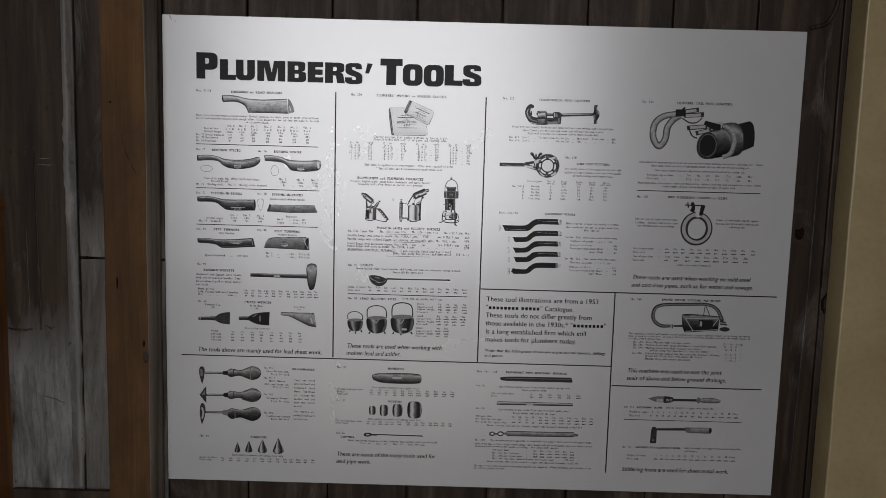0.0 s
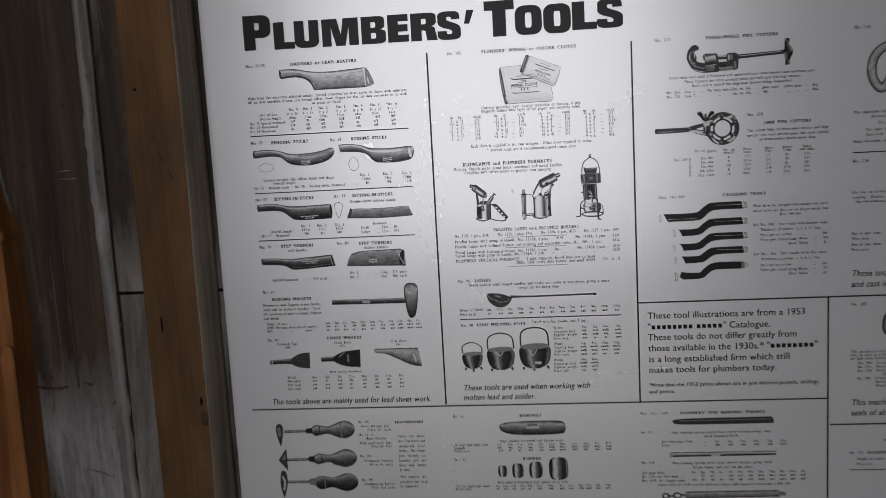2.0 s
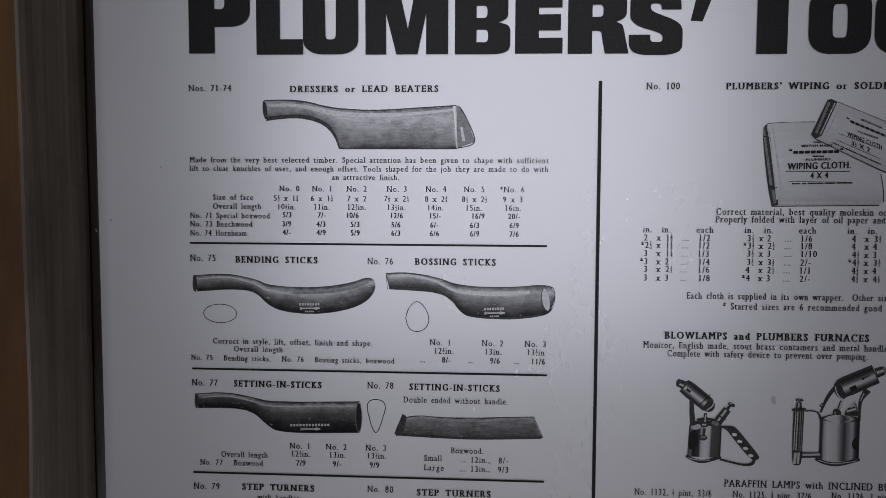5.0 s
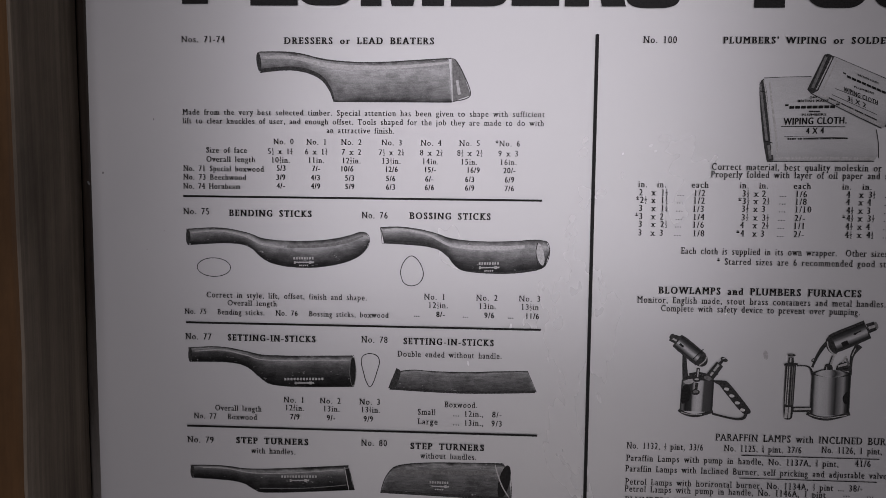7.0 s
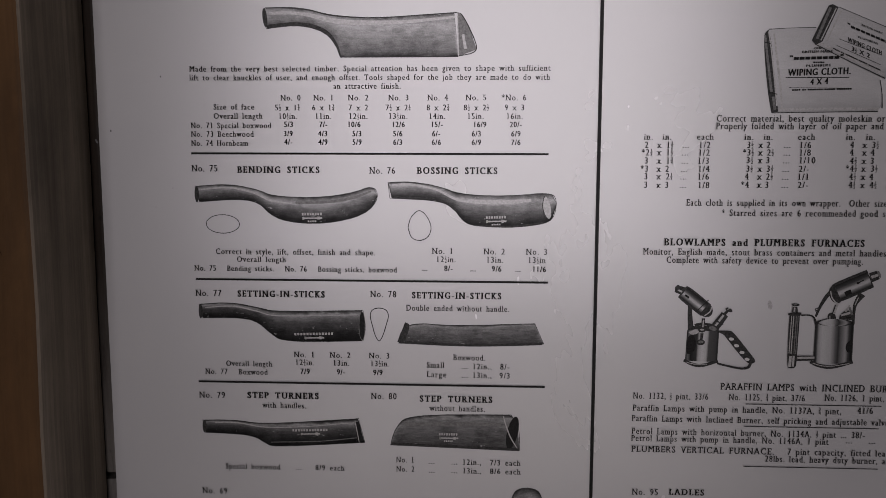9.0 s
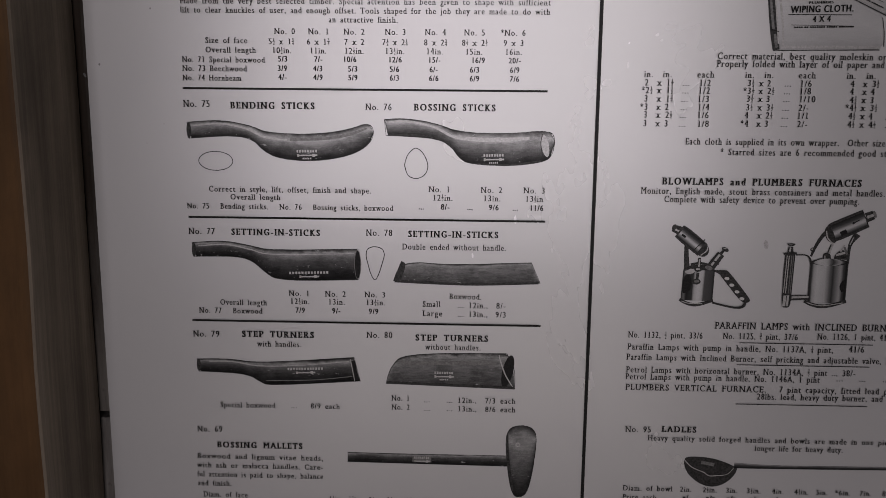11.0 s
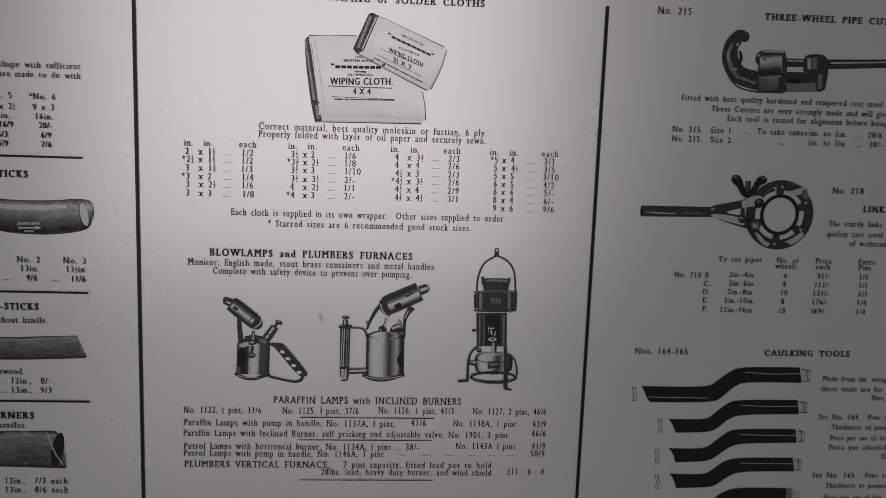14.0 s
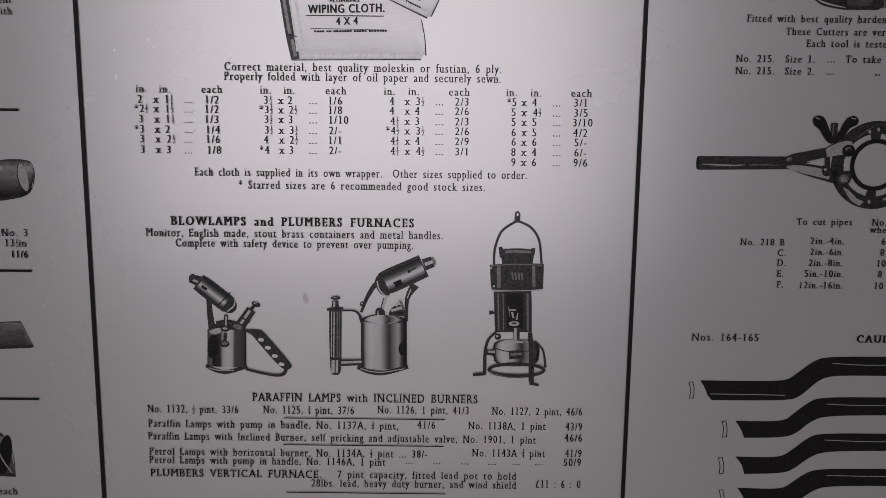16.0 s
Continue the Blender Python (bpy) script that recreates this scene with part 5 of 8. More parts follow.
shape("valve_body", DARK, (468.4, 336.0), (471.9, 335.0), (474.2, 337.6), (473.5, 341.9), (469.1, 341.6))
stroke("valve_shine", PALE, (470.0, 337.3, 0.6), (470.3, 340.6, 0.6))
stroke("jet", PALE, (474.5, 329.7, 1.3), (472.6, 336.0, 1.1))
stroke("jet_edge", DARK, (473.2, 330.1, 0.6), (471.6, 335.7, 0.6))
shape("valve_body", DARK, (475.5, 338.2), (477.7, 334.6), (481.8, 333.2), (484.4, 336.5), (484.7, 342.1), (476.1, 342.2))
stroke("valve_shine", PALE, (477.0, 336.9, 1.4), (482.5, 335.2, 1.6))
stroke("valve_shine", PALE, (479.6, 334.6, 0.9), (481.8, 330.3, 0.9))
stroke("valve_shine", MID, (481.8, 331.6, 1.3), (483.8, 336.5, 1.3))
stroke("valve_shine", PALE, (477.4, 339.9, 1.1), (483.8, 340.4, 0.9))
stroke("valve_gap", BLACK, (479.9, 337.9, 0.8), (483.1, 338.2, 0.8))
stroke("tank", TANK, (473.2, 341.2, 23.3), (473.2, 368.5, 23.6))
oval("dome", TANK, 473.2, 341.6, 11.5, 2.4)
stroke("dome_edge", DARK, (462.3, 342.0, 0.6), (465.9, 339.8, 0.6), (469.7, 339.1, 0.6))
stroke("tank_edge", DARK, (461.5, 342.0, 0.6), (461.4, 367.5, 0.6))
stroke("tank_edge", DARK, (484.9, 341.8, 0.6), (485.1, 367.2, 0.6))
shape("reflection", BLACK, (481.2, 354.7), (484.4, 352.0), (484.6, 360.3), (482.5, 361.4), (480.6, 358.4))
stroke("foot", DARK, (459.3, 367.3, 2.2), (465.4, 369.9, 2.4), (473.5, 370.5, 2.4), (485.9, 367.0, 2.2))
stroke("foot_shine", PALE, (460.9, 368.3, 0.5), (467.0, 369.9, 0.5), (473.5, 370.0, 0.5), (483.8, 368.1, 0.5))
shape("pump", DARK, (444.7, 335.6, 1), (451.2, 335.2, 1), (450.8, 365.1), (450.4, 371.5), (447.6, 372.0), (444.6, 371.5))
stroke("flute", PALE, (446.1, 337.6, 0.5), (445.6, 362.1, 0.5))
stroke("flute", PALE, (447.4, 337.6, 0.6), (446.9, 362.4, 0.6))
stroke("flute", MID, (449.0, 337.5, 0.6), (448.7, 362.4, 0.6))
stroke("flute", MID, (450.1, 337.5, 0.5), (449.8, 362.4, 0.5))
shape("pump_foot", PALE, (445.8, 363.8, 1), (449.3, 363.6, 1), (449.1, 370.8, 1), (445.4, 371.0, 1))
stroke("foot_line", DARK, (447.7, 363.8, 0.5), (447.6, 370.8, 0.5))
stroke("foot_line", DARK, (444.7, 363.1, 0.6), (450.6, 362.9, 0.6))
stroke("collar", DARK, (443.7, 336.5, 1.3), (452.0, 335.9, 1.3))
stroke("pump_stem", DARK, (447.9, 331.7, 2.8), (447.9, 335.3, 3.8))
stroke("stem_shine", PALE, (447.6, 332.0, 0.9), (447.5, 334.9, 1.1))
oval("pump_knob", DARK, 448.1, 330.3, 2.5, 0.9)
oval("knob_shine", MID, 447.8, 330.0, 1.4, 0.4)
stroke("bracket", DARK, (451.5, 337.0, 0.8), (457.3, 337.0, 0.8), (460.1, 338.7, 1.1), (461.7, 343.0, 1.6))
stroke("bracket", DARK, (450.3, 365.2, 3.5), (461.9, 364.8, 3.1))
stroke("bracket_shine", PALE, (450.9, 364.9, 1.4), (461.6, 364.4, 1.3))
picture("furnace_picture", "printed picture of a vertical plumbers furnace")
stroke("bail", DARK, (530.0, 311.9, 1.3), (530.3, 303.6, 1.3), (533.6, 294.6, 1.3), (540.4, 289.6, 1.3))
stroke("bail", DARK, (542.6, 289.4, 1.3), (548.6, 292.5, 1.3), (552.9, 299.2, 1.3), (554.5, 311.3, 1.3))
shape("bail_eye", DARK, (539.8, 290.1, 1), (540.5, 288.2), (539.8, 286.0), (540.6, 284.2), (542.1, 284.0), (543.2, 285.6), (542.5, 288.2), (543.2, 290.0, 1))
oval("bail_eye", PAPER, 541.5, 285.8, 0.5, 0.8)
shape("lead_pot", DARK, (532.8, 303.9, 1), (541.3, 303.1), (550.8, 303.7, 1), (549.9, 311.7, 1), (534.3, 311.9, 1))
stroke("pot_shine", MID, (535.7, 305.4, 1.4), (541.4, 304.9, 1.4), (549.6, 305.3, 1.4))
stroke("pot_rim", MID, (534.4, 303.8, 0.3), (541.3, 303.5, 0.3), (550.2, 303.8, 0.3))
stroke("lug", DARK, (533.1, 302.6, 1.9), (534.2, 308.0, 2.8))
stroke("lug", DARK, (550.1, 303.0, 1.9), (549.9, 306.6, 1.9))
shape("wind_shield", DARK, (527.8, 312.1, 1), (541.5, 310.8), (555.7, 311.3, 1), (555.7, 324.6, 1), (541.9, 325.7), (528.7, 325.1, 1))
stroke("shield_shine", MID, (532.4, 312.9, 1.9), (532.8, 324.2, 1.9))
stroke("shield_shine", MID, (550.4, 312.3, 1.6), (550.9, 323.7, 1.6))
stroke("shield_edge", MID, (528.6, 312.6, 0.5), (541.5, 311.6, 0.5), (554.8, 312.0, 0.5))
oval("rivet", PALE, 530.1, 323.3, 0.6, 0.6)
oval("rivet", PALE, 528.5, 313.6, 0.5, 0.6)
stroke("mark", MID, (539.4, 316.0, 0.9), (540.0, 319.9, 0.8))
stroke("mark", MID, (541.0, 316.0, 0.9), (541.6, 319.9, 0.8))
stroke("mark", MID, (542.8, 316.0, 0.9), (543.3, 319.9, 0.8))
stroke("mark", MID, (544.3, 316.0, 0.9), (544.9, 319.8, 0.8))
stroke("ledge", PALE, (529.5, 325.5, 0.5), (541.9, 326.2, 0.5), (555.2, 325.1, 0.5))
shape("chimney", DARK, (530.1, 326.2, 1), (549.8, 325.6, 1), (550.4, 347.6, 1), (531.2, 347.8, 1))
stroke("chimney_shine", MID, (532.4, 327.1, 0.8), (533.1, 346.8, 0.8))
stroke("chimney_shine", MID, (534.9, 327.1, 0.5), (535.7, 346.8, 0.5))
stroke("chimney_shine", MID, (547.6, 327.0, 1.1), (548.3, 346.7, 1.1))
shape("window", BLACK, (536.5, 327.1, 1), (545.4, 327.0, 1), (545.9, 345.7, 1), (537.3, 345.8, 1))
stroke("burner", MID, (537.9, 333.9, 0.5), (538.7, 339.2, 0.5))
stroke("burner", PALE, (538.0, 335.9, 0.8), (541.8, 335.7, 0.8))
stroke("burner", PALE, (539.9, 336.9, 1.1), (540.6, 340.1, 0.9))
stroke("burner", PALE, (542.8, 337.5, 0.6), (542.3, 341.1, 0.8))
oval("burner", PALE, 541.0, 343.1, 2.8, 1.3)
oval("burner", DARK, 541.0, 342.9, 1.3, 0.5)
stroke("post", DARK, (542.4, 345.1, 3.5), (542.5, 352.0, 3.1))
stroke("post_shine", PALE, (541.7, 345.4, 1.4), (541.9, 351.7, 1.4))
stroke("knob", DARK, (528.0, 337.3, 2.4), (528.9, 337.3, 1.9), (531.3, 337.3, 0.8))
shape("tank", TANK, (530.1, 354.8), (532.0, 352.8), (536.1, 351.6), (548.9, 351.5), (553.1, 352.9), (554.8, 355.2), (554.7, 362.6), (550.9, 364.9), (534.5, 365.1), (530.6, 363.2))
stroke("tank_seam", DARK, (530.4, 355.8, 0.5), (536.2, 357.8, 0.5), (542.7, 358.2, 0.5), (549.7, 357.4, 0.5), (554.5, 355.2, 0.5))
stroke("tank_top", PALE, (535.5, 353.4, 0.9), (540.9, 352.7, 1.1), (545.8, 353.0, 0.9))
stroke("tank_edge", DARK, (530.9, 362.8, 0.8), (534.5, 365.0, 0.9), (542.9, 365.7, 0.9), (550.9, 364.8, 0.9), (554.5, 362.2, 0.8))
shape("label_plate", DARK, (538.5, 357.7, 1), (546.2, 357.0, 1), (546.5, 361.6, 1), (538.9, 362.4, 1))
stroke("label_mark", MID, (539.5, 359.7, 1.4), (545.4, 359.2, 1.4))
oval("base_ring", DARK, 542.9, 368.1, 15.3, 4.3, ring=2.0)
stroke("ring_shine", MID, (528.4, 369.2, 0.5), (536.5, 371.8, 0.5), (543.0, 372.3, 0.5))
stroke("leg", DARK, (531.8, 347.8, 1.1), (528.1, 351.5, 1.3), (526.3, 357.9, 1.6), (526.2, 370.3, 1.9))
stroke("leg", DARK, (520.0, 371.0, 1.6), (526.8, 370.3, 1.6))
stroke("leg", DARK, (549.5, 347.6, 2.2), (550.4, 358.9, 2.7), (550.8, 374.7, 2.8))
stroke("leg", DARK, (549.9, 375.1, 1.9), (554.8, 376.3, 1.1))
stroke("leg", DARK, (552.2, 352.3, 0.9), (556.5, 357.5, 1.1), (558.0, 366.5, 1.3))
oval("valve", DARK, 532.7, 350.1, 1.7, 1.6)
oval("valve", PALE, 532.4, 349.7, 0.6, 0.6)
stroke("tap", DARK, (526.6, 358.7, 2.2), (531.8, 358.8, 3.8))
stroke("tap", PALE, (527.6, 358.2, 0.8), (531.4, 358.1, 1.3))
oval("tap", DARK, 526.7, 357.9, 0.8, 2.5)
picture("pipe_cutter_picture", "printed picture of a three-wheel pipe cutter")
stroke("jaw", DARK, (688.8, 148.5, 6.1), (684.6, 149.5, 8.1), (680.6, 156.1, 9.3), (681.3, 164.6, 10.5), (687.6, 172.5, 10.9), (700.8, 175.8, 11.7))
oval("jaw_tip", DARK, 688.9, 149.3, 2.8, 3.2)
stroke("jaw_edge", DARK, (685.2, 145.8, 0.8), (678.4, 150.9, 1.0), (676.3, 160.7, 1.0), (680.3, 172.8, 1.0), (687.8, 179.9, 1.0), (699.7, 182.4, 1.0))
stroke("jaw_highlight", MID, (681.2, 153.7, 1.6), (679.3, 160.6, 2.4), (682.1, 168.3, 2.6), (687.3, 174.8, 1.6))
stroke("jaw_highlight", PALE, (679.9, 156.6, 0.5), (678.9, 160.6, 0.8), (680.0, 165.0, 0.5))
stroke("jaw_highlight", MID, (687.3, 173.8, 1.6), (698.3, 177.1, 1.6))
oval("pin", PALE, 684.4, 153.9, 0.8, 1.0)
oval("pin", PALE, 684.7, 169.0, 0.8, 0.8)
stroke("wheel", BLACK, (686.3, 157.9, 1.6), (687.5, 162.3, 2.0), (686.6, 166.0, 1.2))
stroke("screw", DARK, (741.5, 163.9, 5.9), (770.0, 162.6, 5.4), (804.0, 161.0, 5.0))
stroke("screw_highlight", PALE, (744.9, 163.0, 1.0), (770.0, 161.8, 0.8), (799.0, 160.2, 0.8))
stroke("guide", DARK, (715.1, 163.8, 5.3), (728.2, 163.7, 4.8))
stroke("guide_shine", PALE, (716.3, 162.5, 0.8), (727.0, 162.5, 0.8))
stroke("guide", DARK, (715.1, 172.8, 6.9), (738.9, 172.7, 6.9))
stroke("guide", MID, (715.8, 179.3, 5.3), (740.8, 178.0, 5.7))
stroke("guide_slot", BLACK, (717.9, 174.7, 3.2), (726.6, 174.8, 3.2))
shape("boss", DARK, (696.1, 162.4), (697.4, 158.3), (701.5, 156.7), (705.9, 157.2), (706.7, 165.7), (698.2, 166.4))
stroke("boss_shine", PALE, (697.6, 160.7, 1.0), (700.8, 158.2, 1.0))
shape("slide", DARK, (698.7, 158.3, 1), (701.5, 156.9), (714.6, 156.8, 1), (716.8, 163.3, 1), (718.1, 180.9, 1), (715.7, 182.7, 1), (699.7, 182.8, 1), (698.6, 171.3, 1))
shape("slide_face", STEEL, (699.2, 159.5, 1), (713.2, 158.1, 1), (714.1, 170.8, 1), (699.5, 171.7, 1))
shape("slide_face", GREYBAR, (699.2, 172.5, 1), (713.7, 171.6, 1), (714.7, 181.4, 1), (700.1, 182.0, 1))
stroke("slide_edge", PALE, (701.2, 157.8, 0.8), (714.0, 157.5, 0.8))
stroke("slide_shade", DARK, (713.0, 172.9, 2.4), (713.8, 181.1, 2.4))
oval("pin", DARK, 702.1, 162.2, 0.8, 0.8)
shape("block", DARK, (726.9, 160.9), (729.2, 158.3), (739.5, 157.9), (742.9, 161.1), (743.5, 168.4, 1), (742.7, 179.6, 1), (737.2, 180.7, 1), (735.6, 169.6, 1), (727.7, 169.0, 1))
stroke("block_face", PALE, (730.3, 160.7, 2.0), (731.0, 167.3, 2.0))
stroke("block_face", MID, (733.7, 160.2, 3.2), (734.4, 167.1, 3.2))
stroke("block_face", MID, (738.6, 169.9, 2.8), (739.2, 178.9, 2.8))
stroke("tee_handle", DARKWOOD, (806.4, 143.4, 7.0), (806.5, 152.1, 6.3), (808.0, 160.7, 12.6), (807.1, 171.2, 6.3), (807.5, 178.2, 7.0))
picture("link_cutter_picture", "printed picture of a link pipe cutter")
stroke("handle", DARK, (632.2, 258.5, 7.0), (652.0, 258.3, 6.8), (680.0, 258.0, 6.4))
oval("handle_end", BLACK, 631.9, 258.4, 0.9, 3.4)
stroke("handle_shine", PALE, (634.0, 259.1, 0.3), (642.5, 259.4, 0.8), (650.1, 259.6, 0.7), (655.7, 259.2, 0.3))
stroke("handle_shine", MID, (657.6, 259.2, 0.6), (665.1, 259.1, 0.6), (672.7, 259.3, 0.4))
oval("chain", DARK, 721.4, 258.8, 22.3, 22.3, ring=6.4)
oval("cutting_wheel", DARK, 720.4, 243.9, 3.2, 2.6, turn=92)
oval("cutting_wheel", DARK, 735.3, 253.3, 3.2, 2.6, turn=20)
oval("cutting_wheel", DARK, 733.4, 267.6, 3.2, 2.6, turn=-38)
oval("cutting_wheel", DARK, 720.6, 273.7, 3.2, 2.6, turn=-95)
oval("cutting_wheel", DARK, 707.6, 264.3, 3.2, 2.6, turn=-160)
oval("inner_ring", BLACK, 721.4, 258.6, 12.8, 13.2, ring=2.3)
shape("link_face", PALE, (723.6, 243.8, 1), (728.9, 242.9), (735.2, 240.4, 1), (737.5, 242.6), (735.0, 245.7, 1), (731.2, 245.8))
shape("link_face", MID, (734.8, 240.8, 1), (737.5, 242.6, 1), (740.3, 247.4, 1), (737.0, 248.3, 1), (734.6, 245.7, 1))
shape("link_face", PALE, (726.5, 275.8, 1), (730.9, 273.8), (737.2, 269.1, 1), (738.8, 271.3), (736.2, 274.8), (729.9, 278.0, 1))
shape("link_face", PALE, (705.9, 270.0, 1), (709.3, 271.4), (713.6, 275.8, 1), (717.1, 277.2, 1), (715.2, 279.5, 1), (710.2, 276.7))
stroke("link_edge", MID, (739.3, 262.2, 0.3), (742.7, 262.5, 0.3))
stroke("link_edge", BLACK, (732.0, 247.1, 0.6), (736.4, 243.4, 0.6), (738.6, 241.5, 0.4))
stroke("link_edge", BLACK, (728.0, 276.5, 0.5), (730.7, 278.7, 0.5))
stroke("link_edge", MID, (723.8, 238.1, 0.3), (730.6, 239.0, 0.5), (734.8, 240.4, 0.3))
stroke("link_edge", MID, (711.2, 244.9, 0.3), (715.2, 241.4, 0.4), (718.6, 239.6, 0.3))
oval("pin", PALE, 716.9, 241.9, 0.7, 1.0, turn=20)
oval("pin", PALE, 721.3, 240.8, 0.7, 1.0, turn=20)
oval("pin", PALE, 737.6, 250.5, 0.7, 1.0, turn=20)
oval("pin", PALE, 736.0, 268.0, 0.7, 1.0, turn=20)
oval("pin", PALE, 719.7, 277.3, 0.7, 1.0, turn=20)
shape("arm", DARK, (673.8, 257.8), (676.7, 253.9), (685.7, 252.1), (696.6, 249.9, 1), (696.7, 254.8, 1), (685.9, 257.4), (678.4, 258.7))
shape("lower_arm", DARK, (674.2, 258.1, 1), (679.0, 256.1), (695.3, 258.6), (702.3, 262.2, 1), (708.5, 269.9, 1), (699.0, 267.6), (680.7, 262.5))
shape("lower_plate", PALE, (676.1, 259.9, 1), (680.2, 258.7), (694.6, 260.5), (698.9, 263.0, 1), (698.6, 266.1, 1), (686.0, 263.4), (678.4, 261.4))
shape("arm_gap", PAPER, (685.1, 258.2), (694.5, 256.4, 1), (695.0, 259.4, 1), (688.2, 258.5))
shape("arm_plate", PALE, (695.5, 250.7, 1), (700.7, 247.5), (706.7, 246.2), (709.4, 248.0), (709.5, 252.9, 1), (701.6, 253.9), (696.4, 254.8, 1))
stroke("plate_edge", DARK, (695.5, 250.5, 0.5), (701.4, 247.3, 0.6), (707.1, 246.0, 0.6))
oval("shoulder_pin", MID, 677.5, 256.1, 1.7, 0.9, turn=20)
oval("shoulder_pin", PALE, 677.1, 255.8, 0.8, 0.3, turn=20)
stroke("screw", DARK, (698.9, 237.7, 3.4), (699.0, 247.2, 3.2))
stroke("screw", DARK, (696.7, 254.8, 2.5), (697.3, 261.6, 2.6))
stroke("screw_shine", MID, (698.3, 238.1, 0.6), (698.3, 245.3, 0.6))
shape("wing_nut", BLACK, (687.5, 235.8), (689.7, 233.9), (693.1, 234.5), (695.1, 237.8), (696.7, 242.0), (699.1, 245.3, 1), (701.1, 247.5, 1), (697.3, 248.4), (694.2, 245.4), (691.8, 241.0), (688.7, 239.2))
shape("wing_nut", BLACK, (711.1, 236.2), (709.0, 234.0), (705.6, 234.5), (703.4, 237.6), (701.6, 241.8), (699.5, 245.3, 1), (697.3, 247.6, 1), (701.4, 247.5), (704.7, 243.6), (706.9, 239.8), (710.2, 238.9))
stroke("wing_shine", PALE, (689.0, 235.2, 0.4), (691.3, 235.9, 0.6))
stroke("wing_shine", PALE, (706.7, 235.2, 0.4), (709.4, 235.7, 0.5))
oval("pin", BLACK, 707.0, 251.5, 3.2, 3.0)
oval("pin", MID, 706.6, 250.7, 1.5, 1.1)
oval("pin", BLACK, 707.0, 251.3, 0.8, 0.8)
oval("pin", DARK, 697.0, 262.0, 2.6, 2.5)
oval("pin", PALE, 696.0, 261.1, 0.8, 0.6)
shape("knuckle", BLACK, (699.6, 261.9, 1), (702.6, 261.4), (703.9, 268.2, 1), (701.3, 268.3, 1))
oval("pin", DARK, 705.6, 265.5, 3.8, 3.6)
oval("pin", MID, 705.6, 265.7, 2.5, 2.3)
oval("pin", PALE, 705.6, 265.9, 1.3, 1.1)
oval("pin", MID, 705.8, 265.9, 0.8, 0.6)
picture("caulking_tool_picture", "printed black picture of a long cranked caulking tool")
shape("shank", BLACK, (639.9, 373.0, 1), (684.3, 373.2), (689.1, 369.9), (698.4, 361.9), (705.7, 359.1), (746.5, 359.0, 1), (747.4, 369.6, 1), (709.5, 369.4), (702.1, 372.3), (694.1, 380.7), (688.1, 383.8), (645.1, 383.9, 1), (643.7, 378.4))
shape("end", PALE, (746.3, 359.6, 1), (751.1, 360.1), (753.7, 362.6), (753.6, 368.6), (747.3, 369.6, 1))
stroke("end_edge", BLACK, (746.9, 360.3, 0.5), (753.2, 361.6, 0.5))
stroke("end_edge", BLACK, (747.9, 368.5, 0.5), (753.5, 368.3, 0.5))
stroke("end_edge", BLACK, (750.0, 360.4, 0.5), (751.5, 368.7, 0.5))
stroke("shine", PALE, (645.7, 380.4, 0.4), (665.9, 380.5, 0.4), (685.2, 380.7, 0.4))
stroke("shine", PALE, (708.7, 362.9, 0.4), (726.7, 363.7, 0.4), (745.7, 363.3, 0.4))
stroke("section_outline", BLACK, (634.1, 374.0, 0.4), (634.2, 374.0, 0.4), (636.0, 373.9, 0.4), (636.1, 374.0, 0.4), (637.0, 378.2, 0.4), (636.9, 382.5, 0.4), (636.8, 382.7, 0.4), (635.0, 382.8, 0.4), (634.9, 382.6, 0.4), (635.1, 378.4, 0.4), (634.1, 374.2, 0.4), (634.1, 374.0, 0.4))
picture("caulking_tool_picture", "printed black picture of a cranked caulking tool")
shape("shank", BLACK, (659.8, 395.2, 1), (685.5, 395.5), (690.2, 391.1), (698.4, 384.0), (704.5, 381.5), (747.0, 381.3, 1), (747.8, 391.2, 1), (708.2, 391.7), (699.6, 395.2), (692.7, 402.3), (685.2, 404.4), (664.6, 404.7, 1), (663.3, 399.3))
shape("end", PALE, (746.8, 381.9, 1), (751.8, 382.3), (753.9, 384.1), (754.1, 390.0), (747.7, 391.2, 1))
stroke("end_edge", BLACK, (747.4, 382.5, 0.5), (753.5, 383.6, 0.5))
stroke("end_edge", BLACK, (748.4, 390.1, 0.5), (754.0, 389.8, 0.5))
stroke("end_edge", BLACK, (750.1, 382.2, 0.5), (751.5, 390.5, 0.5))
stroke("shine", PALE, (707.5, 385.3, 0.4), (724.2, 385.9, 0.4), (746.0, 385.7, 0.4))
stroke("section_outline", BLACK, (652.8, 395.5, 0.4), (653.0, 395.5, 0.4), (654.8, 395.4, 0.4), (654.9, 395.5, 0.4), (655.8, 399.8, 0.4), (655.8, 404.1, 0.4), (655.7, 404.2, 0.4), (653.9, 404.4, 0.4), (653.7, 404.2, 0.4), (653.9, 399.9, 0.4), (652.9, 395.6, 0.4), (652.8, 395.5, 0.4))
picture("caulking_tool_picture", "printed black picture of a cranked caulking tool")
shape("shank", BLACK, (661.3, 415.3, 1), (685.1, 415.8), (691.1, 411.4), (699.4, 404.1), (705.5, 401.6), (747.8, 401.5, 1), (748.3, 411.2, 1), (709.3, 411.6), (700.6, 415.4), (692.4, 422.7), (686.1, 424.7), (666.7, 425.2, 1), (665.1, 419.6))
shape("end", PALE, (747.6, 402.0, 1), (752.1, 402.4), (754.0, 404.4), (753.8, 410.2), (748.1, 411.2, 1))
stroke("end_edge", BLACK, (748.2, 402.8, 0.5), (753.5, 403.8, 0.5))
stroke("end_edge", BLACK, (748.9, 410.1, 0.5), (753.8, 409.9, 0.5))
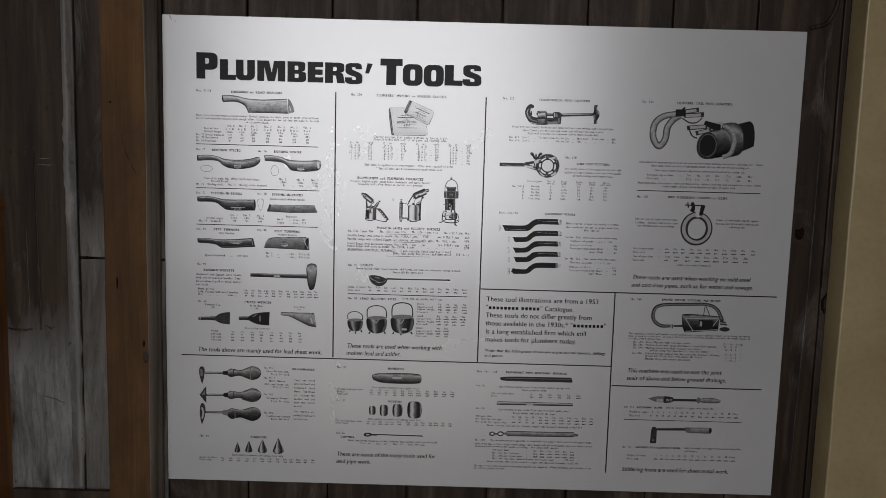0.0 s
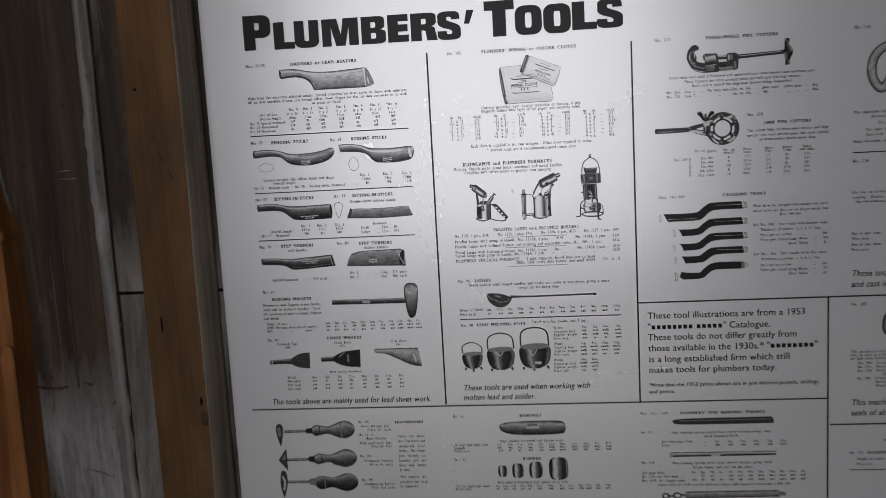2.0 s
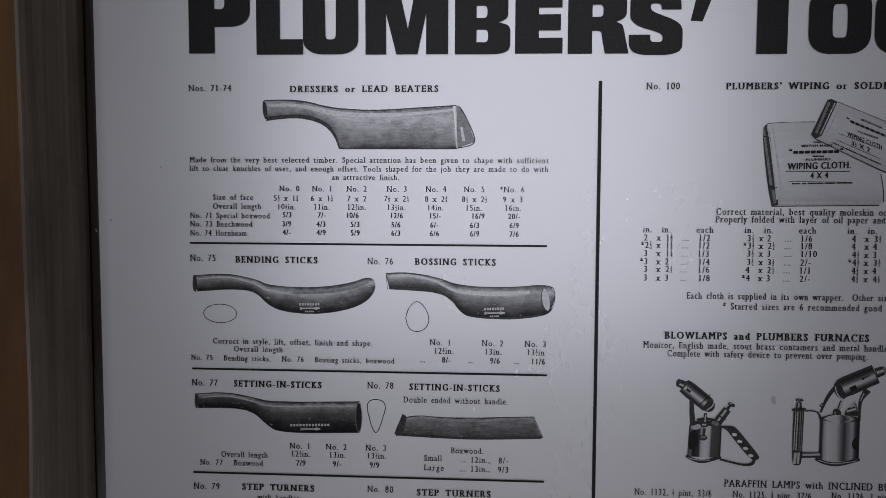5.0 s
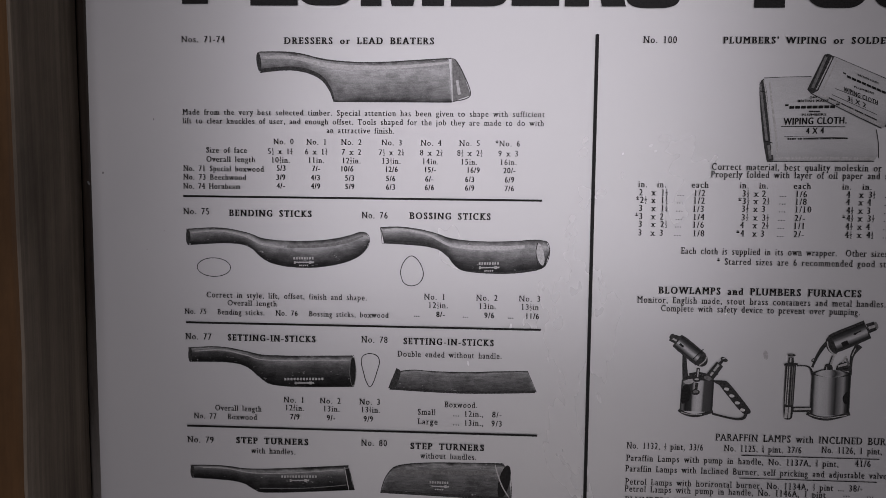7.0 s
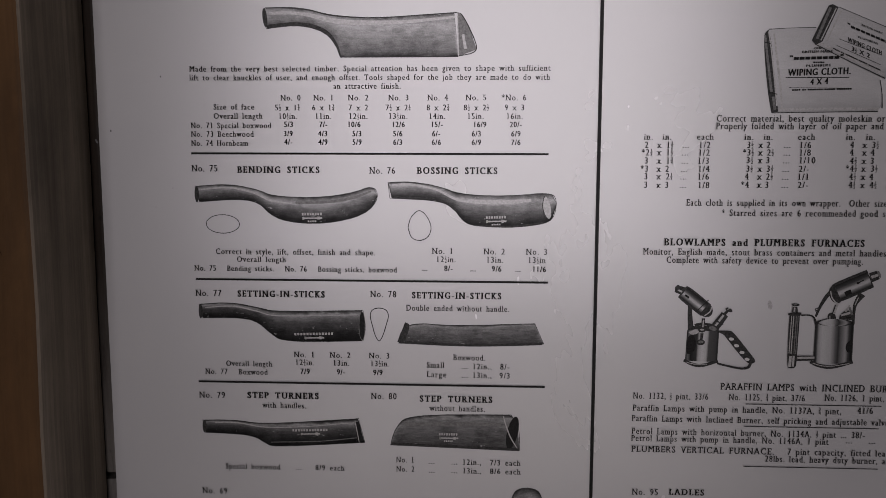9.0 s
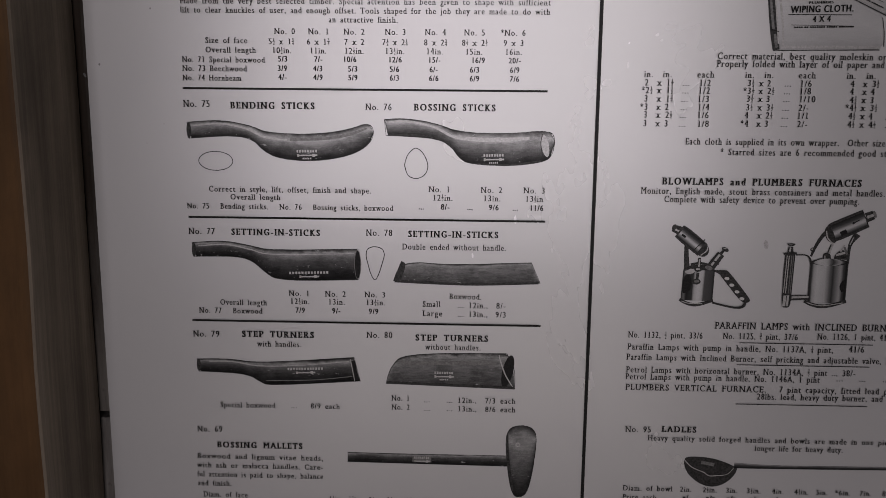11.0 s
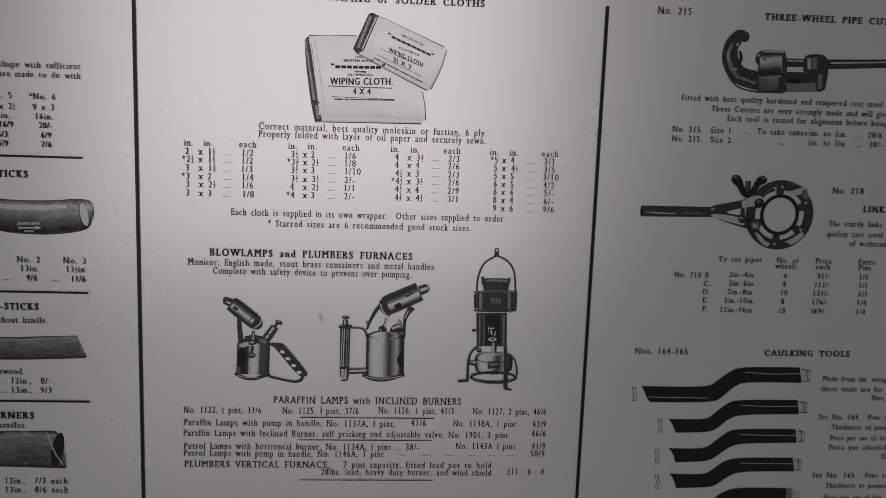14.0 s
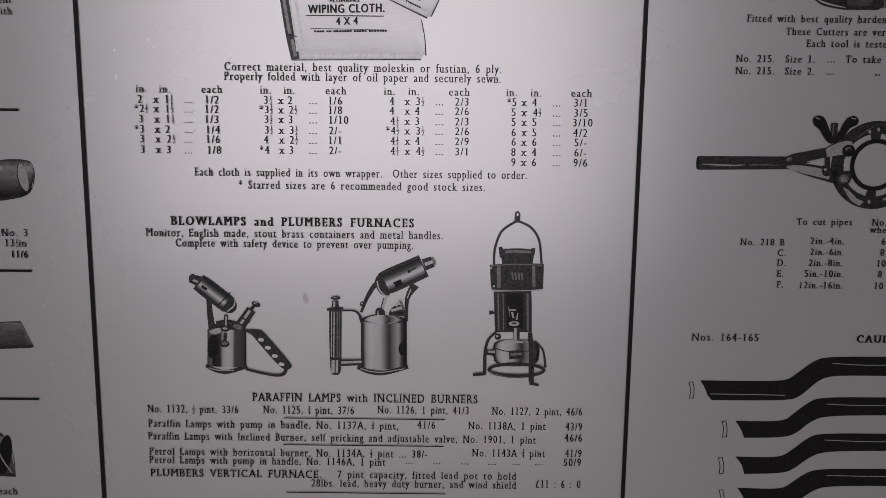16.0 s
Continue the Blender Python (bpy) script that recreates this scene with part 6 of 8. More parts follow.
stroke("end_edge", BLACK, (750.5, 402.4, 0.5), (751.8, 410.6, 0.5))
stroke("shine", PALE, (708.5, 405.4, 0.4), (726.7, 406.0, 0.4), (746.7, 405.9, 0.4))
stroke("section_outline", BLACK, (652.3, 416.2, 0.4), (652.5, 416.2, 0.4), (654.3, 416.1, 0.4), (654.4, 416.3, 0.4), (655.4, 420.6, 0.4), (655.3, 424.9, 0.4), (655.2, 425.1, 0.4), (653.4, 425.2, 0.4), (653.2, 425.1, 0.4), (653.4, 420.7, 0.4), (652.3, 416.4, 0.4), (652.3, 416.2, 0.4))
picture("caulking_tool_picture", "printed black picture of a cranked caulking tool")
shape("shank", BLACK, (663.4, 433.1, 1), (687.1, 433.8), (691.9, 430.4), (699.1, 424.5), (706.5, 421.6), (748.0, 421.5, 1), (748.6, 431.2, 1), (711.6, 431.5), (704.1, 434.4), (696.9, 440.3), (692.0, 442.8), (668.6, 443.4, 1), (667.0, 437.7))
shape("end", PALE, (747.8, 422.0, 1), (752.0, 422.5), (754.1, 424.3), (754.2, 430.3), (748.5, 431.2, 1))
stroke("end_edge", BLACK, (748.4, 422.8, 0.5), (753.8, 423.7, 0.5))
stroke("end_edge", BLACK, (749.1, 430.0, 0.5), (754.0, 430.0, 0.5))
stroke("end_edge", BLACK, (750.7, 422.4, 0.5), (752.0, 430.6, 0.5))
stroke("shine", PALE, (710.9, 425.5, 0.4), (729.1, 425.7, 0.4), (747.3, 425.8, 0.4))
stroke("section_outline", BLACK, (653.8, 434.5, 0.4), (653.9, 434.5, 0.4), (655.7, 434.4, 0.4), (655.8, 434.5, 0.4), (656.8, 438.9, 0.4), (656.7, 443.3, 0.4), (656.6, 443.4, 0.4), (654.8, 443.5, 0.4), (654.6, 443.4, 0.4), (654.9, 439.0, 0.4), (653.8, 434.6, 0.4), (653.8, 434.5, 0.4))
picture("caulking_tool_picture", "printed black picture of a cranked caulking tool")
stroke("shank", BLACK, (664.3, 460.9, 10.1), (689.1, 460.9, 8.7), (697.5, 454.5, 9.4), (709.9, 448.4, 10.1), (744.7, 448.1, 10.1))
stroke("blade", BLACK, (661.7, 458.8, 7.6), (666.8, 460.5, 10.1))
stroke("end", MID, (744.7, 448.1, 9.8), (749.0, 448.0, 9.4))
stroke("end", PALE, (749.0, 448.0, 8.7), (754.8, 448.2, 5.1))
stroke("section_outline", BLACK, (654.0, 456.1, 0.6), (654.2, 456.1, 0.6), (656.5, 456.1, 0.6), (656.7, 456.2, 0.6), (657.5, 461.5, 0.6), (657.0, 466.7, 0.6), (656.9, 466.9, 0.6), (654.6, 467.0, 0.6), (654.4, 466.8, 0.6), (655.1, 461.5, 0.6), (654.0, 456.3, 0.6), (654.0, 456.1, 0.6))
picture("rope_jointer_picture", "printed picture of a looped rope pipe jointer")
stroke("rope_edge", DARK, (963.0, 155.8, 11.9), (934.5, 160.8, 11.9), (918.5, 175.2, 12.6), (916.4, 199.7, 12.6), (928.0, 216.2, 12.7), (939.2, 203.3, 12.6), (942.1, 181.5, 12.6), (952.4, 166.6, 11.9), (965.3, 158.6, 11.9))
stroke("rope", ROPE, (963.0, 155.8, 9.1), (934.5, 160.8, 9.1), (918.5, 175.2, 9.5), (916.4, 199.7, 9.5), (928.0, 216.2, 9.5), (939.2, 203.3, 9.5), (942.1, 181.5, 9.5), (952.4, 166.6, 9.1), (965.3, 158.6, 9.1))
stroke("arm_edge", DARK, (970.8, 151.1, 7.7), (999.0, 146.9, 8.4))
stroke("arm", PALE, (972.6, 151.4, 4.9), (994.1, 148.1, 5.2))
stroke("arm_edge", DARK, (971.3, 158.4, 8.4), (1008.7, 155.7, 9.1))
stroke("arm", PALE, (974.8, 158.7, 5.2), (1003.1, 156.5, 5.6))
stroke("clip", BLACK, (955.9, 154.0, 13.3), (974.5, 153.5, 12.6))
stroke("clip", BLACK, (967.2, 149.5, 4.2), (972.8, 143.1, 3.5))
stroke("chain", DARK, (969.1, 163.3, 2.4), (982.6, 171.3, 2.4), (996.6, 170.2, 2.4), (1005.5, 161.7, 2.4))
picture("rope_jointer_picture", "printed picture of a rope jointer clamped on a dark iron pipe")
shape("far_pipe", BLACK, (1058.5, 175.5, 1), (1094.7, 165.5, 1), (1101.7, 169.5), (1106.5, 187.5), (1106.2, 212.0, 1), (1079.5, 224.0, 1))
shape("collar", TURNED, (1043.5, 171.8, 1), (1066.8, 167.6), (1080.4, 176.3), (1086.6, 195.0), (1085.6, 220.3), (1076.4, 229.7, 1), (1051.4, 236.0, 1))
stroke("collar_edge", DARK, (1066.9, 169.0, 1.7), (1079.8, 177.8, 1.8), (1085.7, 196.8, 1.8), (1084.2, 220.3, 1.8), (1076.4, 229.0, 1.8))
shape("barrel", DARKWOOD, (1010.2, 189.4, 1), (1030.8, 181.2), (1048.1, 176.9), (1063.4, 195.7), (1062.4, 230.8), (1020.5, 238.3, 1))
stroke("rope", ROPE, (1048.7, 175.8, 8.4), (1062.8, 185.9, 9.1), (1068.5, 207.8, 9.1), (1062.1, 227.3, 9.2), (1048.4, 233.3, 7.8))
oval("socket", DARK, 1018.1, 213.0, 19.7, 25.0, turn=-6)
oval("socket_rim", MID, 1019.4, 212.3, 16.5, 21.1, ring=1.05)
oval("bore", BLACK, 1018.8, 213.0, 14.8, 19.7, turn=-6)
stroke("arm_edge", DARK, (978.7, 181.2, 8.4), (1016.4, 177.4, 8.4))
stroke("arm", PALE, (984.2, 180.3, 5.3), (1012.9, 177.8, 5.3))
stroke("arm_edge", DARK, (995.5, 190.9, 8.4), (1023.9, 183.5, 7.7))
stroke("arm", PALE, (1000.3, 189.7, 4.9), (1020.4, 184.3, 4.9))
stroke("arm", PALE, (1030.1, 172.1, 4.9), (1044.1, 170.4, 4.2))
stroke("clip", BLACK, (1010.7, 169.9, 7.0), (1025.1, 175.8, 11.9), (1041.1, 178.8, 10.5))
stroke("chain", DARK, (983.1, 184.6, 2.5), (989.5, 195.9, 2.5), (998.2, 199.5, 2.5))
picture("pipe_clamp_picture", "printed picture of a ring shaped caulking clamp")
oval("ring_edge", DARK, 1008.5, 369.9, 30.4, 32.2, ring=12.89)
oval("ring", PALE, 1008.8, 369.2, 27.6, 29.4, ring=6.45)
oval("inner_edge", DARK, 1010.3, 370.6, 20.1, 22.2, ring=1.79)
shape("gap", PAPER, (1004.7, 334.2, 1), (1014.7, 333.9, 1), (1013.9, 348.2, 1), (1007.1, 348.4, 1))
stroke("lug", BLACK, (997.1, 337.9, 8.6), (1000.2, 330.0, 7.1), (997.4, 320.1, 5.7))
stroke("lug", BLACK, (1014.7, 344.6, 6.4), (1016.8, 333.1, 7.8), (1019.1, 324.5, 7.1))
stroke("bolt", DARK, (984.2, 325.4, 2.1), (1019.2, 325.9, 2.9))
stroke("wing_nut", DARK, (988.9, 320.3, 2.5), (991.0, 331.0, 2.5))
picture("smoke_machine_picture", "printed picture of a smoke testing machine with curved hose")
stroke("hose_edge", DARK, (971.1, 559.2, 5.5), (951.1, 558.6, 7.0), (937.0, 546.1, 6.9), (939.1, 526.1, 6.9), (955.9, 518.3, 6.6), (1002.8, 515.9, 6.2), (1038.9, 515.6, 6.2), (1058.3, 525.0, 6.9), (1069.9, 546.8, 7.3))
stroke("hose", MID, (971.1, 559.2, 2.2), (951.1, 558.3, 3.3), (937.7, 546.1, 3.3), (939.8, 526.8, 3.3), (956.7, 518.6, 3.3), (1002.8, 516.2, 2.9), (1038.9, 516.0, 2.9), (1057.6, 525.0, 3.3), (1068.6, 544.2, 3.3))
shape("box", DARKWOOD, (991.4, 536.5, 1), (1003.9, 533.9), (1063.9, 538.1, 1), (1062.8, 565.5, 1), (999.0, 571.0, 1), (993.7, 561.2, 1))
stroke("post", DARK, (1034.7, 518.3, 1.5), (1033.0, 536.0, 1.5))
stroke("post", DARK, (1036.1, 518.2, 1.5), (1044.6, 536.4, 1.5))
stroke("frame", PALE, (998.0, 543.6, 1.5), (1062.7, 542.6, 1.5))
stroke("frame", PALE, (999.9, 568.8, 1.5), (1062.4, 564.0, 1.5))
stroke("frame", PALE, (999.5, 545.1, 1.5), (1014.0, 566.9, 1.5))
stroke("frame", PALE, (1061.7, 543.3, 1.5), (1047.8, 563.7, 1.5))
shape("window", BLACK, (1024.9, 545.8, 1), (1051.7, 545.8, 1), (1052.1, 562.1, 1), (1026.1, 563.6, 1))
stroke("cylinder", PALE, (1028.7, 548.7, 4.4), (1029.0, 558.3, 4.4))
stroke("valve", DARK, (973.7, 555.1, 2.2), (974.3, 563.9, 2.2))
stroke("outlet", DARK, (976.5, 559.0, 3.3), (993.9, 558.6, 4.0))
stroke("coil", DARK, (1064.9, 547.7, 2.9), (1076.6, 549.6, 2.9))
stroke("coil", DARK, (1065.9, 552.5, 2.9), (1079.1, 553.9, 2.9))
oval("foot", DARK, 1075.0, 562.9, 9.9, 4.4, turn=0)
picture("soldering_iron_picture", "printed picture of a straight soldering iron")
shape("bit", MID, (935.9, 704.3, 1), (948.5, 699.4), (970.4, 698.8), (971.2, 711.6), (951.0, 711.4))
shape("head", DARK, (966.0, 698.9, 1), (983.6, 699.2), (987.0, 705.9), (983.6, 711.3), (966.8, 712.5, 1))
shape("label_plate", PALE, (952.4, 704.6, 1), (964.9, 704.2, 1), (965.2, 709.9, 1), (952.8, 710.3, 1))
oval("rivet", PALE, 973.8, 706.6, 2.6, 2.6, ring=1.12)
oval("rivet", PALE, 980.4, 706.4, 2.6, 2.6, ring=1.12)
stroke("shaft", DARK, (985.5, 705.9, 4.8), (1030.2, 705.4, 4.8))
oval("ferrule", MID, 1034.2, 705.3, 4.5, 6.0, turn=0)
shape("handle", BLADE, (1036.5, 701.4), (1054.7, 699.4), (1073.2, 701.9), (1078.2, 705.5), (1073.7, 709.8), (1055.4, 710.4), (1037.0, 709.4))
picture("soldering_iron_picture", "printed picture of a hatchet soldering iron")
shape("head", DARK, (945.6, 764.1), (951.3, 759.7), (957.0, 763.8), (957.0, 794.4, 1), (944.5, 794.8, 1), (945.1, 780.9))
stroke("head_mark", MID, (950.6, 786.5, 4.5), (950.8, 789.6, 4.5))
stroke("shaft", DARK, (954.2, 766.1, 4.5), (1014.1, 764.4, 5.2))
shape("ferrule", MID, (1012.4, 759.9, 1), (1022.7, 760.4, 1), (1023.1, 771.8, 1), (1013.0, 770.6, 1))
stroke("handle", BLADE, (1022.3, 766.1, 11.2), (1059.9, 765.8, 12.0))
oval("end", DARK, 1061.0, 765.8, 3.0, 6.0, turn=0)
picture("mandril_picture", "printed picture of a boxwood mandril")
shape("body", TURNED, (397.3, 675.9), (400.5, 670.5), (420.2, 667.7), (486.0, 667.0), (494.1, 670.9), (494.4, 684.4), (488.3, 688.0), (420.6, 688.8), (402.2, 683.3))
stroke("end_ring", DARK, (399.4, 672.0, 1.1), (401.0, 682.5, 1.1))
stroke("label_mark", PALE, (436.8, 677.4, 3.0), (456.2, 677.2, 3.0))
stroke("label_mark", DARK, (439.3, 673.2, 1.5), (453.2, 673.1, 1.5))
picture("bobbin_picture", "printed picture of a turned bobbin")
shape("bobbin", CANX, (393.5, 739.2), (395.3, 734.5), (404.9, 734.3), (406.8, 738.8), (406.9, 747.9), (405.2, 752.5), (395.6, 752.8), (393.7, 748.3))
picture("bobbin_picture", "printed picture of a turned bobbin")
shape("bobbin", CANX, (414.1, 737.4), (416.6, 731.7), (428.3, 731.3), (431.0, 736.9), (431.2, 748.3), (428.8, 754.1), (417.0, 754.5), (414.3, 748.8))
picture("bobbin_picture", "printed picture of a turned bobbin")
shape("bobbin", CANX, (439.1, 736.0), (441.9, 729.4), (455.8, 729.0), (458.9, 735.4), (459.2, 748.3), (456.4, 754.9), (442.4, 755.3), (439.3, 748.9))
picture("bobbin_picture", "printed picture of a turned bobbin")
shape("bobbin", CANX, (468.0, 732.1), (471.5, 723.3), (492.1, 722.7), (495.9, 731.3), (496.4, 748.8), (492.9, 757.6), (472.3, 758.2), (468.4, 749.6))
picture("dummy_picture", "printed picture of a dummy with cane handle")
oval("head", DARK, 391.8, 793.0, 8.3, 4.1, turn=4)
stroke("head_mark", PALE, (388.5, 793.1, 2.3), (395.2, 793.3, 2.3))
stroke("handle_edge", DARK, (399.6, 792.8, 3.4), (499.3, 793.8, 4.1))
stroke("handle", PAPER, (409.6, 794.0, 1.5), (498.9, 794.9, 1.9))
picture("spring_picture", "printed dark picture of a pipe bending spring")
shape("spring", DARK, (646.3, 671.0, 1), (653.5, 667.8), (787.2, 667.0, 1), (787.3, 676.8, 1), (654.5, 677.6), (646.4, 674.1))
stroke("shine", MID, (656.1, 671.5, 1.1), (784.1, 670.5, 1.1))
picture("spring_picture", "printed picture of a bright pipe bending spring")
stroke("spring", STEEL, (642.2, 721.8, 7.1), (790.5, 721.0, 6.0))
stroke("spring_shade", DARK, (645.2, 724.4, 1.9), (790.6, 723.2, 1.9))
oval("eye", PALE, 644.4, 721.7, 3.0, 3.0, ring=1.12)
stroke("label_mark", PALE, (700.2, 723.2, 3.4), (713.1, 723.2, 3.4))
picture("spring_picture", "printed picture of a pipe bending spring with eyebolt")
stroke("spring", BLADE, (663.9, 783.3, 10.1), (794.0, 781.8, 9.4))
stroke("spring_edge", DARK, (664.1, 787.5, 1.5), (795.0, 786.0, 1.5))
stroke("spring_edge", DARK, (663.7, 778.3, 1.1), (794.5, 777.2, 1.1))
stroke("spring_end", MID, (794.0, 781.8, 6.8), (803.6, 782.7, 4.5))
oval("eye", DARK, 635.2, 784.1, 5.6, 4.5, ring=2.25)
oval("eye", DARK, 651.7, 783.6, 6.4, 4.9, ring=2.25)
stroke("eye", DARK, (640.7, 784.3, 2.6), (646.6, 784.2, 2.6))
stroke("eye", MID, (657.6, 783.1, 3.0), (664.3, 782.9, 5.3))
picture("scratch_mark", "dark scratch at the sheet's corner")
stroke("scratch", DARK, (13.4, 1.5, 0.7), (15.6, 4.5, 0.9), (17.2, 9.5, 1.3))
stroke("scratch", DARK, (13.2, 2.0, 0.5), (13.0, 6.5, 0.5))
stroke("fleck", DARK, (23.4, 11.4, 0.9), (25.6, 13.2, 0.5))
picture("smudge", "small faint grey smudge on the sheet")
oval("smudge", PALE, 432.5, 330.9, 1.5, 3.0, turn=10)
picture("speck", "tiny dark speck on the sheet edge")
oval("speck", MID, 8.0, 221.2, 0.5, 0.8, turn=0)
picture("speck", "tiny dark speck on the sheet edge")
oval("speck", MID, -1.7, 227.9, 0.7, 1.5, turn=30)
picture("speck", "tiny dark speck on the sheet")
oval("speck", PALE, 47.5, 258.1, 0.4, 0.4, turn=0)
picture("speck", "tiny dark speck on the sheet")
oval("speck", PALE, 35.9, 270.5, 0.5, 0.4, turn=0)
picture("speck", "tiny dark speck on the sheet")
oval("speck", MID, 42.3, 186.7, 0.4, 0.6, turn=0)

# the printed words
begin("title_letter", "heavy black title letter")
line(62.6, 114.8, 39.5, 48, "t", "P")
begin("title_letter", "heavy black title letter")
line(106.2, 115.8, 29.8, 37.5, "t", "L")
begin("title_letter", "heavy black title letter")
line(136.0, 115.8, 35.1, 37.5, "t", "U")
begin("title_letter", "heavy black title letter")
line(175.7, 116.1, 51.9, 37.5, "t", "M")
begin("title_letter", "heavy black title letter")
line(231.8, 116.3, 34.4, 37.5, "t", "B")
begin("title_letter", "heavy black title letter")
line(269.1, 116.1, 29.2, 37.5, "t", "E")
begin("title_letter", "heavy black title letter")
line(301.5, 116.4, 37.1, 37.5, "t", "R")
begin("title_letter", "heavy black title letter")
line(338.6, 117.4, 32.4, 38.5, "t", "S")
begin("title_letter", "heavy black title letter")
line(404.0, 117.2, 41.1, 48, "t", "T")
begin("title_letter", "heavy black title letter")
line(445.8, 117.4, 36.8, 39.5, "t", "O")
begin("title_letter", "heavy black title letter")
line(484.6, 117.8, 37.3, 39.5, "t", "O")
begin("title_letter", "heavy black title letter")
line(523.5, 115.2, 33.5, 37.5, "t", "L")
begin("title_letter", "heavy black title letter")
line(557.0, 115.1, 34.9, 38.5, "t", "S")
begin("vertical_rule", "thin black column rule")
rule(321.9, 386.1, 2.2, 506.4, True)
begin("vertical_rule", "thin black column rule")
rule(601.9, 388.1, 2.2, 506.8, True)
begin("vertical_rule", "thin black column rule")
rule(860.9, 677.2, 2.2, 359.5, True)
begin("horizontal_rule", "thin black rule")
rule(28.7, 642.0, 832.1, 1.8)
begin("horizontal_rule", "thin black rule")
rule(603.2, 497.0, 567.1, 2.0)
begin("horizontal_rule", "thin black rule")
rule(863.9, 680.3, 290.8, 2.0)
begin("text_line")
line(61.5, 138.5, 28.4, 4.0, "r", "Nos. 71-74")
begin("heading")
line(127.1, 139.4, 95.2, 4.2, "b", "DRESSERS or LEAD BEATERS")
begin("text_line")
line(61.4, 183.7, 229.7, 3.6, "r", "Made from the very best selected timber. Special attention has been given to shape with sufficient")
begin("text_line")
line(61.3, 189.2, 229.5, 3.6, "r", "lift to clear knuckles of user, and enough offset. Tools shaped for the job they are made to do with")
begin("text_line")
line(153.9, 194.6, 43.4, 3.6, "r", "an attractive finish.")
row(201.9, 3.6, "r", (126.5, 147.7, 169.9, 195.6, 220.4, 244.6, 268.4,), "No. 0;No. 1;No. 2;No. 3;No. 4;No. 5;*No. 6")
begin("text_line")
line(76.2, 207.6, 27.0, 3.6, "r", "Size of face")
row(208.1, 3.6, "r", (124.2, 147.3, 169.9, 195.2, 220.4, 244.7, 268.8,), "5½ x 1¾;6 x 1¾;7 x 2;7½ x 2¼;8 x 2¾;8½ x 2½;9 x 3")
begin("text_line")
line(76.1, 213.4, 32.2, 3.6, "r", "Overall length")
row(213.5, 3.6, "r", (124.5, 147.3, 169.8, 195.2, 220.0, 244.3, 268.9,), "10½in.;11in.;12½in.;13½in.;14in.;15in.;16in.")
begin("text_line")
line(61.1, 219.4, 52.7, 3.6, "r", "No. 71 Special boxwood")
row(218.6, 3.4, "d", (124.8, 147.2, 166.9, 195.2, 219.7, 246.9, 269.6,), "5/3;7/-;10/6;12/6;15/-;16/9;20/-")
begin("text_line")
line(61.0, 224.9, 41.3, 3.6, "r", "No. 73 Beechwood")
row(224.4, 3.4, "d", (124.4, 146.8, 168.7, 194.8, 219.3, 244.8, 269.7,), "3/9;4/3;5/3;5/6;6/-;6/3;6/9")
begin("text_line")
line(60.9, 230.7, 37.6, 3.6, "r", "No. 74 Hornbeam")
row(229.8, 3.4, "d", (124.4, 146.8, 168.7, 194.8, 219.4, 244.8, 269.7,), "4/-;4/9;5/9;6/3;6/6;6/9;7/6")
begin("horizontal_rule")
rule(60.8, 235.5, 229.6, 1.3)
begin("text_line")
line(60.5, 247.2, 17.6, 4.2, "r", "No. 75")
begin("heading")
line(90.4, 248.0, 54.4, 4.3, "b", "BENDING STICKS")
begin("text_line")
line(176.3, 248.2, 17.1, 4.2, "r", "No. 76")
begin("heading")
line(206.8, 248.2, 52.1, 4.3, "b", "BOSSING STICKS")
begin("text_line")
line(74.6, 301.1, 105.5, 3.8, "r", "Correct in style, lift, offset, finish and shape.")
begin("text_line")
line(88.4, 306.1, 32.9, 3.6, "r", "Overall length")
begin("text_line")
line(60.0, 312.2, 134.0, 3.6, "r", "No. 75   Bending sticks.   No. 76   Bossing sticks, boxwood")
row(299.7, 3.8, "r", (223.5, 256.8, 284.0,), "No. 1;No. 2;No. 3")
row(305.1, 3.8, "r", (225.7, 257.2, 284.1,), "12½in.;13in.;13½in")
row(310.9, 3.6, "d", (211.9, 227.2, 243.1, 258.3, 272.0, 285.6,), "...;8/-;...;9/6;...;11/6")
begin("horizontal_rule")
rule(60.7, 317.8, 230.7, 1.3)
begin("text_line")
line(60.1, 329.1, 17.8, 4.2, "r", "No. 77")
begin("heading")
line(88.1, 329.3, 58.7, 4.3, "b", "SETTING-IN-STICKS")
begin("text_line")
line(176.0, 328.6, 17.6, 4.2, "r", "No. 78")
begin("heading")
line(203.2, 329.1, 58.9, 4.3, "b", "SETTING-IN-STICKS")
begin("text_line")
line(199.5, 337.3, 67.6, 3.9, "r", "Double ended without handle.")
row(369.6, 3.8, "r", (131.9, 155.8, 181.8,), "No. 1;No. 2;No. 3")
begin("text_line")
line(79.0, 376.3, 31.4, 3.8, "r", "Overall length")
row(374.9, 3.8, "r", (132.2, 156.5, 182.2,), "12½in.;13in.;13½in.")
begin("text_line")
line(64.8, 382.0, 42.5, 3.8, "r", "No. 77   Boxwood")
row(380.9, 3.6, "d", (132.2, 156.1, 180.7,), "7/9;9/-;9/9")
begin("text_line")
line(230.3, 370.0, 21.5, 3.9, "r", "Boxwood.")
begin("text_line")
line(212.8, 375.4, 12.1, 3.9, "r", "Small")
begin("text_line")
line(212.8, 381.7, 13.6, 3.9, "r", "Large")
row(375.8, 3.8, "r", (238.0, 249.4, 264.3,), "...;12in.,;8/-")
row(381.8, 3.8, "r", (238.1, 249.4, 264.3,), "...;13in.,;9/3")
begin("horizontal_rule")
rule(60.1, 387.1, 230.3, 1.3)
begin("text_line")
line(60.0, 398.4, 18.2, 4.2, "r", "No. 79")
begin("heading")
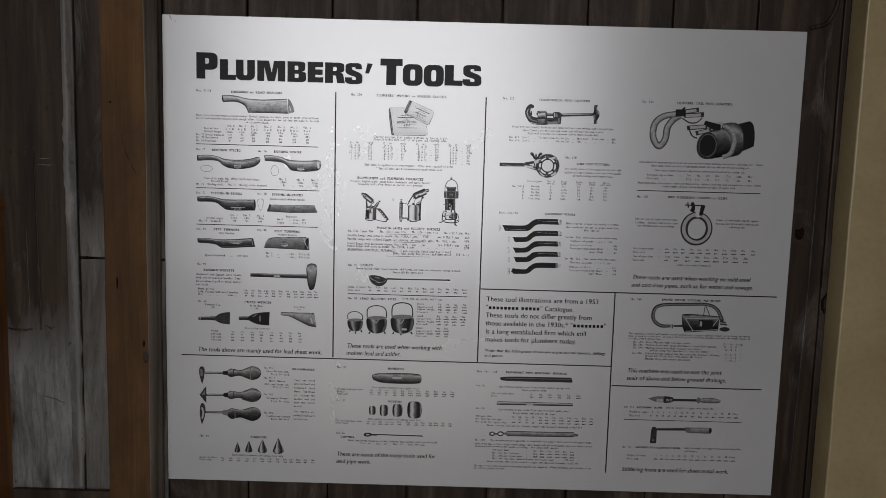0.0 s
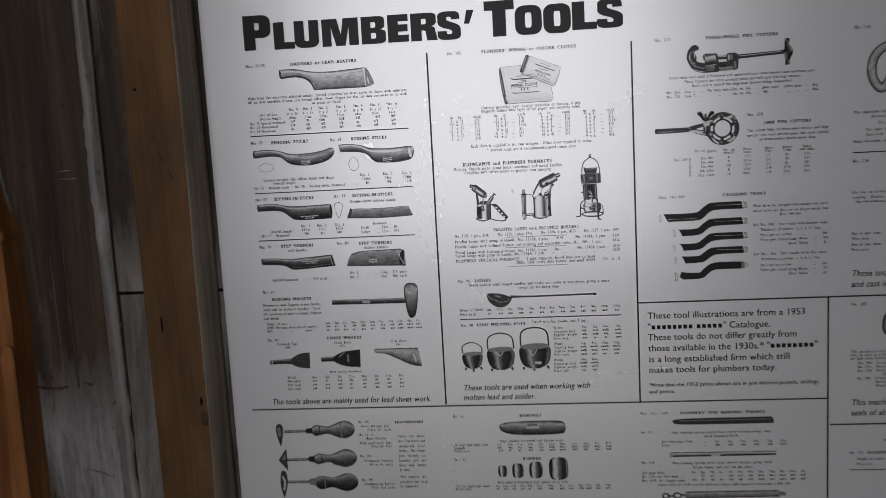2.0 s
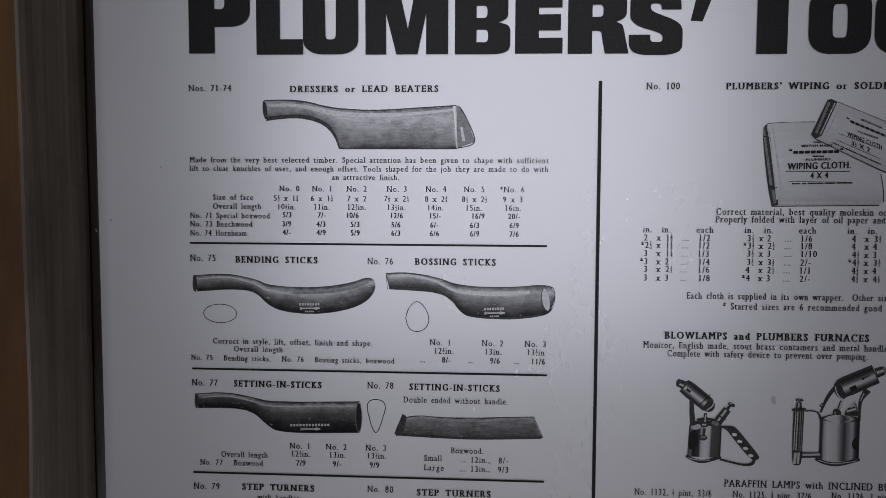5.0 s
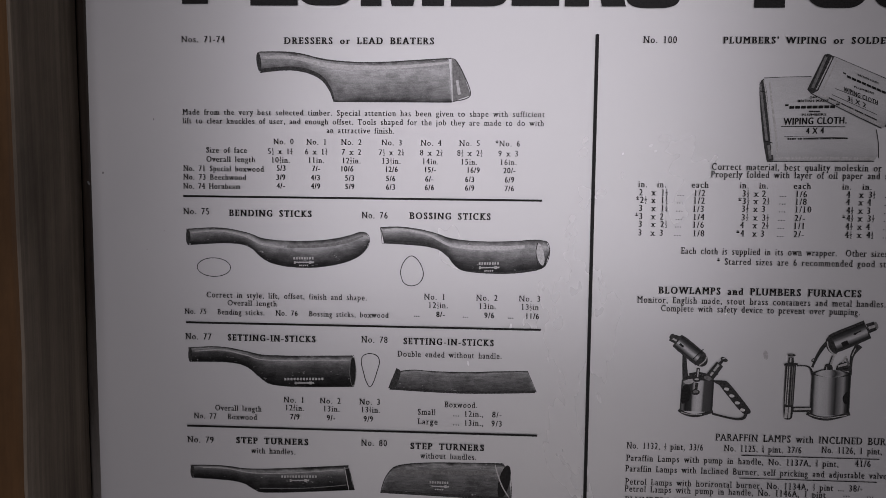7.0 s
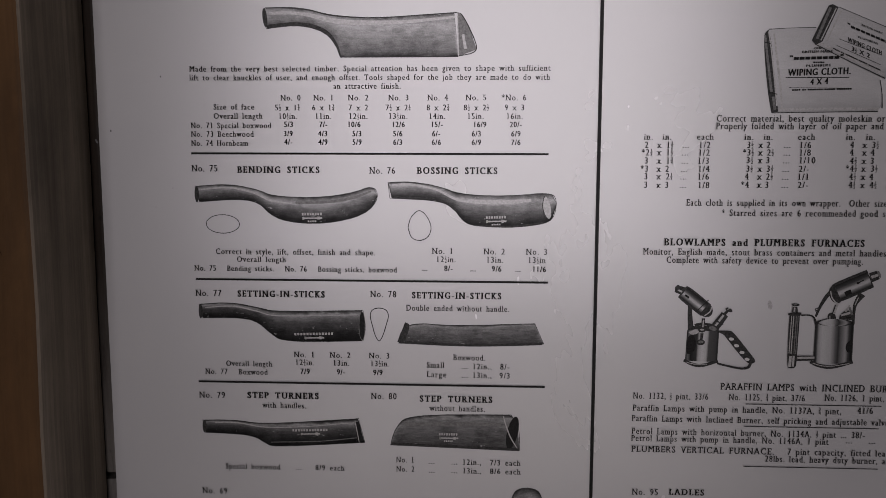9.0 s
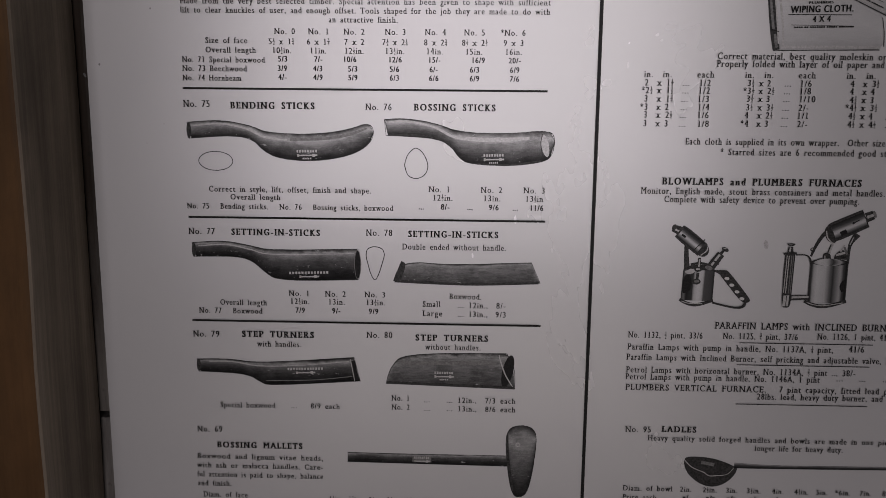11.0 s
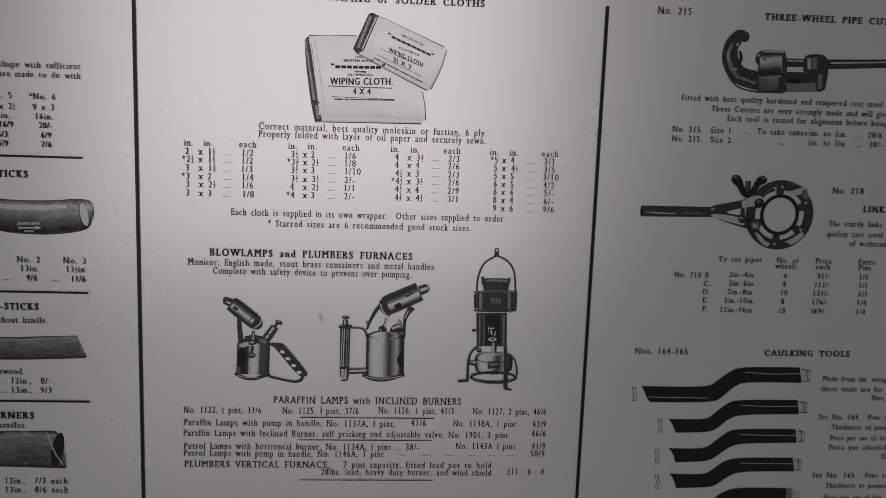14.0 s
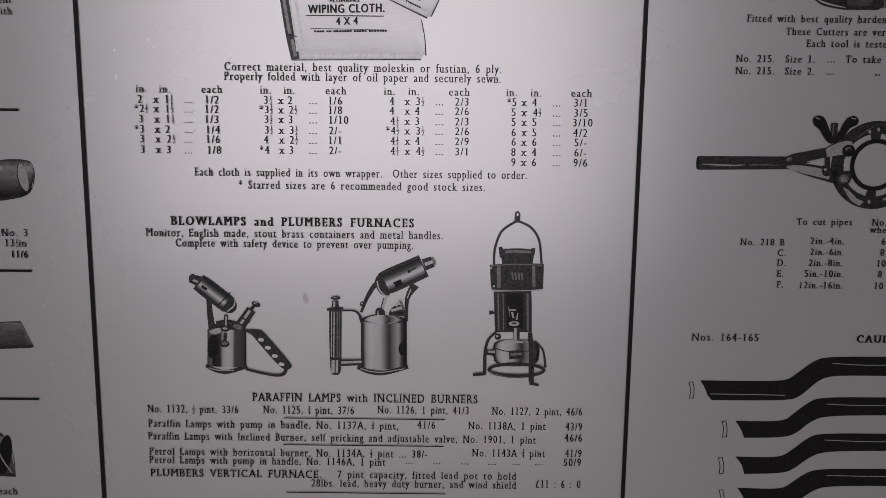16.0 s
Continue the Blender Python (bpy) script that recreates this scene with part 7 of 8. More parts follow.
line(92.6, 398.1, 49.0, 4.3, "b", "STEP TURNERS")
begin("text_line")
line(102.9, 404.6, 29.9, 3.9, "r", "with handles.")
begin("text_line")
line(175.8, 397.2, 17.6, 4.2, "r", "No. 80")
begin("heading")
line(208.0, 398.5, 48.9, 4.3, "b", "STEP TURNERS")
begin("text_line")
line(214.8, 404.6, 37.0, 3.9, "r", "without handles.")
begin("text_line")
line(76.3, 447.7, 38.0, 3.9, "r", "Special boxwood")
row(447.4, 3.7, "r", (126.6, 147.7,), "...;8/9 each")
begin("text_line")
line(192.3, 440.6, 12.5, 3.8, "r", "No. 1")
begin("text_line")
line(192.3, 447.0, 12.6, 3.8, "r", "No. 2")
row(441.3, 3.8, "r", (216.2, 231.4, 256.0,), "...;...;12in.,  7/3 each")
row(447.3, 3.8, "r", (216.3, 231.4, 256.1,), "...;...;13in.,  8/6 each")
begin("text_line")
line(59.8, 465.5, 17.8, 4.2, "r", "No. 69")
begin("heading")
line(72.9, 476.7, 59.3, 4.3, "b", "BOSSING MALLETS")
begin("text_line")
line(59.0, 484.9, 87.0, 3.8, "r", "Boxwood and lignum vitae heads,")
begin("text_line")
line(58.7, 491.5, 87.2, 3.8, "r", "with ash or malacca handles. Care-")
begin("text_line")
line(58.4, 498.2, 87.4, 3.8, "r", "ful attention is paid to shape, balance")
begin("text_line")
line(58.5, 504.8, 23.9, 3.8, "r", "and finish.")
begin("text_line")
line(62.0, 513.1, 31.3, 3.8, "r", "Diam. of face")
begin("text_line")
line(61.9, 518.7, 76.8, 3.6, "r", "69W. Bossing with wood handles")
row(523.9, 3.6, "r", (66.4, 84.6, 99.6, 124.6, 132.8,), "69C.;,,;,,;cane;,,")
row(513.9, 3.4, "r", (153.7, 167.1, 180.5, 193.5, 207.0, 220.7, 234.2, 248.3, 261.7, 275.9, 288.6,), "1½in.;1¾in.;2in.;2¼in.;2½in.;2¾in.;3in.;3¼in.;3½in.;4in.;5in.")
row(518.8, 3.4, "d", (154.4, 167.1, 180.5, 193.5, 207.0, 220.8, 235.7, 249.8, 261.8, 275.9, 288.6,), "#/#;#/-;#/-;#/#;#/#;#/#;#/#;#/#;#/#;##/#;##/-")
row(524.1, 3.4, "d", (154.4, 167.1, 180.5, 193.6, 207.0, 220.8, 235.7, 249.9, 261.8, 276.0, 288.7,), "#/-;#/#;#/#;#/-;#/#;#/-;#/#;#/#;##/#;##/#;##/#")
begin("text_line")
line(61.0, 537.7, 17.2, 4.2, "r", "No. 63")
begin("heading")
line(151.0, 537.1, 51.9, 4.3, "b", "CHASE WEDGES")
row(543.7, 3.6, "r", (90.9, 174.5, 258.2,), "Forward Top.;Front Bent.;Side Bent.")
row(548.6, 3.4, "r", (91.9, 174.5, 257.1,), "63a.;63b.;63c.")
begin("text_line")
line(152.0, 587.8, 48.7, 3.6, "r", "Best quality boxwood.")
begin("text_line")
line(86.8, 595.0, 13.5, 3.6, "r", "Width")
begin("text_line")
line(86.7, 600.7, 19.5, 3.6, "r", "63a each")
begin("text_line")
line(86.7, 606.5, 19.5, 3.6, "r", "63b each")
begin("text_line")
line(86.6, 612.3, 19.5, 3.6, "r", "63c each")
row(595.4, 3.4, "r", (128.0, 147.5, 166.3, 184.3, 203.4, 221.8, 239.8, 258.1,), "1¼in.;1½in.;2in.;2¼in.;2½in.;3in.;3½in.;4in.")
row(600.7, 3.4, "d", (128.0, 147.5, 166.3, 183.5, 203.4, 221.8, 239.8, 258.2,), "#/#;#/-;#/#;#/#;#/#;#/-;#/-;#/-")
row(606.5, 3.4, "d", (128.0, 147.5, 166.3, 183.5, 203.4, 221.8, 239.8, 258.2,), "#/#;#/#;#/#;#/-;#/-;#/#;#/#;#/#")
row(612.2, 3.4, "d", (127.9, 147.5, 166.2, 183.5, 203.4, 221.8, 239.8, 258.2,), "#/#;#/#;#/#;#/-;#/-;#/#;#/#;#/#")
begin("caption", "caption in black sloping sans-serif letters")
line(60.2, 634.2, 240.3, 8.4, "i", "The tools above are mainly used for lead sheet work.")
begin("heading")
line(243.5, 667.1, 43.5, 3.8, "b", "SHAVEHOOKS")
begin("text_line")
line(188.3, 665.6, 18.7, 3.6, "r", "No. 141.")
begin("text_line")
line(193.4, 672.3, 43.5, 3.6, "r", "Heart Pattern, 3½in.")
begin("text_line")
line(202.2, 678.0, 35.5, 3.6, "r", "Price 5/- each")
begin("text_line")
line(188.3, 685.6, 23.1, 3.6, "r", "No. 141 S.")
begin("text_line")
line(198.6, 691.3, 30.8, 3.6, "r", "Heart Pattern")
begin("text_line")
line(189.1, 698.4, 48.4, 3.6, "r", "With small blade 1½in.")
begin("text_line")
line(206.7, 703.6, 31.2, 3.6, "r", "Price 5/- each")
begin("text_line")
line(188.3, 718.5, 18.7, 3.6, "r", "No. 143.")
begin("text_line")
line(193.5, 725.9, 44.1, 3.6, "r", "Triangular Pattern")
begin("text_line")
line(202.3, 732.1, 35.7, 3.6, "r", "Price 5/- each")
begin("text_line")
line(188.4, 755.7, 18.8, 3.6, "r", "No. 140.")
begin("text_line")
line(192.1, 762.4, 47.2, 3.6, "r", "Combination Pattern")
begin("text_line")
line(202.4, 768.2, 35.8, 3.6, "r", "Price 5/3 each")
begin("text_line")
line(247.3, 688.8, 40.3, 3.6, "r", "These  are  fitted")
begin("text_line")
line(247.3, 696.0, 40.3, 3.6, "r", "with hardened and")
begin("text_line")
line(247.4, 703.9, 40.3, 3.6, "r", "tempered  steel")
begin("text_line")
line(247.1, 711.1, 40.7, 3.6, "r", "blades.  The shanks")
begin("text_line")
line(247.1, 718.7, 40.4, 3.6, "r", "pass  through  the")
begin("text_line")
line(246.8, 726.3, 41.1, 3.6, "r", "handles  and  are")
begin("text_line")
line(246.8, 733.5, 41.2, 3.6, "r", "fixed  with  washer")
begin("text_line")
line(246.8, 740.7, 16.5, 3.6, "r", "at end.")
begin("text_line")
line(247.3, 751.7, 40.5, 3.6, "r", "The  handles  are")
begin("text_line")
line(246.6, 759.4, 41.6, 3.6, "r", "polished and large")
begin("text_line")
line(246.6, 766.6, 28.0, 3.6, "r", "in diameter.")
begin("text_line")
line(62.7, 805.9, 17.7, 4.0, "r", "No. 50")
begin("heading")
line(162.5, 806.1, 31.8, 4.0, "b", "TURNPINS")
begin("text_line")
line(126.2, 843.0, 101.6, 3.6, "r", "Best quality boxwood and lignum vitae only.")
begin("text_line")
line(62.0, 849.1, 34.1, 3.6, "r", "Diam. at Base")
begin("text_line")
line(61.9, 854.1, 23.4, 3.6, "r", "Price each")
row(849.7, 3.4, "r", (108.0, 123.2, 139.1, 155.1, 170.6, 185.1, 200.3, 215.9, 230.4, 242.2, 256.3, 270.8, 285.6,), "1in.;1¼in.;1½in.;1¾in.;2in.;2¼in.;2½in.;3in.;3½in.;4in.;4½in.;5in.;6in.")
row(854.7, 3.4, "d", (107.9, 123.2, 139.1, 155.1, 170.6, 185.1, 200.3, 215.9, 230.4, 242.2, 256.3, 270.8, 285.6,), "#/-;#/#;#/#;#/#;#/-;#/#;#/#;#/#;#/#;#/#;##/#;##/-;##/-")
begin("text_line")
line(349.7, 138.3, 20.9, 4.2, "r", "No. 100")
begin("heading")
line(397.8, 138.5, 130.2, 4.2, "b", "PLUMBERS' WIPING or SOLDER CLOTHS")
begin("packet_lettering", "black lettering printed on the cloth packets")
line(450.8, 171.2, 5.0, 1.2, "p", "ONE", -0.2)
begin("packet_lettering", "black lettering printed on the cloth packets")
line(443.8, 173.4, 18.6, 1.4, "p", "BRITISH MADE", -0.3)
begin("packet_lettering", "black lettering printed on the cloth packets")
line(436.3, 177.8, 32.9, 2.8, "p", "\"########\"", -0.7)
begin("packet_lettering", "black lettering printed on the cloth packets")
line(450.8, 179.6, 6.9, 1.5, "p", "#####", 0.0)
begin("packet_lettering", "black lettering printed on the cloth packets")
line(446.6, 181.8, 15.0, 1.4, "p", "PLUMBERS", -0.4)
begin("packet_lettering", "black lettering printed on the cloth packets")
line(436.1, 187.2, 37.9, 4.0, "p", "WIPING CLOTH.", -1.1)
begin("packet_lettering", "black lettering printed on the cloth packets")
line(449.7, 192.6, 11.0, 3.6, "p", "4 X 4", -0.4)
begin("packet_lettering", "black lettering printed on the cloth packets")
line(438.9, 196.3, 36.1, 1.4, "p", "#### ## ####### ##### #######", -0.7)
begin("packet_lettering", "black lettering printed on the cloth packets")
line(469.8, 157.6, 28.5, 2.3, "p", "\"########\"", 12.0)
begin("packet_lettering", "black lettering printed on the cloth packets")
line(478.5, 157.2, 13.0, 1.1, "p", "BRITISH MADE", 5.3)
begin("packet_lettering", "black lettering printed on the cloth packets")
line(476.7, 164.4, 12.3, 1.1, "p", "PLUMBERS", 4.2)
begin("packet_lettering", "black lettering printed on the cloth packets")
line(470.8, 166.6, 20.9, 2.7, "p", "WIPING CLOTH", 8.5)
begin("packet_lettering", "black lettering printed on the cloth packets")
line(473.2, 172.0, 11.5, 2.7, "p", "3½ X 2", 4.7)
begin("packet_lettering", "black lettering printed on the cloth packets")
line(462.2, 171.1, 29.3, 1.3, "p", "#### ## ####### ##### #######", 13.3)
begin("text_line")
line(393.9, 215.1, 138.3, 4.2, "r", "Correct material, best quality moleskin or fustian, 6 ply.")
begin("text_line")
line(393.8, 219.8, 138.2, 4.2, "r", "Properly folded with layer of oil paper and securely sewn.")
row(226.3, 3.9, "r", (352.6, 364.2, 387.6, 414.5, 426.3, 449.5, 476.3, 488.4, 511.0, 537.2, 549.4, 571.9,), "in.;in.;each;in.;in.;each;in.;in.;each;in.;in.;each")
row(231.4, 3.9, "r", (351.6, 359.5, 366.0, 375.9, 387.5,), "2;x;1½;...;1/2")
row(231.3, 3.9, "r", (415.5, 421.9, 426.6, 438.1, 449.1,), "3½;x;2;...;1/6")
row(231.2, 3.9, "r", (477.5, 485.2, 491.5, 501.2, 512.5,), "4;x;3½;...;2/3")
row(231.1, 3.9, "r", (537.4, 543.5, 548.7, 559.7, 571.8,), "*5;x;4;...;3/1")
row(236.1, 3.9, "r", (352.0, 359.5, 366.0, 375.7, 387.3,), "*2½;x;1½;...;1/2")
row(236.0, 3.9, "r", (414.5, 421.9, 428.0, 438.0, 449.1,), "*3½;x;2½;...;1/8")
row(235.9, 3.9, "r", (477.5, 485.2, 490.2, 501.2, 512.5,), "4;x;4;...;2/6")
row(236.1, 3.9, "r", (538.4, 543.6, 550.1, 559.8, 572.0,), "5;x;4½;...;3/5")
row(241.2, 3.9, "r", (351.7, 359.6, 366.1, 375.5, 387.1,), "3;x;1¾;...;1/3")
row(240.8, 3.9, "r", (415.5, 421.9, 426.7, 438.0, 450.7,), "3½;x;3;...;1/10")
row(241.0, 3.9, "r", (478.8, 485.2, 490.2, 501.3, 512.6,), "4½;x;3;...;2/3")
row(240.9, 3.9, "r", (538.5, 543.7, 548.9, 560.0, 573.0,), "5;x;5;...;3/10")
row(246.3, 3.9, "r", (350.7, 359.6, 364.8, 375.3, 387.5,), "*3;x;2;...;1/4")
row(246.1, 3.9, "r", (415.6, 422.0, 428.1, 437.9, 449.0,), "3½;x;3½;...;2/-")
row(245.8, 3.9, "r", (477.8, 485.2, 491.6, 501.3, 512.7,), "*4½;x;3½;...;2/6")
row(246.0, 3.9, "r", (538.6, 543.8, 549.0, 560.1, 572.1,), "6;x;5;...;4/2")
row(251.1, 3.9, "r", (351.8, 359.7, 366.2, 375.1, 387.4,), "3;x;2½;...;1/6")
row(251.0, 3.9, "r", (414.2, 422.0, 428.1, 437.8, 448.9,), "4;x;2½;...;1/1")
row(250.9, 3.9, "r", (478.8, 485.3, 490.3, 501.3, 512.7,), "4½;x;4;...;2/9")
row(250.8, 3.9, "r", (538.7, 543.8, 549.1, 560.3, 572.3,), "6;x;6;...;5/-")
row(256.5, 3.9, "r", (351.8, 359.7, 364.9, 374.9, 387.8,), "3;x;3;...;1/8")
row(256.1, 3.9, "r", (413.3, 422.0, 426.8, 437.7, 448.9,), "*4;x;3;...;2/-")
row(256.0, 3.9, "r", (478.8, 485.3, 491.7, 501.4, 512.8,), "4½;x;4½;...;3/1")
row(255.9, 3.9, "r", (538.7, 543.9, 549.1, 560.5, 572.4,), "8;x;4;...;6/-")
row(261.0, 3.9, "r", (538.8, 544.0, 549.2, 560.6, 572.6,), "9;x;6;...;9/6")
begin("text_line")
line(377.3, 267.6, 168.9, 4.2, "r", "Each cloth is supplied in its own wrapper.  Other sizes supplied to order.")
begin("text_line")
line(399.5, 274.0, 125.6, 4.2, "r", "* Starred sizes are 6 recommended good stock sizes.")
begin("heading")
line(364.2, 293.0, 125.1, 4.6, "b", "BLOWLAMPS and PLUMBERS FURNACES")
begin("text_line")
line(351.2, 299.0, 152.9, 4.2, "r", "Monitor, English made, stout brass containers and metal handles.")
begin("text_line")
line(366.1, 304.2, 122.7, 4.2, "r", "Complete with safety device to prevent over pumping.")
begin("text_line")
line(403.4, 386.9, 119.9, 4.6, "r", "PARAFFIN LAMPS with INCLINED BURNERS")
begin("text_line")
line(347.6, 393.8, 48.7, 4.2, "r", "No. 1132, ½ pint, 33/6")
begin("text_line")
line(409.0, 393.7, 48.7, 4.2, "r", "No. 1125, ¾ pint, 37/6")
begin("text_line")
line(469.7, 393.0, 49.0, 4.2, "r", "No. 1126, 1 pint, 41/3")
begin("text_line")
line(530.4, 393.0, 48.3, 4.2, "r", "No. 1127, 2 pint, 46/6")
begin("text_line")
line(347.6, 402.0, 133.6, 4.2, "r", "Paraffin Lamps with pump in handle, No. 1137A, ¾ pint,")
begin("text_line")
line(490.8, 401.3, 10.2, 4.2, "r", "41/6")
begin("text_line")
line(517.9, 401.3, 41.6, 4.2, "r", "No. 1138A, 1 pint")
begin("text_line")
line(569.7, 401.4, 9.3, 4.2, "r", "43/9")
begin("text_line")
line(347.2, 409.0, 207.3, 4.2, "r", "Paraffin Lamps with Inclined Burner, self pricking and adjustable valve, No. 1901, 1 pint")
begin("text_line")
line(569.3, 407.7, 10.0, 4.2, "r", "46/6")
begin("text_line")
line(347.4, 417.7, 149.5, 4.2, "r", "Petrol Lamps with horizontal burner, No. 1134A, ½ pint ... 38/-")
begin("text_line")
line(520.2, 416.6, 39.4, 4.2, "r", "No. 1143A ¾ pint")
begin("text_line")
line(569.9, 416.4, 9.4, 4.2, "r", "41/9")
begin("text_line")
line(347.2, 422.5, 127.0, 4.2, "r", "Petrol Lamps with pump in handle, No. 1146A, 1 pint")
row(421.2, 4.0, "r", (486.9, 501.5, 516.7, 531.2, 544.3, 556.4,), "...;...;...;...;...;...")
begin("text_line")
line(569.2, 421.5, 10.0, 4.2, "r", "50/9")
begin("text_line")
line(347.5, 429.9, 92.6, 4.3, "r", "PLUMBERS VERTICAL FURNACE.")
begin("text_line")
line(448.0, 429.7, 96.5, 4.2, "r", "7 pint capacity, fitted lead pot to hold")
begin("text_line")
line(433.9, 434.8, 110.7, 4.2, "r", "28lbs. lead, heavy duty burner, and wind shield")
begin("text_line")
line(554.6, 434.0, 24.7, 4.3, "r", "£11 : 6 : 0")
begin("horizontal_rule")
rule(420.0, 396.1, 85.7, 0.5)
begin("horizontal_rule")
rule(419.4, 411.1, 85.6, 0.5)
begin("horizontal_rule")
rule(420.4, 438.2, 85.8, 0.5)
begin("text_line")
line(348.7, 459.4, 17.7, 4.2, "r", "No. 95")
begin("heading")
line(372.8, 458.9, 23.7, 4.2, "b", "LADLES")
begin("text_line")
line(363.9, 465.1, 200.0, 3.8, "r", "Heavy quality solid forged handles and bowls are made in one piece, giving a much")
begin("text_line")
line(435.2, 470.9, 58.4, 3.8, "r", "longer life for heavy duty.")
begin("text_line")
line(349.0, 501.4, 33.7, 3.8, "r", "Diam. of bowl")
begin("text_line")
line(349.1, 507.8, 23.1, 3.8, "r", "Price each")
row(501.4, 3.6, "r", (391.5, 407.6, 422.2, 436.9, 453.0, 468.7, 482.2, 496.1, 511.1, 526.1, 540.8, 556.1, 573.0,), "2in.;2½in.;3in.;3½in.;4in.;4½in.;5in.;*6in.;7in.;8in.;9in.;10in.;12in.")
row(507.3, 3.5, "d", (392.3, 408.4, 422.3, 437.7, 452.0, 467.0, 482.4, 497.0, 511.3, 526.3, 540.9, 556.3, 573.9,), "#/-;#/#;#/#;#/#;#/-;#/#;#/-;#/#;##/-;##/-;##/-;##/-;##/-")
begin("horizontal_rule")
rule(349.2, 513.3, 229.3, 1.3)
begin("text_line")
line(349.3, 524.1, 18.3, 4.0, "r", "No. 98")
begin("heading")
line(372.8, 523.8, 70.0, 4.0, "b", "LEAD MELTING POTS")
begin("text_line")
line(452.7, 521.6, 78.8, 3.8, "r", "Fitted with lip, handle, and 3 legs.")
begin("text_line")
line(482.2, 531.2, 13.2, 3.6, "r", "Width")
begin("text_line")
line(482.3, 536.8, 31.2, 3.6, "r", "Capacity lead")
begin("text_line")
line(482.4, 541.3, 33.8, 3.6, "r", "Approx. weight")
begin("text_line")
line(482.2, 546.9, 21.3, 3.6, "r", "Price each")
row(530.7, 3.4, "r", (526.6, 542.0, 556.6, 573.9,), "4in.;5in.;6in.;7in.")
row(535.9, 3.4, "d", (526.7, 542.1, 556.8, 574.0,), "#lb.;##lb.;##lb.;##lb.")
row(541.2, 3.4, "d", (526.8, 542.3, 556.9, 574.2,), "#lb.;##lb.;#lb.;##lb.")
row(546.4, 3.4, "d", (527.0, 542.4, 557.1, 574.4,), "#/#;#/-;#/-;##/#")
begin("text_line")
line(482.0, 554.8, 13.2, 3.6, "r", "Width")
begin("text_line")
line(482.1, 560.0, 28.3, 3.6, "r", "Capacity lead")
begin("text_line")
line(482.3, 565.3, 33.1, 3.6, "r", "Approx. weight")
begin("text_line")
line(481.7, 570.5, 21.7, 3.6, "r", "Price each")
row(554.7, 3.4, "r", (524.6, 539.7, 554.8, 571.3,), "8in.;9in.;10in.;12in.")
row(559.6, 3.4, "d", (524.8, 539.8, 554.9, 571.4,), "##lb.;###lb.;###lb.;###lb.")
row(564.8, 3.4, "d", (524.9, 540.0, 555.1, 571.6,), "##lb.;##lb.;##lb.;##lb.")
row(570.5, 3.4, "d", (525.1, 540.1, 555.2, 571.8,), "##/#;##/-;##/-;##/-")
begin("text_line")
line(481.1, 578.5, 13.3, 3.6, "r", "Width")
begin("text_line")
line(481.2, 584.1, 31.3, 3.6, "r", "Capacity lead")
begin("text_line")
line(481.3, 589.0, 33.9, 3.6, "r", "Approx. weight")
begin("text_line")
line(480.7, 594.3, 21.7, 3.6, "r", "Price each")
row(578.4, 3.4, "r", (524.2, 540.0,), "14in.;16in.")
row(583.3, 3.4, "d", (524.3, 540.1,), "###lb.;###lb.")
row(588.5, 3.4, "d", (524.4, 540.3,), "##lb.;##lb.")
row(593.8, 3.4, "d", (524.6, 540.4,), "##/-;##/-")
begin("caption", "caption in black sloping sans-serif letters")
line(348.4, 619.2, 183.5, 8.4, "i", "These tools are used when working with")
begin("caption", "caption in black sloping sans-serif letters")
line(347.5, 633.6, 105.7, 8.4, "i", "molten lead and solder.")
begin("text_line")
line(330.1, 660.5, 18.3, 3.8, "r", "No. 57")
begin("heading")
line(428.4, 660.7, 32.2, 4.0, "b", "MANDRILS")
begin("text_line")
line(398.7, 698.5, 93.1, 3.5, "r", "Best quality boxwood and lignum vitae.")
begin("text_line")
line(330.6, 703.4, 52.1, 3.6, "r", "To suit lead pipe diam.")
begin("text_line")
line(330.3, 708.3, 16.1, 3.6, "r", "Length")
begin("text_line")
line(330.4, 713.3, 22.4, 3.6, "r", "Price each")
row(703.8, 3.4, "r", (397.7, 413.9, 427.4, 442.8, 458.2, 474.0, 489.4, 507.0, 523.5, 539.6, 555.8,), "1in.;1¼in.;1½in.;1¾in.;2in.;2¼in.;2½in.;3in.;3½in.;4in.;4½in.")
row(708.3, 3.4, "d", (397.8, 414.0, 427.5, 442.9, 458.3, 474.1, 489.5, 507.1, 523.6, 539.8, 555.9,), "#in.;#in.;#in.;#in.;#in.;##in.;##in.;##in.;##in.;##in.;##in.")
row(712.8, 3.4, "d", (399.0, 413.3, 427.6, 443.0, 458.4, 474.2, 489.6, 507.2, 523.7, 539.9, 556.0,), "#/#;#/-;#/-;#/#;#/#;##/#;##/#;##/-;##/-;##/-;##/-")
begin("text_line")
line(329.8, 726.5, 17.6, 3.8, "r", "No. 51")
begin("heading")
line(430.8, 726.3, 26.4, 4.0, "b", "BOBBINS")
begin("text_line")
line(392.4, 762.0, 103.9, 3.5, "r", "Best quality boxwood and lignum vitae only.")
begin("text_line")
line(329.9, 767.3, 51.6, 3.6, "r", "To suit lead pipe diam.")
begin("text_line")
line(329.9, 771.8, 22.9, 3.6, "r", "Price each")
row(767.4, 3.4, "r", (392.5, 403.6, 416.1, 428.6, 439.7, 453.7, 470.6, 486.1, 499.4, 514.1, 525.2, 539.2, 553.2,), "1in.;1¼in.;1½in.;1¾in.;2in.;2¼in.;2½in.;3in.;3½in.;4in.;4½in.;5in.;6in.")
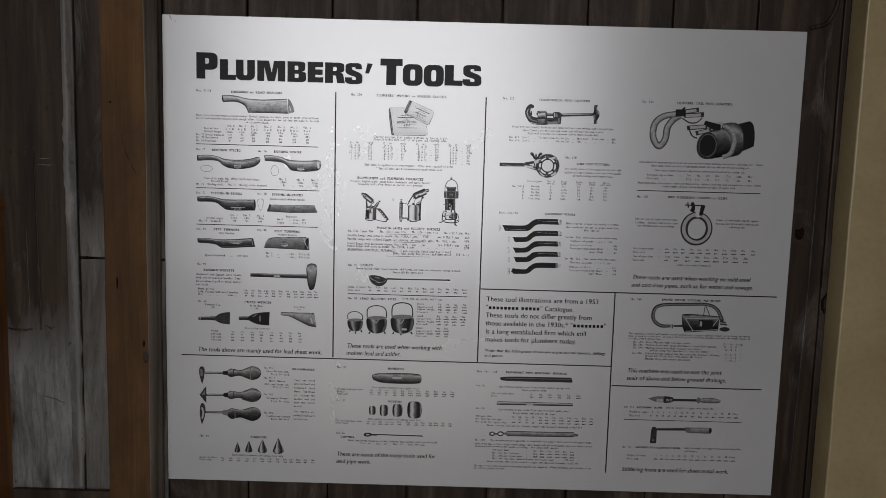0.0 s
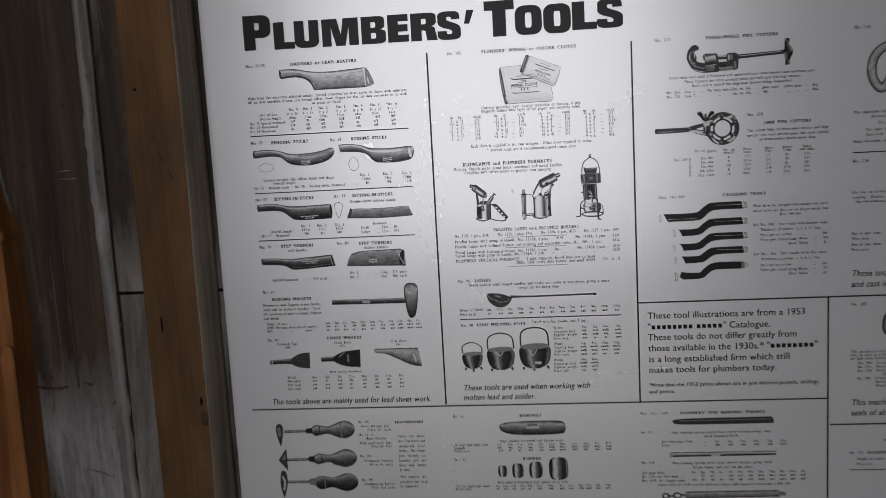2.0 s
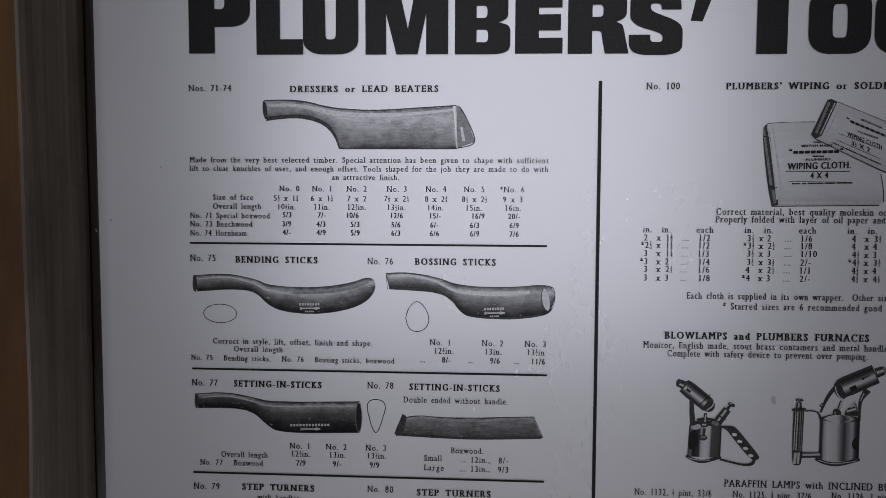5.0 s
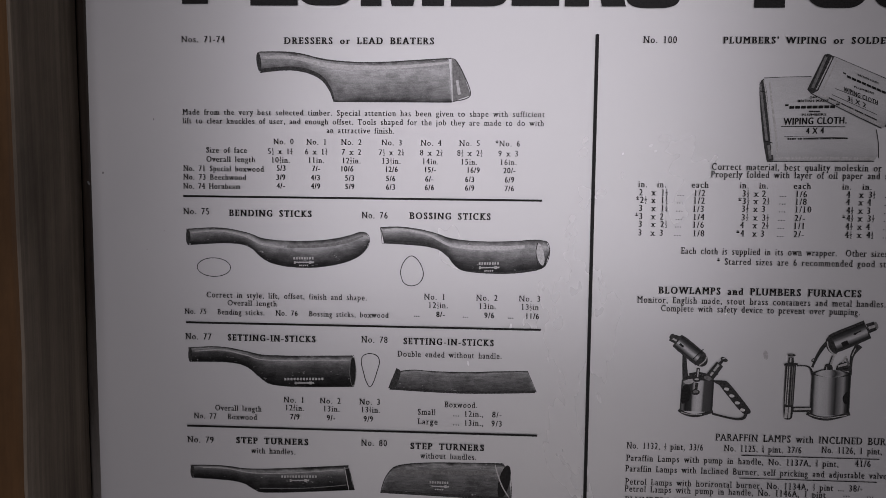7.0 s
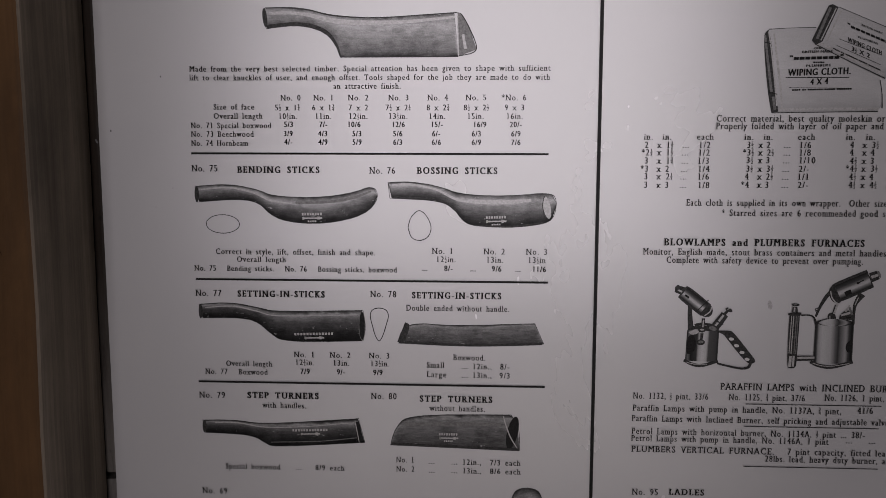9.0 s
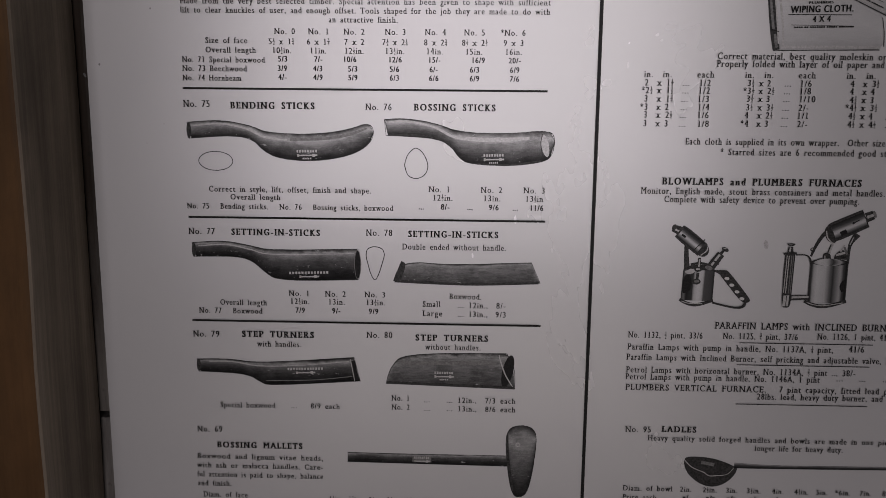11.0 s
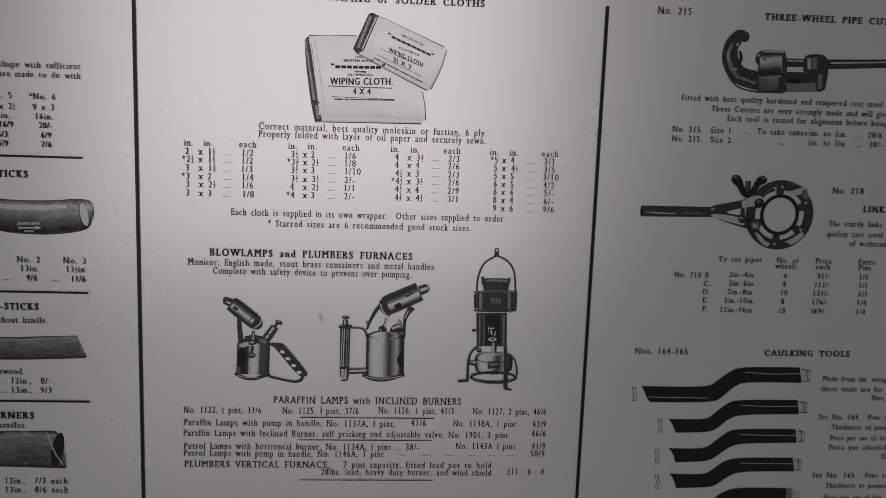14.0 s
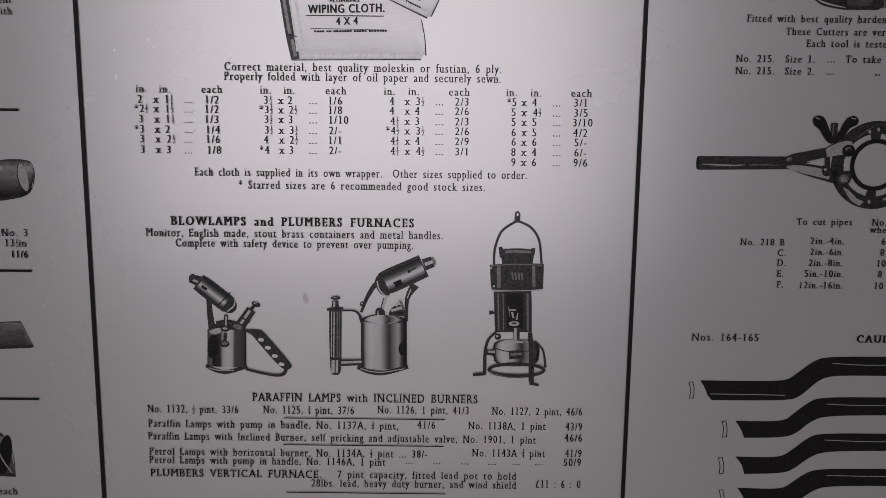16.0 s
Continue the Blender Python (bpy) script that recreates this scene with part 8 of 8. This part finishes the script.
row(772.0, 3.4, "d", (392.6, 403.7, 416.2, 428.7, 439.8, 453.8, 470.7, 486.2, 499.5, 514.2, 525.3, 539.3, 553.3,), "#/-;#/#;#/#;#/#;#/-;#/#;#/#;#/#;#/#;#/#;##/#;##/-;##/-")
begin("text_line")
line(330.2, 792.5, 17.4, 3.8, "r", "No. 81")
begin("heading")
line(338.8, 800.3, 29.2, 3.8, "b", "DUMMIES.")
begin("text_line")
line(353.3, 806.8, 175.5, 3.5, "r", "With lead heads wiped on to best malacca cane handles with smooth finish")
row(812.3, 3.4, "r", (387.7, 419.1, 451.7, 487.2,), "12in.  6/-;18in.  6/9;24in.  8/-;33in.  8/9 each")
begin("caption", "caption in black sloping sans-serif letters")
line(331.1, 837.5, 193.7, 8.4, "i", "These are some of the many tools used for")
begin("caption", "caption in black sloping sans-serif letters")
line(330.1, 852.2, 68.6, 8.4, "i", "lead pipe work.")
begin("text_line")
line(632.9, 137.7, 21.8, 4.2, "r", "No. 215")
begin("heading")
line(699.9, 138.7, 95.4, 4.0, "b", "THREE-WHEEL PIPE CUTTERS")
begin("text_line")
line(651.6, 189.0, 191.6, 3.6, "r", "Fitted with best quality hardened and tempered cast steel wheels, and hardened pins.")
begin("text_line")
line(671.2, 195.1, 153.3, 3.6, "r", "These Cutters are very strongly made and will give life-long service.")
begin("text_line")
line(681.7, 200.8, 132.2, 3.6, "r", "Each tool is tested for alignment before being despatched.")
begin("text_line")
line(647.4, 208.4, 39.5, 3.6, "r", "No. 215.  Size 1.")
begin("text_line")
line(647.6, 214.3, 39.5, 3.6, "r", "No. 215.  Size 2.")
row(208.2, 3.6, "r", (694.7, 718.0, 747.6, 767.3, 784.6, 813.9, 832.2, 843.5,), "...;To take tubes;½in. to 1in.;...;28/6 each;Extra pins;...;8½d.")
row(214.1, 3.6, "r", (694.9, 718.2, 747.9, 767.6, 779.3, 790.9, 808.9, 820.6, 832.6, 843.8,), "...;,,;½in. to 2in.;...;38/-;,,;,,;,,;...;8½d.")
begin("text_line")
line(754.2, 244.1, 21.2, 4.0, "r", "No. 218")
begin("heading")
line(775.9, 255.5, 62.3, 4.0, "b", "LINK PIPE CUTTERS")
begin("text_line")
line(754.0, 265.0, 106.3, 3.6, "r", "The sturdy links of these pipe cutters and high")
begin("text_line")
line(753.6, 271.7, 107.1, 3.6, "r", "quality cast steel wheels make this tool capable")
begin("text_line")
line(769.2, 277.6, 75.9, 3.6, "r", "of withstanding much heavy duty.")
row(289.5, 3.5, "r", (698.3, 729.6, 753.7, 782.5, 806.3, 832.2,), "To cut pipes;No. of;Price;Extra;Extra;Extra")
row(293.3, 3.5, "r", (729.0, 753.5, 781.6, 806.5, 832.4,), "wheels;each;Pins;Links;and links")
begin("text_line")
line(655.8, 300.3, 23.1, 3.5, "r", "No. 218 B")
row(305.7, 3.5, "r", (677.7,), "C.")
row(311.0, 3.5, "r", (677.9,), "D.")
row(316.7, 3.5, "r", (677.7,), "E.")
row(322.4, 3.5, "r", (678.0,), "F.")
row(299.4, 3.5, "r", (700.5, 729.3, 754.5, 781.5, 806.8, 832.7,), "2in.-4in.;6;91/-;1/1;8/-;13/-")
row(305.1, 3.5, "r", (700.8, 729.2, 754.4, 781.8, 807.0, 832.6,), "2in.-6in.;8;111/-;1/1;8/-;13/-")
row(310.8, 3.5, "r", (700.6, 729.1, 754.0, 782.1, 806.6, 832.6,), "2in.-8in.;10;131/-;1/1;8/-;13/-")
row(316.5, 3.5, "r", (700.2, 729.0, 753.9, 782.0, 806.2, 832.5,), "5in.-10in.;8;176/-;1/4;17/6;19/-")
row(322.6, 3.5, "r", (699.0, 728.9, 753.4, 781.9, 806.1, 832.5,), "12in.-16in.;10;369/-;1/4;23/3;25/-")
begin("text_line")
line(633.8, 351.2, 35.7, 4.0, "r", "Nos. 164-165")
begin("heading")
line(719.8, 351.3, 58.5, 4.0, "b", "CAULKING TOOLS")
begin("text_line")
line(761.2, 368.1, 99.7, 3.6, "r", "Made from ½in. octagon best quality cast steel,")
begin("text_line")
line(760.8, 375.0, 100.1, 3.6, "r", "these tools are for use on larger work than")
begin("text_line")
line(796.1, 380.8, 28.6, 3.6, "r", "Nos. 160-163")
begin("text_line")
line(761.0, 394.4, 99.5, 3.6, "r", "Set No. 164.  Five tools with hollow ends.")
begin("text_line")
line(770.6, 401.4, 80.2, 3.6, "r", "Thickness of points  ¼, ½, ¾, 1, 1¼in.")
begin("text_line")
line(770.6, 408.9, 41.2, 3.6, "r", "Price per set of five")
begin("text_line")
line(770.5, 415.5, 63.1, 3.6, "r", "Price per chisel-Long Blade")
begin("text_line")
line(807.4, 421.7, 26.5, 3.6, "r", "Short Blade")
row(409.2, 3.5, "r", (827.6, 842.6, 857.0,), "...;...;44/-")
row(415.3, 3.5, "r", (842.9, 857.3,), "...;9/6")
row(422.1, 3.5, "r", (843.3, 857.6,), "...;8/-")
begin("text_line")
line(761.0, 435.3, 99.1, 3.6, "r", "Set No. 165.  Five tools with flat ends.")
begin("text_line")
line(771.1, 442.6, 79.4, 3.6, "r", "Thickness at points  ¼, ½, ¾, 1, 1¼in.")
begin("text_line")
line(770.7, 451.0, 41.0, 3.6, "r", "Price per set of five")
begin("text_line")
line(770.3, 457.6, 63.3, 3.6, "r", "Price per chisel-Long Blade")
begin("text_line")
line(808.0, 463.8, 25.2, 3.6, "r", "Short Blade")
row(451.3, 3.5, "r", (826.8, 842.3, 856.7,), "...;...;34/-")
row(457.0, 3.5, "r", (842.6, 857.0,), "...;7/3")
row(463.9, 3.5, "r", (842.9, 857.3,), "...;6/9")
begin("notice_text", "notice in plain black sans-serif letters")
line(614.9, 520.5, 215.8, 9.2, "s", "These tool illustrations are from a 1953")
begin("notice_text", "notice in plain black sans-serif letters")
line(614.7, 536.7, 169.0, 9.2, "s", "\"######## #####\" Catalogue.")
begin("notice_text", "notice in plain black sans-serif letters")
line(614.8, 551.8, 204.4, 9.2, "s", "These tools do not differ greatly from")
begin("notice_text", "notice in plain black sans-serif letters")
line(615.0, 567.7, 232.5, 9.2, "s", "those available in the 1930s.* \"########\"")
begin("notice_text", "notice in plain black sans-serif letters")
line(615.2, 583.7, 194.7, 9.2, "s", "is a long established firm which still")
begin("notice_text", "notice in plain black sans-serif letters")
line(615.0, 599.3, 176.7, 9.2, "s", "makes tools for plumbers today.")
begin("notice_text", "notice in plain black sans-serif letters")
line(614.9, 619.8, 233.8, 5.4, "s", "*Note that the 1953 prices shown are in pre-decimal pounds, shillings")
begin("notice_text", "notice in plain black sans-serif letters")
line(614.9, 629.5, 36.8, 5.4, "s", "and pence.")
begin("text_line")
line(601.7, 661.0, 38.7, 3.8, "r", "Nos. 131 - 134")
begin("heading")
line(658.0, 661.3, 118.0, 3.8, "b", "PLUMBERS' PIPE BENDING SPRINGS")
begin("text_line")
line(601.5, 688.9, 17.9, 3.5, "r", "No. 131")
begin("text_line")
line(645.1, 689.9, 139.2, 3.5, "k", "Pipe bending springs made from round section spring steel.")
begin("text_line")
line(690.7, 695.8, 48.7, 3.5, "r", "Black Japanned finish.")
begin("text_line")
line(631.3, 703.5, 44.7, 3.5, "r", "For lead pipe diam.")
begin("text_line")
line(630.7, 708.9, 11.4, 3.5, "r", "Price")
row(704.1, 3.4, "r", (692.2, 709.4, 727.4, 744.9, 763.3, 782.0, 800.3,), "...;¾in.;1in.;1¼in.;1½in.;2in.;2½in.")
row(709.0, 3.4, "d", (692.4, 709.6, 727.6, 745.2, 763.5, 782.2, 800.5,), "...;#/#;#/#;#/#;#/#;#/#;##/#")
begin("text_line")
line(601.5, 734.7, 18.7, 3.5, "r", "No. 133")
begin("text_line")
line(645.3, 735.8, 140.0, 3.5, "k", "Pipe bending springs made from square section spring steel.")
begin("text_line")
line(674.2, 742.5, 83.8, 3.5, "r", "Bright finish, will not rib the pipe.")
begin("text_line")
line(602.0, 749.9, 33.5, 3.5, "r", "For pipe diam.")
begin("text_line")
line(601.4, 755.7, 61.1, 3.5, "r", "No. 133L for lead pipe  ...")
begin("text_line")
line(601.6, 761.8, 61.1, 3.5, "r", "No. 133C for copper pipe")
row(749.7, 3.4, "r", (675.9, 688.4, 702.0, 714.5, 727.8, 740.7, 754.6, 769.4, 784.8, 799.1, 813.5, 827.8,), "½in.;¾in.;½in.;¾in.;1in.;1in.;1¼in.;1¼in.;1½in.;2in.;2½in.;3in.")
row(755.4, 3.4, "d", (676.1, 688.6, 702.3, 714.8, 728.0, 740.9, 754.9, 769.6, 785.1, 799.4, 813.8, 828.1,), "-;#/-;#/-;-;#/#;#/#;#/#;##/#;##/-;##/#;##/-;##/-")
row(761.1, 3.4, "d", (676.3, 688.9, 702.5, 715.0, 728.3, 741.1, 755.1, 769.9, 785.3, 799.7, 814.0, 828.4,), "#/#;#/-;#/-;#/-;#/#;#/#;#/#;##/#;##/-;##/#;##/-;##/-")
begin("text_line")
line(624.3, 768.4, 185.7, 3.5, "r", "Above sizes for 133C are for domestic copper tube measured internally to BSS 659")
begin("text_line")
line(602.1, 798.5, 19.2, 3.5, "r", "No. 134")
begin("text_line")
line(632.0, 798.4, 199.0, 3.5, "k", "Pipe bending springs especially recommended for copper tube work in the larger sizes.")
begin("text_line")
line(601.9, 806.2, 229.8, 3.5, "r", "Made from flat section, bright finish spring steel fitted with wooden handle and cord down centre")
begin("text_line")
line(602.1, 811.2, 164.1, 3.5, "r", "of spring which prevents the spring stretching.  Also fitted with eyebolt.")
begin("text_line")
line(636.7, 817.8, 34.4, 3.5, "r", "For pipe diam.")
begin("text_line")
line(636.5, 824.0, 54.0, 3.5, "r", "No. 134L for lead pipe")
begin("text_line")
line(636.7, 829.8, 58.8, 3.5, "r", "No. 134C for copper pipe")
begin("text_line")
line(636.6, 835.6, 121.1, 3.5, "r", "No. 134C ¾in. diam. without handle and centre cord")
row(818.2, 3.4, "r", (704.0, 720.7, 734.3, 749.1, 764.3, 778.7, 793.1,), "...;¾in.;1in.;1¼in.;1½in.;2in.;2in.")
row(824.0, 3.4, "d", (704.2, 720.9, 734.6, 749.4, 764.5, 779.0, 793.4,), "...;##/#;##/#;##/#;##/#;##/#;##/#")
row(829.8, 3.4, "d", (704.5, 721.1, 734.8, 749.6, 764.8, 779.2, 793.7,), "...;##/#;##/#;##/#;##/#;##/#;##/#")
begin("text_line")
line(779.5, 834.9, 18.9, 3.5, "r", "7/3 each")
begin("text_line")
line(626.0, 841.7, 182.6, 3.5, "r", "Above sizes for 134C are for domestic copper tube measured internally to BSS 659.")
begin("text_line")
line(602.3, 850.9, 230.2, 3.5, "r", "Springs to suit tube measured externally may also be supplied.  When ordering, give external diam.")
begin("text_line")
line(602.0, 855.9, 61.6, 3.5, "r", "as well as gauge of tube.")
begin("text_line")
line(892.4, 136.9, 21.4, 4.2, "r", "No. 136")
begin("heading")
line(956.6, 137.6, 105.2, 4.2, "b", "SQUIRREL TAIL PIPE JOINTERS.")
begin("text_line")
line(892.7, 248.1, 233.1, 3.6, "r", "This adjustable jointing ring is used for pouring lead when caulking iron mains, soil pipe, etc.  Above")
begin("text_line")
line(915.4, 254.5, 186.5, 3.6, "r", "illustration shows method of application which obviates the use of clay packing, etc.")
begin("text_line")
line(923.6, 263.1, 169.3, 3.6, "r", "The rope is made from specially woven asbestos and fitted with a spring clip.")
begin("text_line")
line(908.9, 271.7, 50.3, 3.6, "r", "For pipes up to diam.")
begin("text_line")
line(908.6, 278.4, 22.3, 3.6, "r", "Price each")
row(271.0, 3.5, "r", (972.3, 988.3, 1006.3, 1024.1, 1041.4, 1062.0, 1082.2, 1103.1,), "...;3in.;4in.;6in.;8in.;12in.;18in.;24in.")
row(278.6, 3.5, "r", (942.3, 957.2, 972.8, 987.3, 1004.3, 1023.5, 1041.6, 1062.1, 1082.0, 1102.9,), "...;...;...;13/6;15/-;17/-;21/-;24/-;36/-;46/-")
begin("text_line")
line(892.4, 287.0, 232.8, 3.6, "r", "Being adjustable, intermediate sizes are unnecessary.  Above sizes will take all pipes up to sizes shown.")
begin("text_line")
line(939.2, 292.8, 138.5, 3.6, "r", "Extra lengths of rope can be supplied for pipes of larger diam.")
begin("horizontal_rule")
rule(891.7, 300.2, 232.3, 1.3)
begin("text_line")
line(891.8, 313.7, 21.3, 4.2, "r", "No. 138")
begin("heading")
line(950.8, 313.2, 114.9, 4.2, "b", "PIPE CAULKING CLAMPS or CLIPS.")
begin("text_line")
line(891.6, 355.5, 80.3, 3.6, "r", "For use on all main and soil pipe")
begin("text_line")
line(891.6, 362.4, 80.7, 3.6, "r", "caulking.  Quicker and better than")
begin("text_line")
line(896.2, 368.3, 70.4, 3.6, "r", "the old-fashioned clay packing.")
begin("text_line")
line(1044.9, 353.8, 80.6, 3.6, "r", "Made of bevelled edged square")
begin("text_line")
line(1044.6, 360.6, 80.7, 3.6, "r", "section, and fitted with locking bolt")
begin("text_line")
line(1069.7, 366.8, 30.0, 3.6, "r", "and wing nut.")
begin("text_line")
line(891.1, 411.7, 39.1, 3.6, "r", "Size of pipe diam.")
begin("text_line")
line(891.2, 419.0, 22.6, 3.6, "r", "Price each")
begin("text_line")
line(891.3, 427.0, 39.1, 3.6, "r", "Size of pipe diam.")
begin("text_line")
line(890.9, 434.2, 22.6, 3.6, "r", "Price each")
row(411.5, 3.5, "r", (940.6, 955.3, 970.7, 985.4, 1001.9, 1016.9, 1032.7, 1049.2, 1064.2, 1081.8, 1100.0, 1119.0,), "...;2in.;3in.;4in.;5in.;6in.;7in.;8in.;9in.;10in.;12in.;15in.")
row(418.3, 3.5, "d", (941.0, 955.7, 971.1, 985.8, 1002.3, 1017.3, 1033.1, 1048.9, 1064.7, 1082.2, 1099.8, 1119.5,), "...;##/#;##/#;##/-;##/#;##/#;##/#;##/-;##/#;##/#;##/#;##/-")
row(426.3, 3.5, "r", (941.5, 957.2, 974.8, 994.5, 1013.6, 1031.1, 1049.4, 1067.7, 1086.0, 1106.8,), "...;15in.;16in.;18in.;20in.;21in.;24in.;27in.;30in.;36in.")
row(433.5, 3.5, "d", (941.9, 955.2, 973.8, 995.0, 1014.0, 1031.6, 1049.2, 1068.2, 1086.5, 1106.3,), "...;##/-;##/-;##/#;##/#;###/#;###/#;###/-;###/#;###/-")
begin("text_line")
line(975.4, 441.7, 64.7, 3.5, "r", "Other sizes made if required.")
begin("caption", "caption in black sloping sans-serif letters")
line(891.1, 469.5, 226.4, 8.4, "i", "These tools are used when working on mild steel")
begin("caption", "caption in black sloping sans-serif letters")
line(890.5, 484.5, 233.5, 8.4, "i", "and cast iron pipes, such as for water and sewage.")
begin("text_line")
line(891.2, 510.5, 21.3, 3.8, "r", "No. 285")
begin("heading")
line(950.7, 510.0, 113.0, 4.0, "b", "SMOKE DRAIN TESTING MACHINES")
begin("text_line")
line(891.6, 577.4, 233.7, 3.5, "r", "This machine is fitted with double action bellows and a copper cylinder which, in receiving the smoke")
begin("text_line")
line(891.1, 582.2, 234.6, 3.5, "r", "box, is used as a fire box.  A copper float is placed over the cylinder and with the water forms an")
begin("text_line")
line(891.0, 587.1, 64.7, 3.5, "r", "air tight joint between them.")
begin("text_line")
line(900.9, 593.8, 109.4, 3.5, "r", "No. 285.  Drain Machine with Iron Pipe outlet")
begin("text_line")
line(900.4, 599.4, 161.1, 3.5, "r", "No. 291.  Machine fitted with quick attachment to keep floor upward")
begin("text_line")
line(900.4, 605.0, 131.7, 3.5, "r", "No. 294.  Machine fitted with High Pressure attachment")
begin("text_line")
line(934.1, 609.7, 113.5, 3.5, "r", "(when using this machine oil must be water)")
begin("text_line")
line(900.3, 615.9, 169.3, 3.5, "r", "No. 296.  Colonial Pattern without Fire Box, fitted 5ft. pressure dial gauge")
begin("text_line")
line(924.6, 620.8, 110.7, 3.5, "r", "Special I.R. Wired Hose with union, 6ft. length")
begin("text_line")
line(924.9, 626.7, 87.8, 3.5, "r", "Metallic Hose, with union, 6ft. length")
row(593.6, 3.4, "r", (1093.1,), "£21 : 10 : 0 each")
row(599.0, 3.4, "r", (1088.0, 1109.1,), "22 : 12 : 0;\"")
row(604.5, 3.4, "r", (1089.1, 1109.5,), "23 : 0 : 0;\"")
row(614.2, 3.4, "r", (1089.1, 1109.5,), "27 : 0 : 0;\"")
row(620.6, 3.4, "r", (1090.2, 1109.9,), "2 : 13 : 0;\"")
row(626.5, 3.4, "r", (1090.7, 1110.3,), "2 : 10 : 0;\"")
begin("caption", "caption in black sloping sans-serif letters")
line(892.1, 652.8, 182.5, 8.4, "i", "This machine was used to test the joint")
begin("caption", "caption in black sloping sans-serif letters")
line(891.4, 667.8, 194.1, 8.4, "i", "seals of above and below ground drainage.")
begin("text_line")
line(890.8, 723.8, 18.4, 3.6, "r", "No. 132")
begin("heading")
line(914.7, 723.9, 51.8, 3.6, "b", "SOLDERING IRONS.")
begin("text_line")
line(971.5, 723.0, 93.6, 3.5, "r", "Sold by weight of copper with annex lbs.")
begin("text_line")
line(900.5, 733.0, 38.2, 3.5, "r", "Weight of copper")
begin("text_line")
line(900.5, 740.6, 21.7, 3.5, "r", "Price each")
row(732.5, 3.4, "r", (946.0, 956.6, 967.7, 979.8, 991.2, 1003.3, 1013.2, 1025.3, 1040.0, 1054.7, 1068.7, 1081.5, 1095.1, 1108.3,), "2;4;6;8;10;12;14;16;20;24;28;32;40;48ozs.")
row(739.7, 3.4, "d", (944.6, 956.3, 967.4, 978.8, 990.2, 1002.3, 1012.6, 1025.1, 1039.4, 1053.0, 1066.6, 1080.9, 1094.9, 1108.8,), "#/-;#/-;#/-;#/-;#/-;#/#;#/-;##/-;##/#;##/-;##/-;##/#;##/#;##/#")
begin("horizontal_rule")
rule(891.0, 747.4, 230.2, 1.0)
begin("text_line")
line(891.1, 804.7, 18.1, 3.6, "r", "No. 133")
begin("heading")
line(916.6, 804.8, 89.7, 3.6, "b", "HATCHET BIT SOLDERING IRON.")
begin("text_line")
line(1012.9, 803.5, 109.7, 3.5, "r", "Sold by weight of copper with patented handles")
begin("text_line")
line(1013.0, 810.1, 25.5, 3.5, "r", "and ferrules.")
begin("text_line")
line(900.9, 821.0, 38.8, 3.5, "r", "Weight of copper")
begin("text_line")
line(900.9, 828.3, 22.9, 3.5, "r", "Price each")
row(820.1, 3.4, "r", (958.1, 968.8, 979.9, 991.4, 1003.6, 1015.1, 1028.0, 1039.8, 1054.2, 1067.9, 1082.0, 1095.3, 1108.2,), "2;4;6;8;10;12;14;16;20;24;32;40;48ozs.")
row(827.5, 3.4, "d", (957.4, 968.9, 980.0, 991.1, 1002.9, 1014.8, 1027.4, 1039.9, 1053.3, 1067.7, 1081.4, 1095.1, 1108.7,), "#/#;#/#;#/#;#/#;#/#;#/#;#/#;##/#;##/-;##/#;##/#;##/#;##/#")
begin("caption", "caption in black sloping sans-serif letters")
line(891.8, 852.2, 210.1, 8.4, "i", "Soldering Irons are used for sheet metal work.")
close_block()
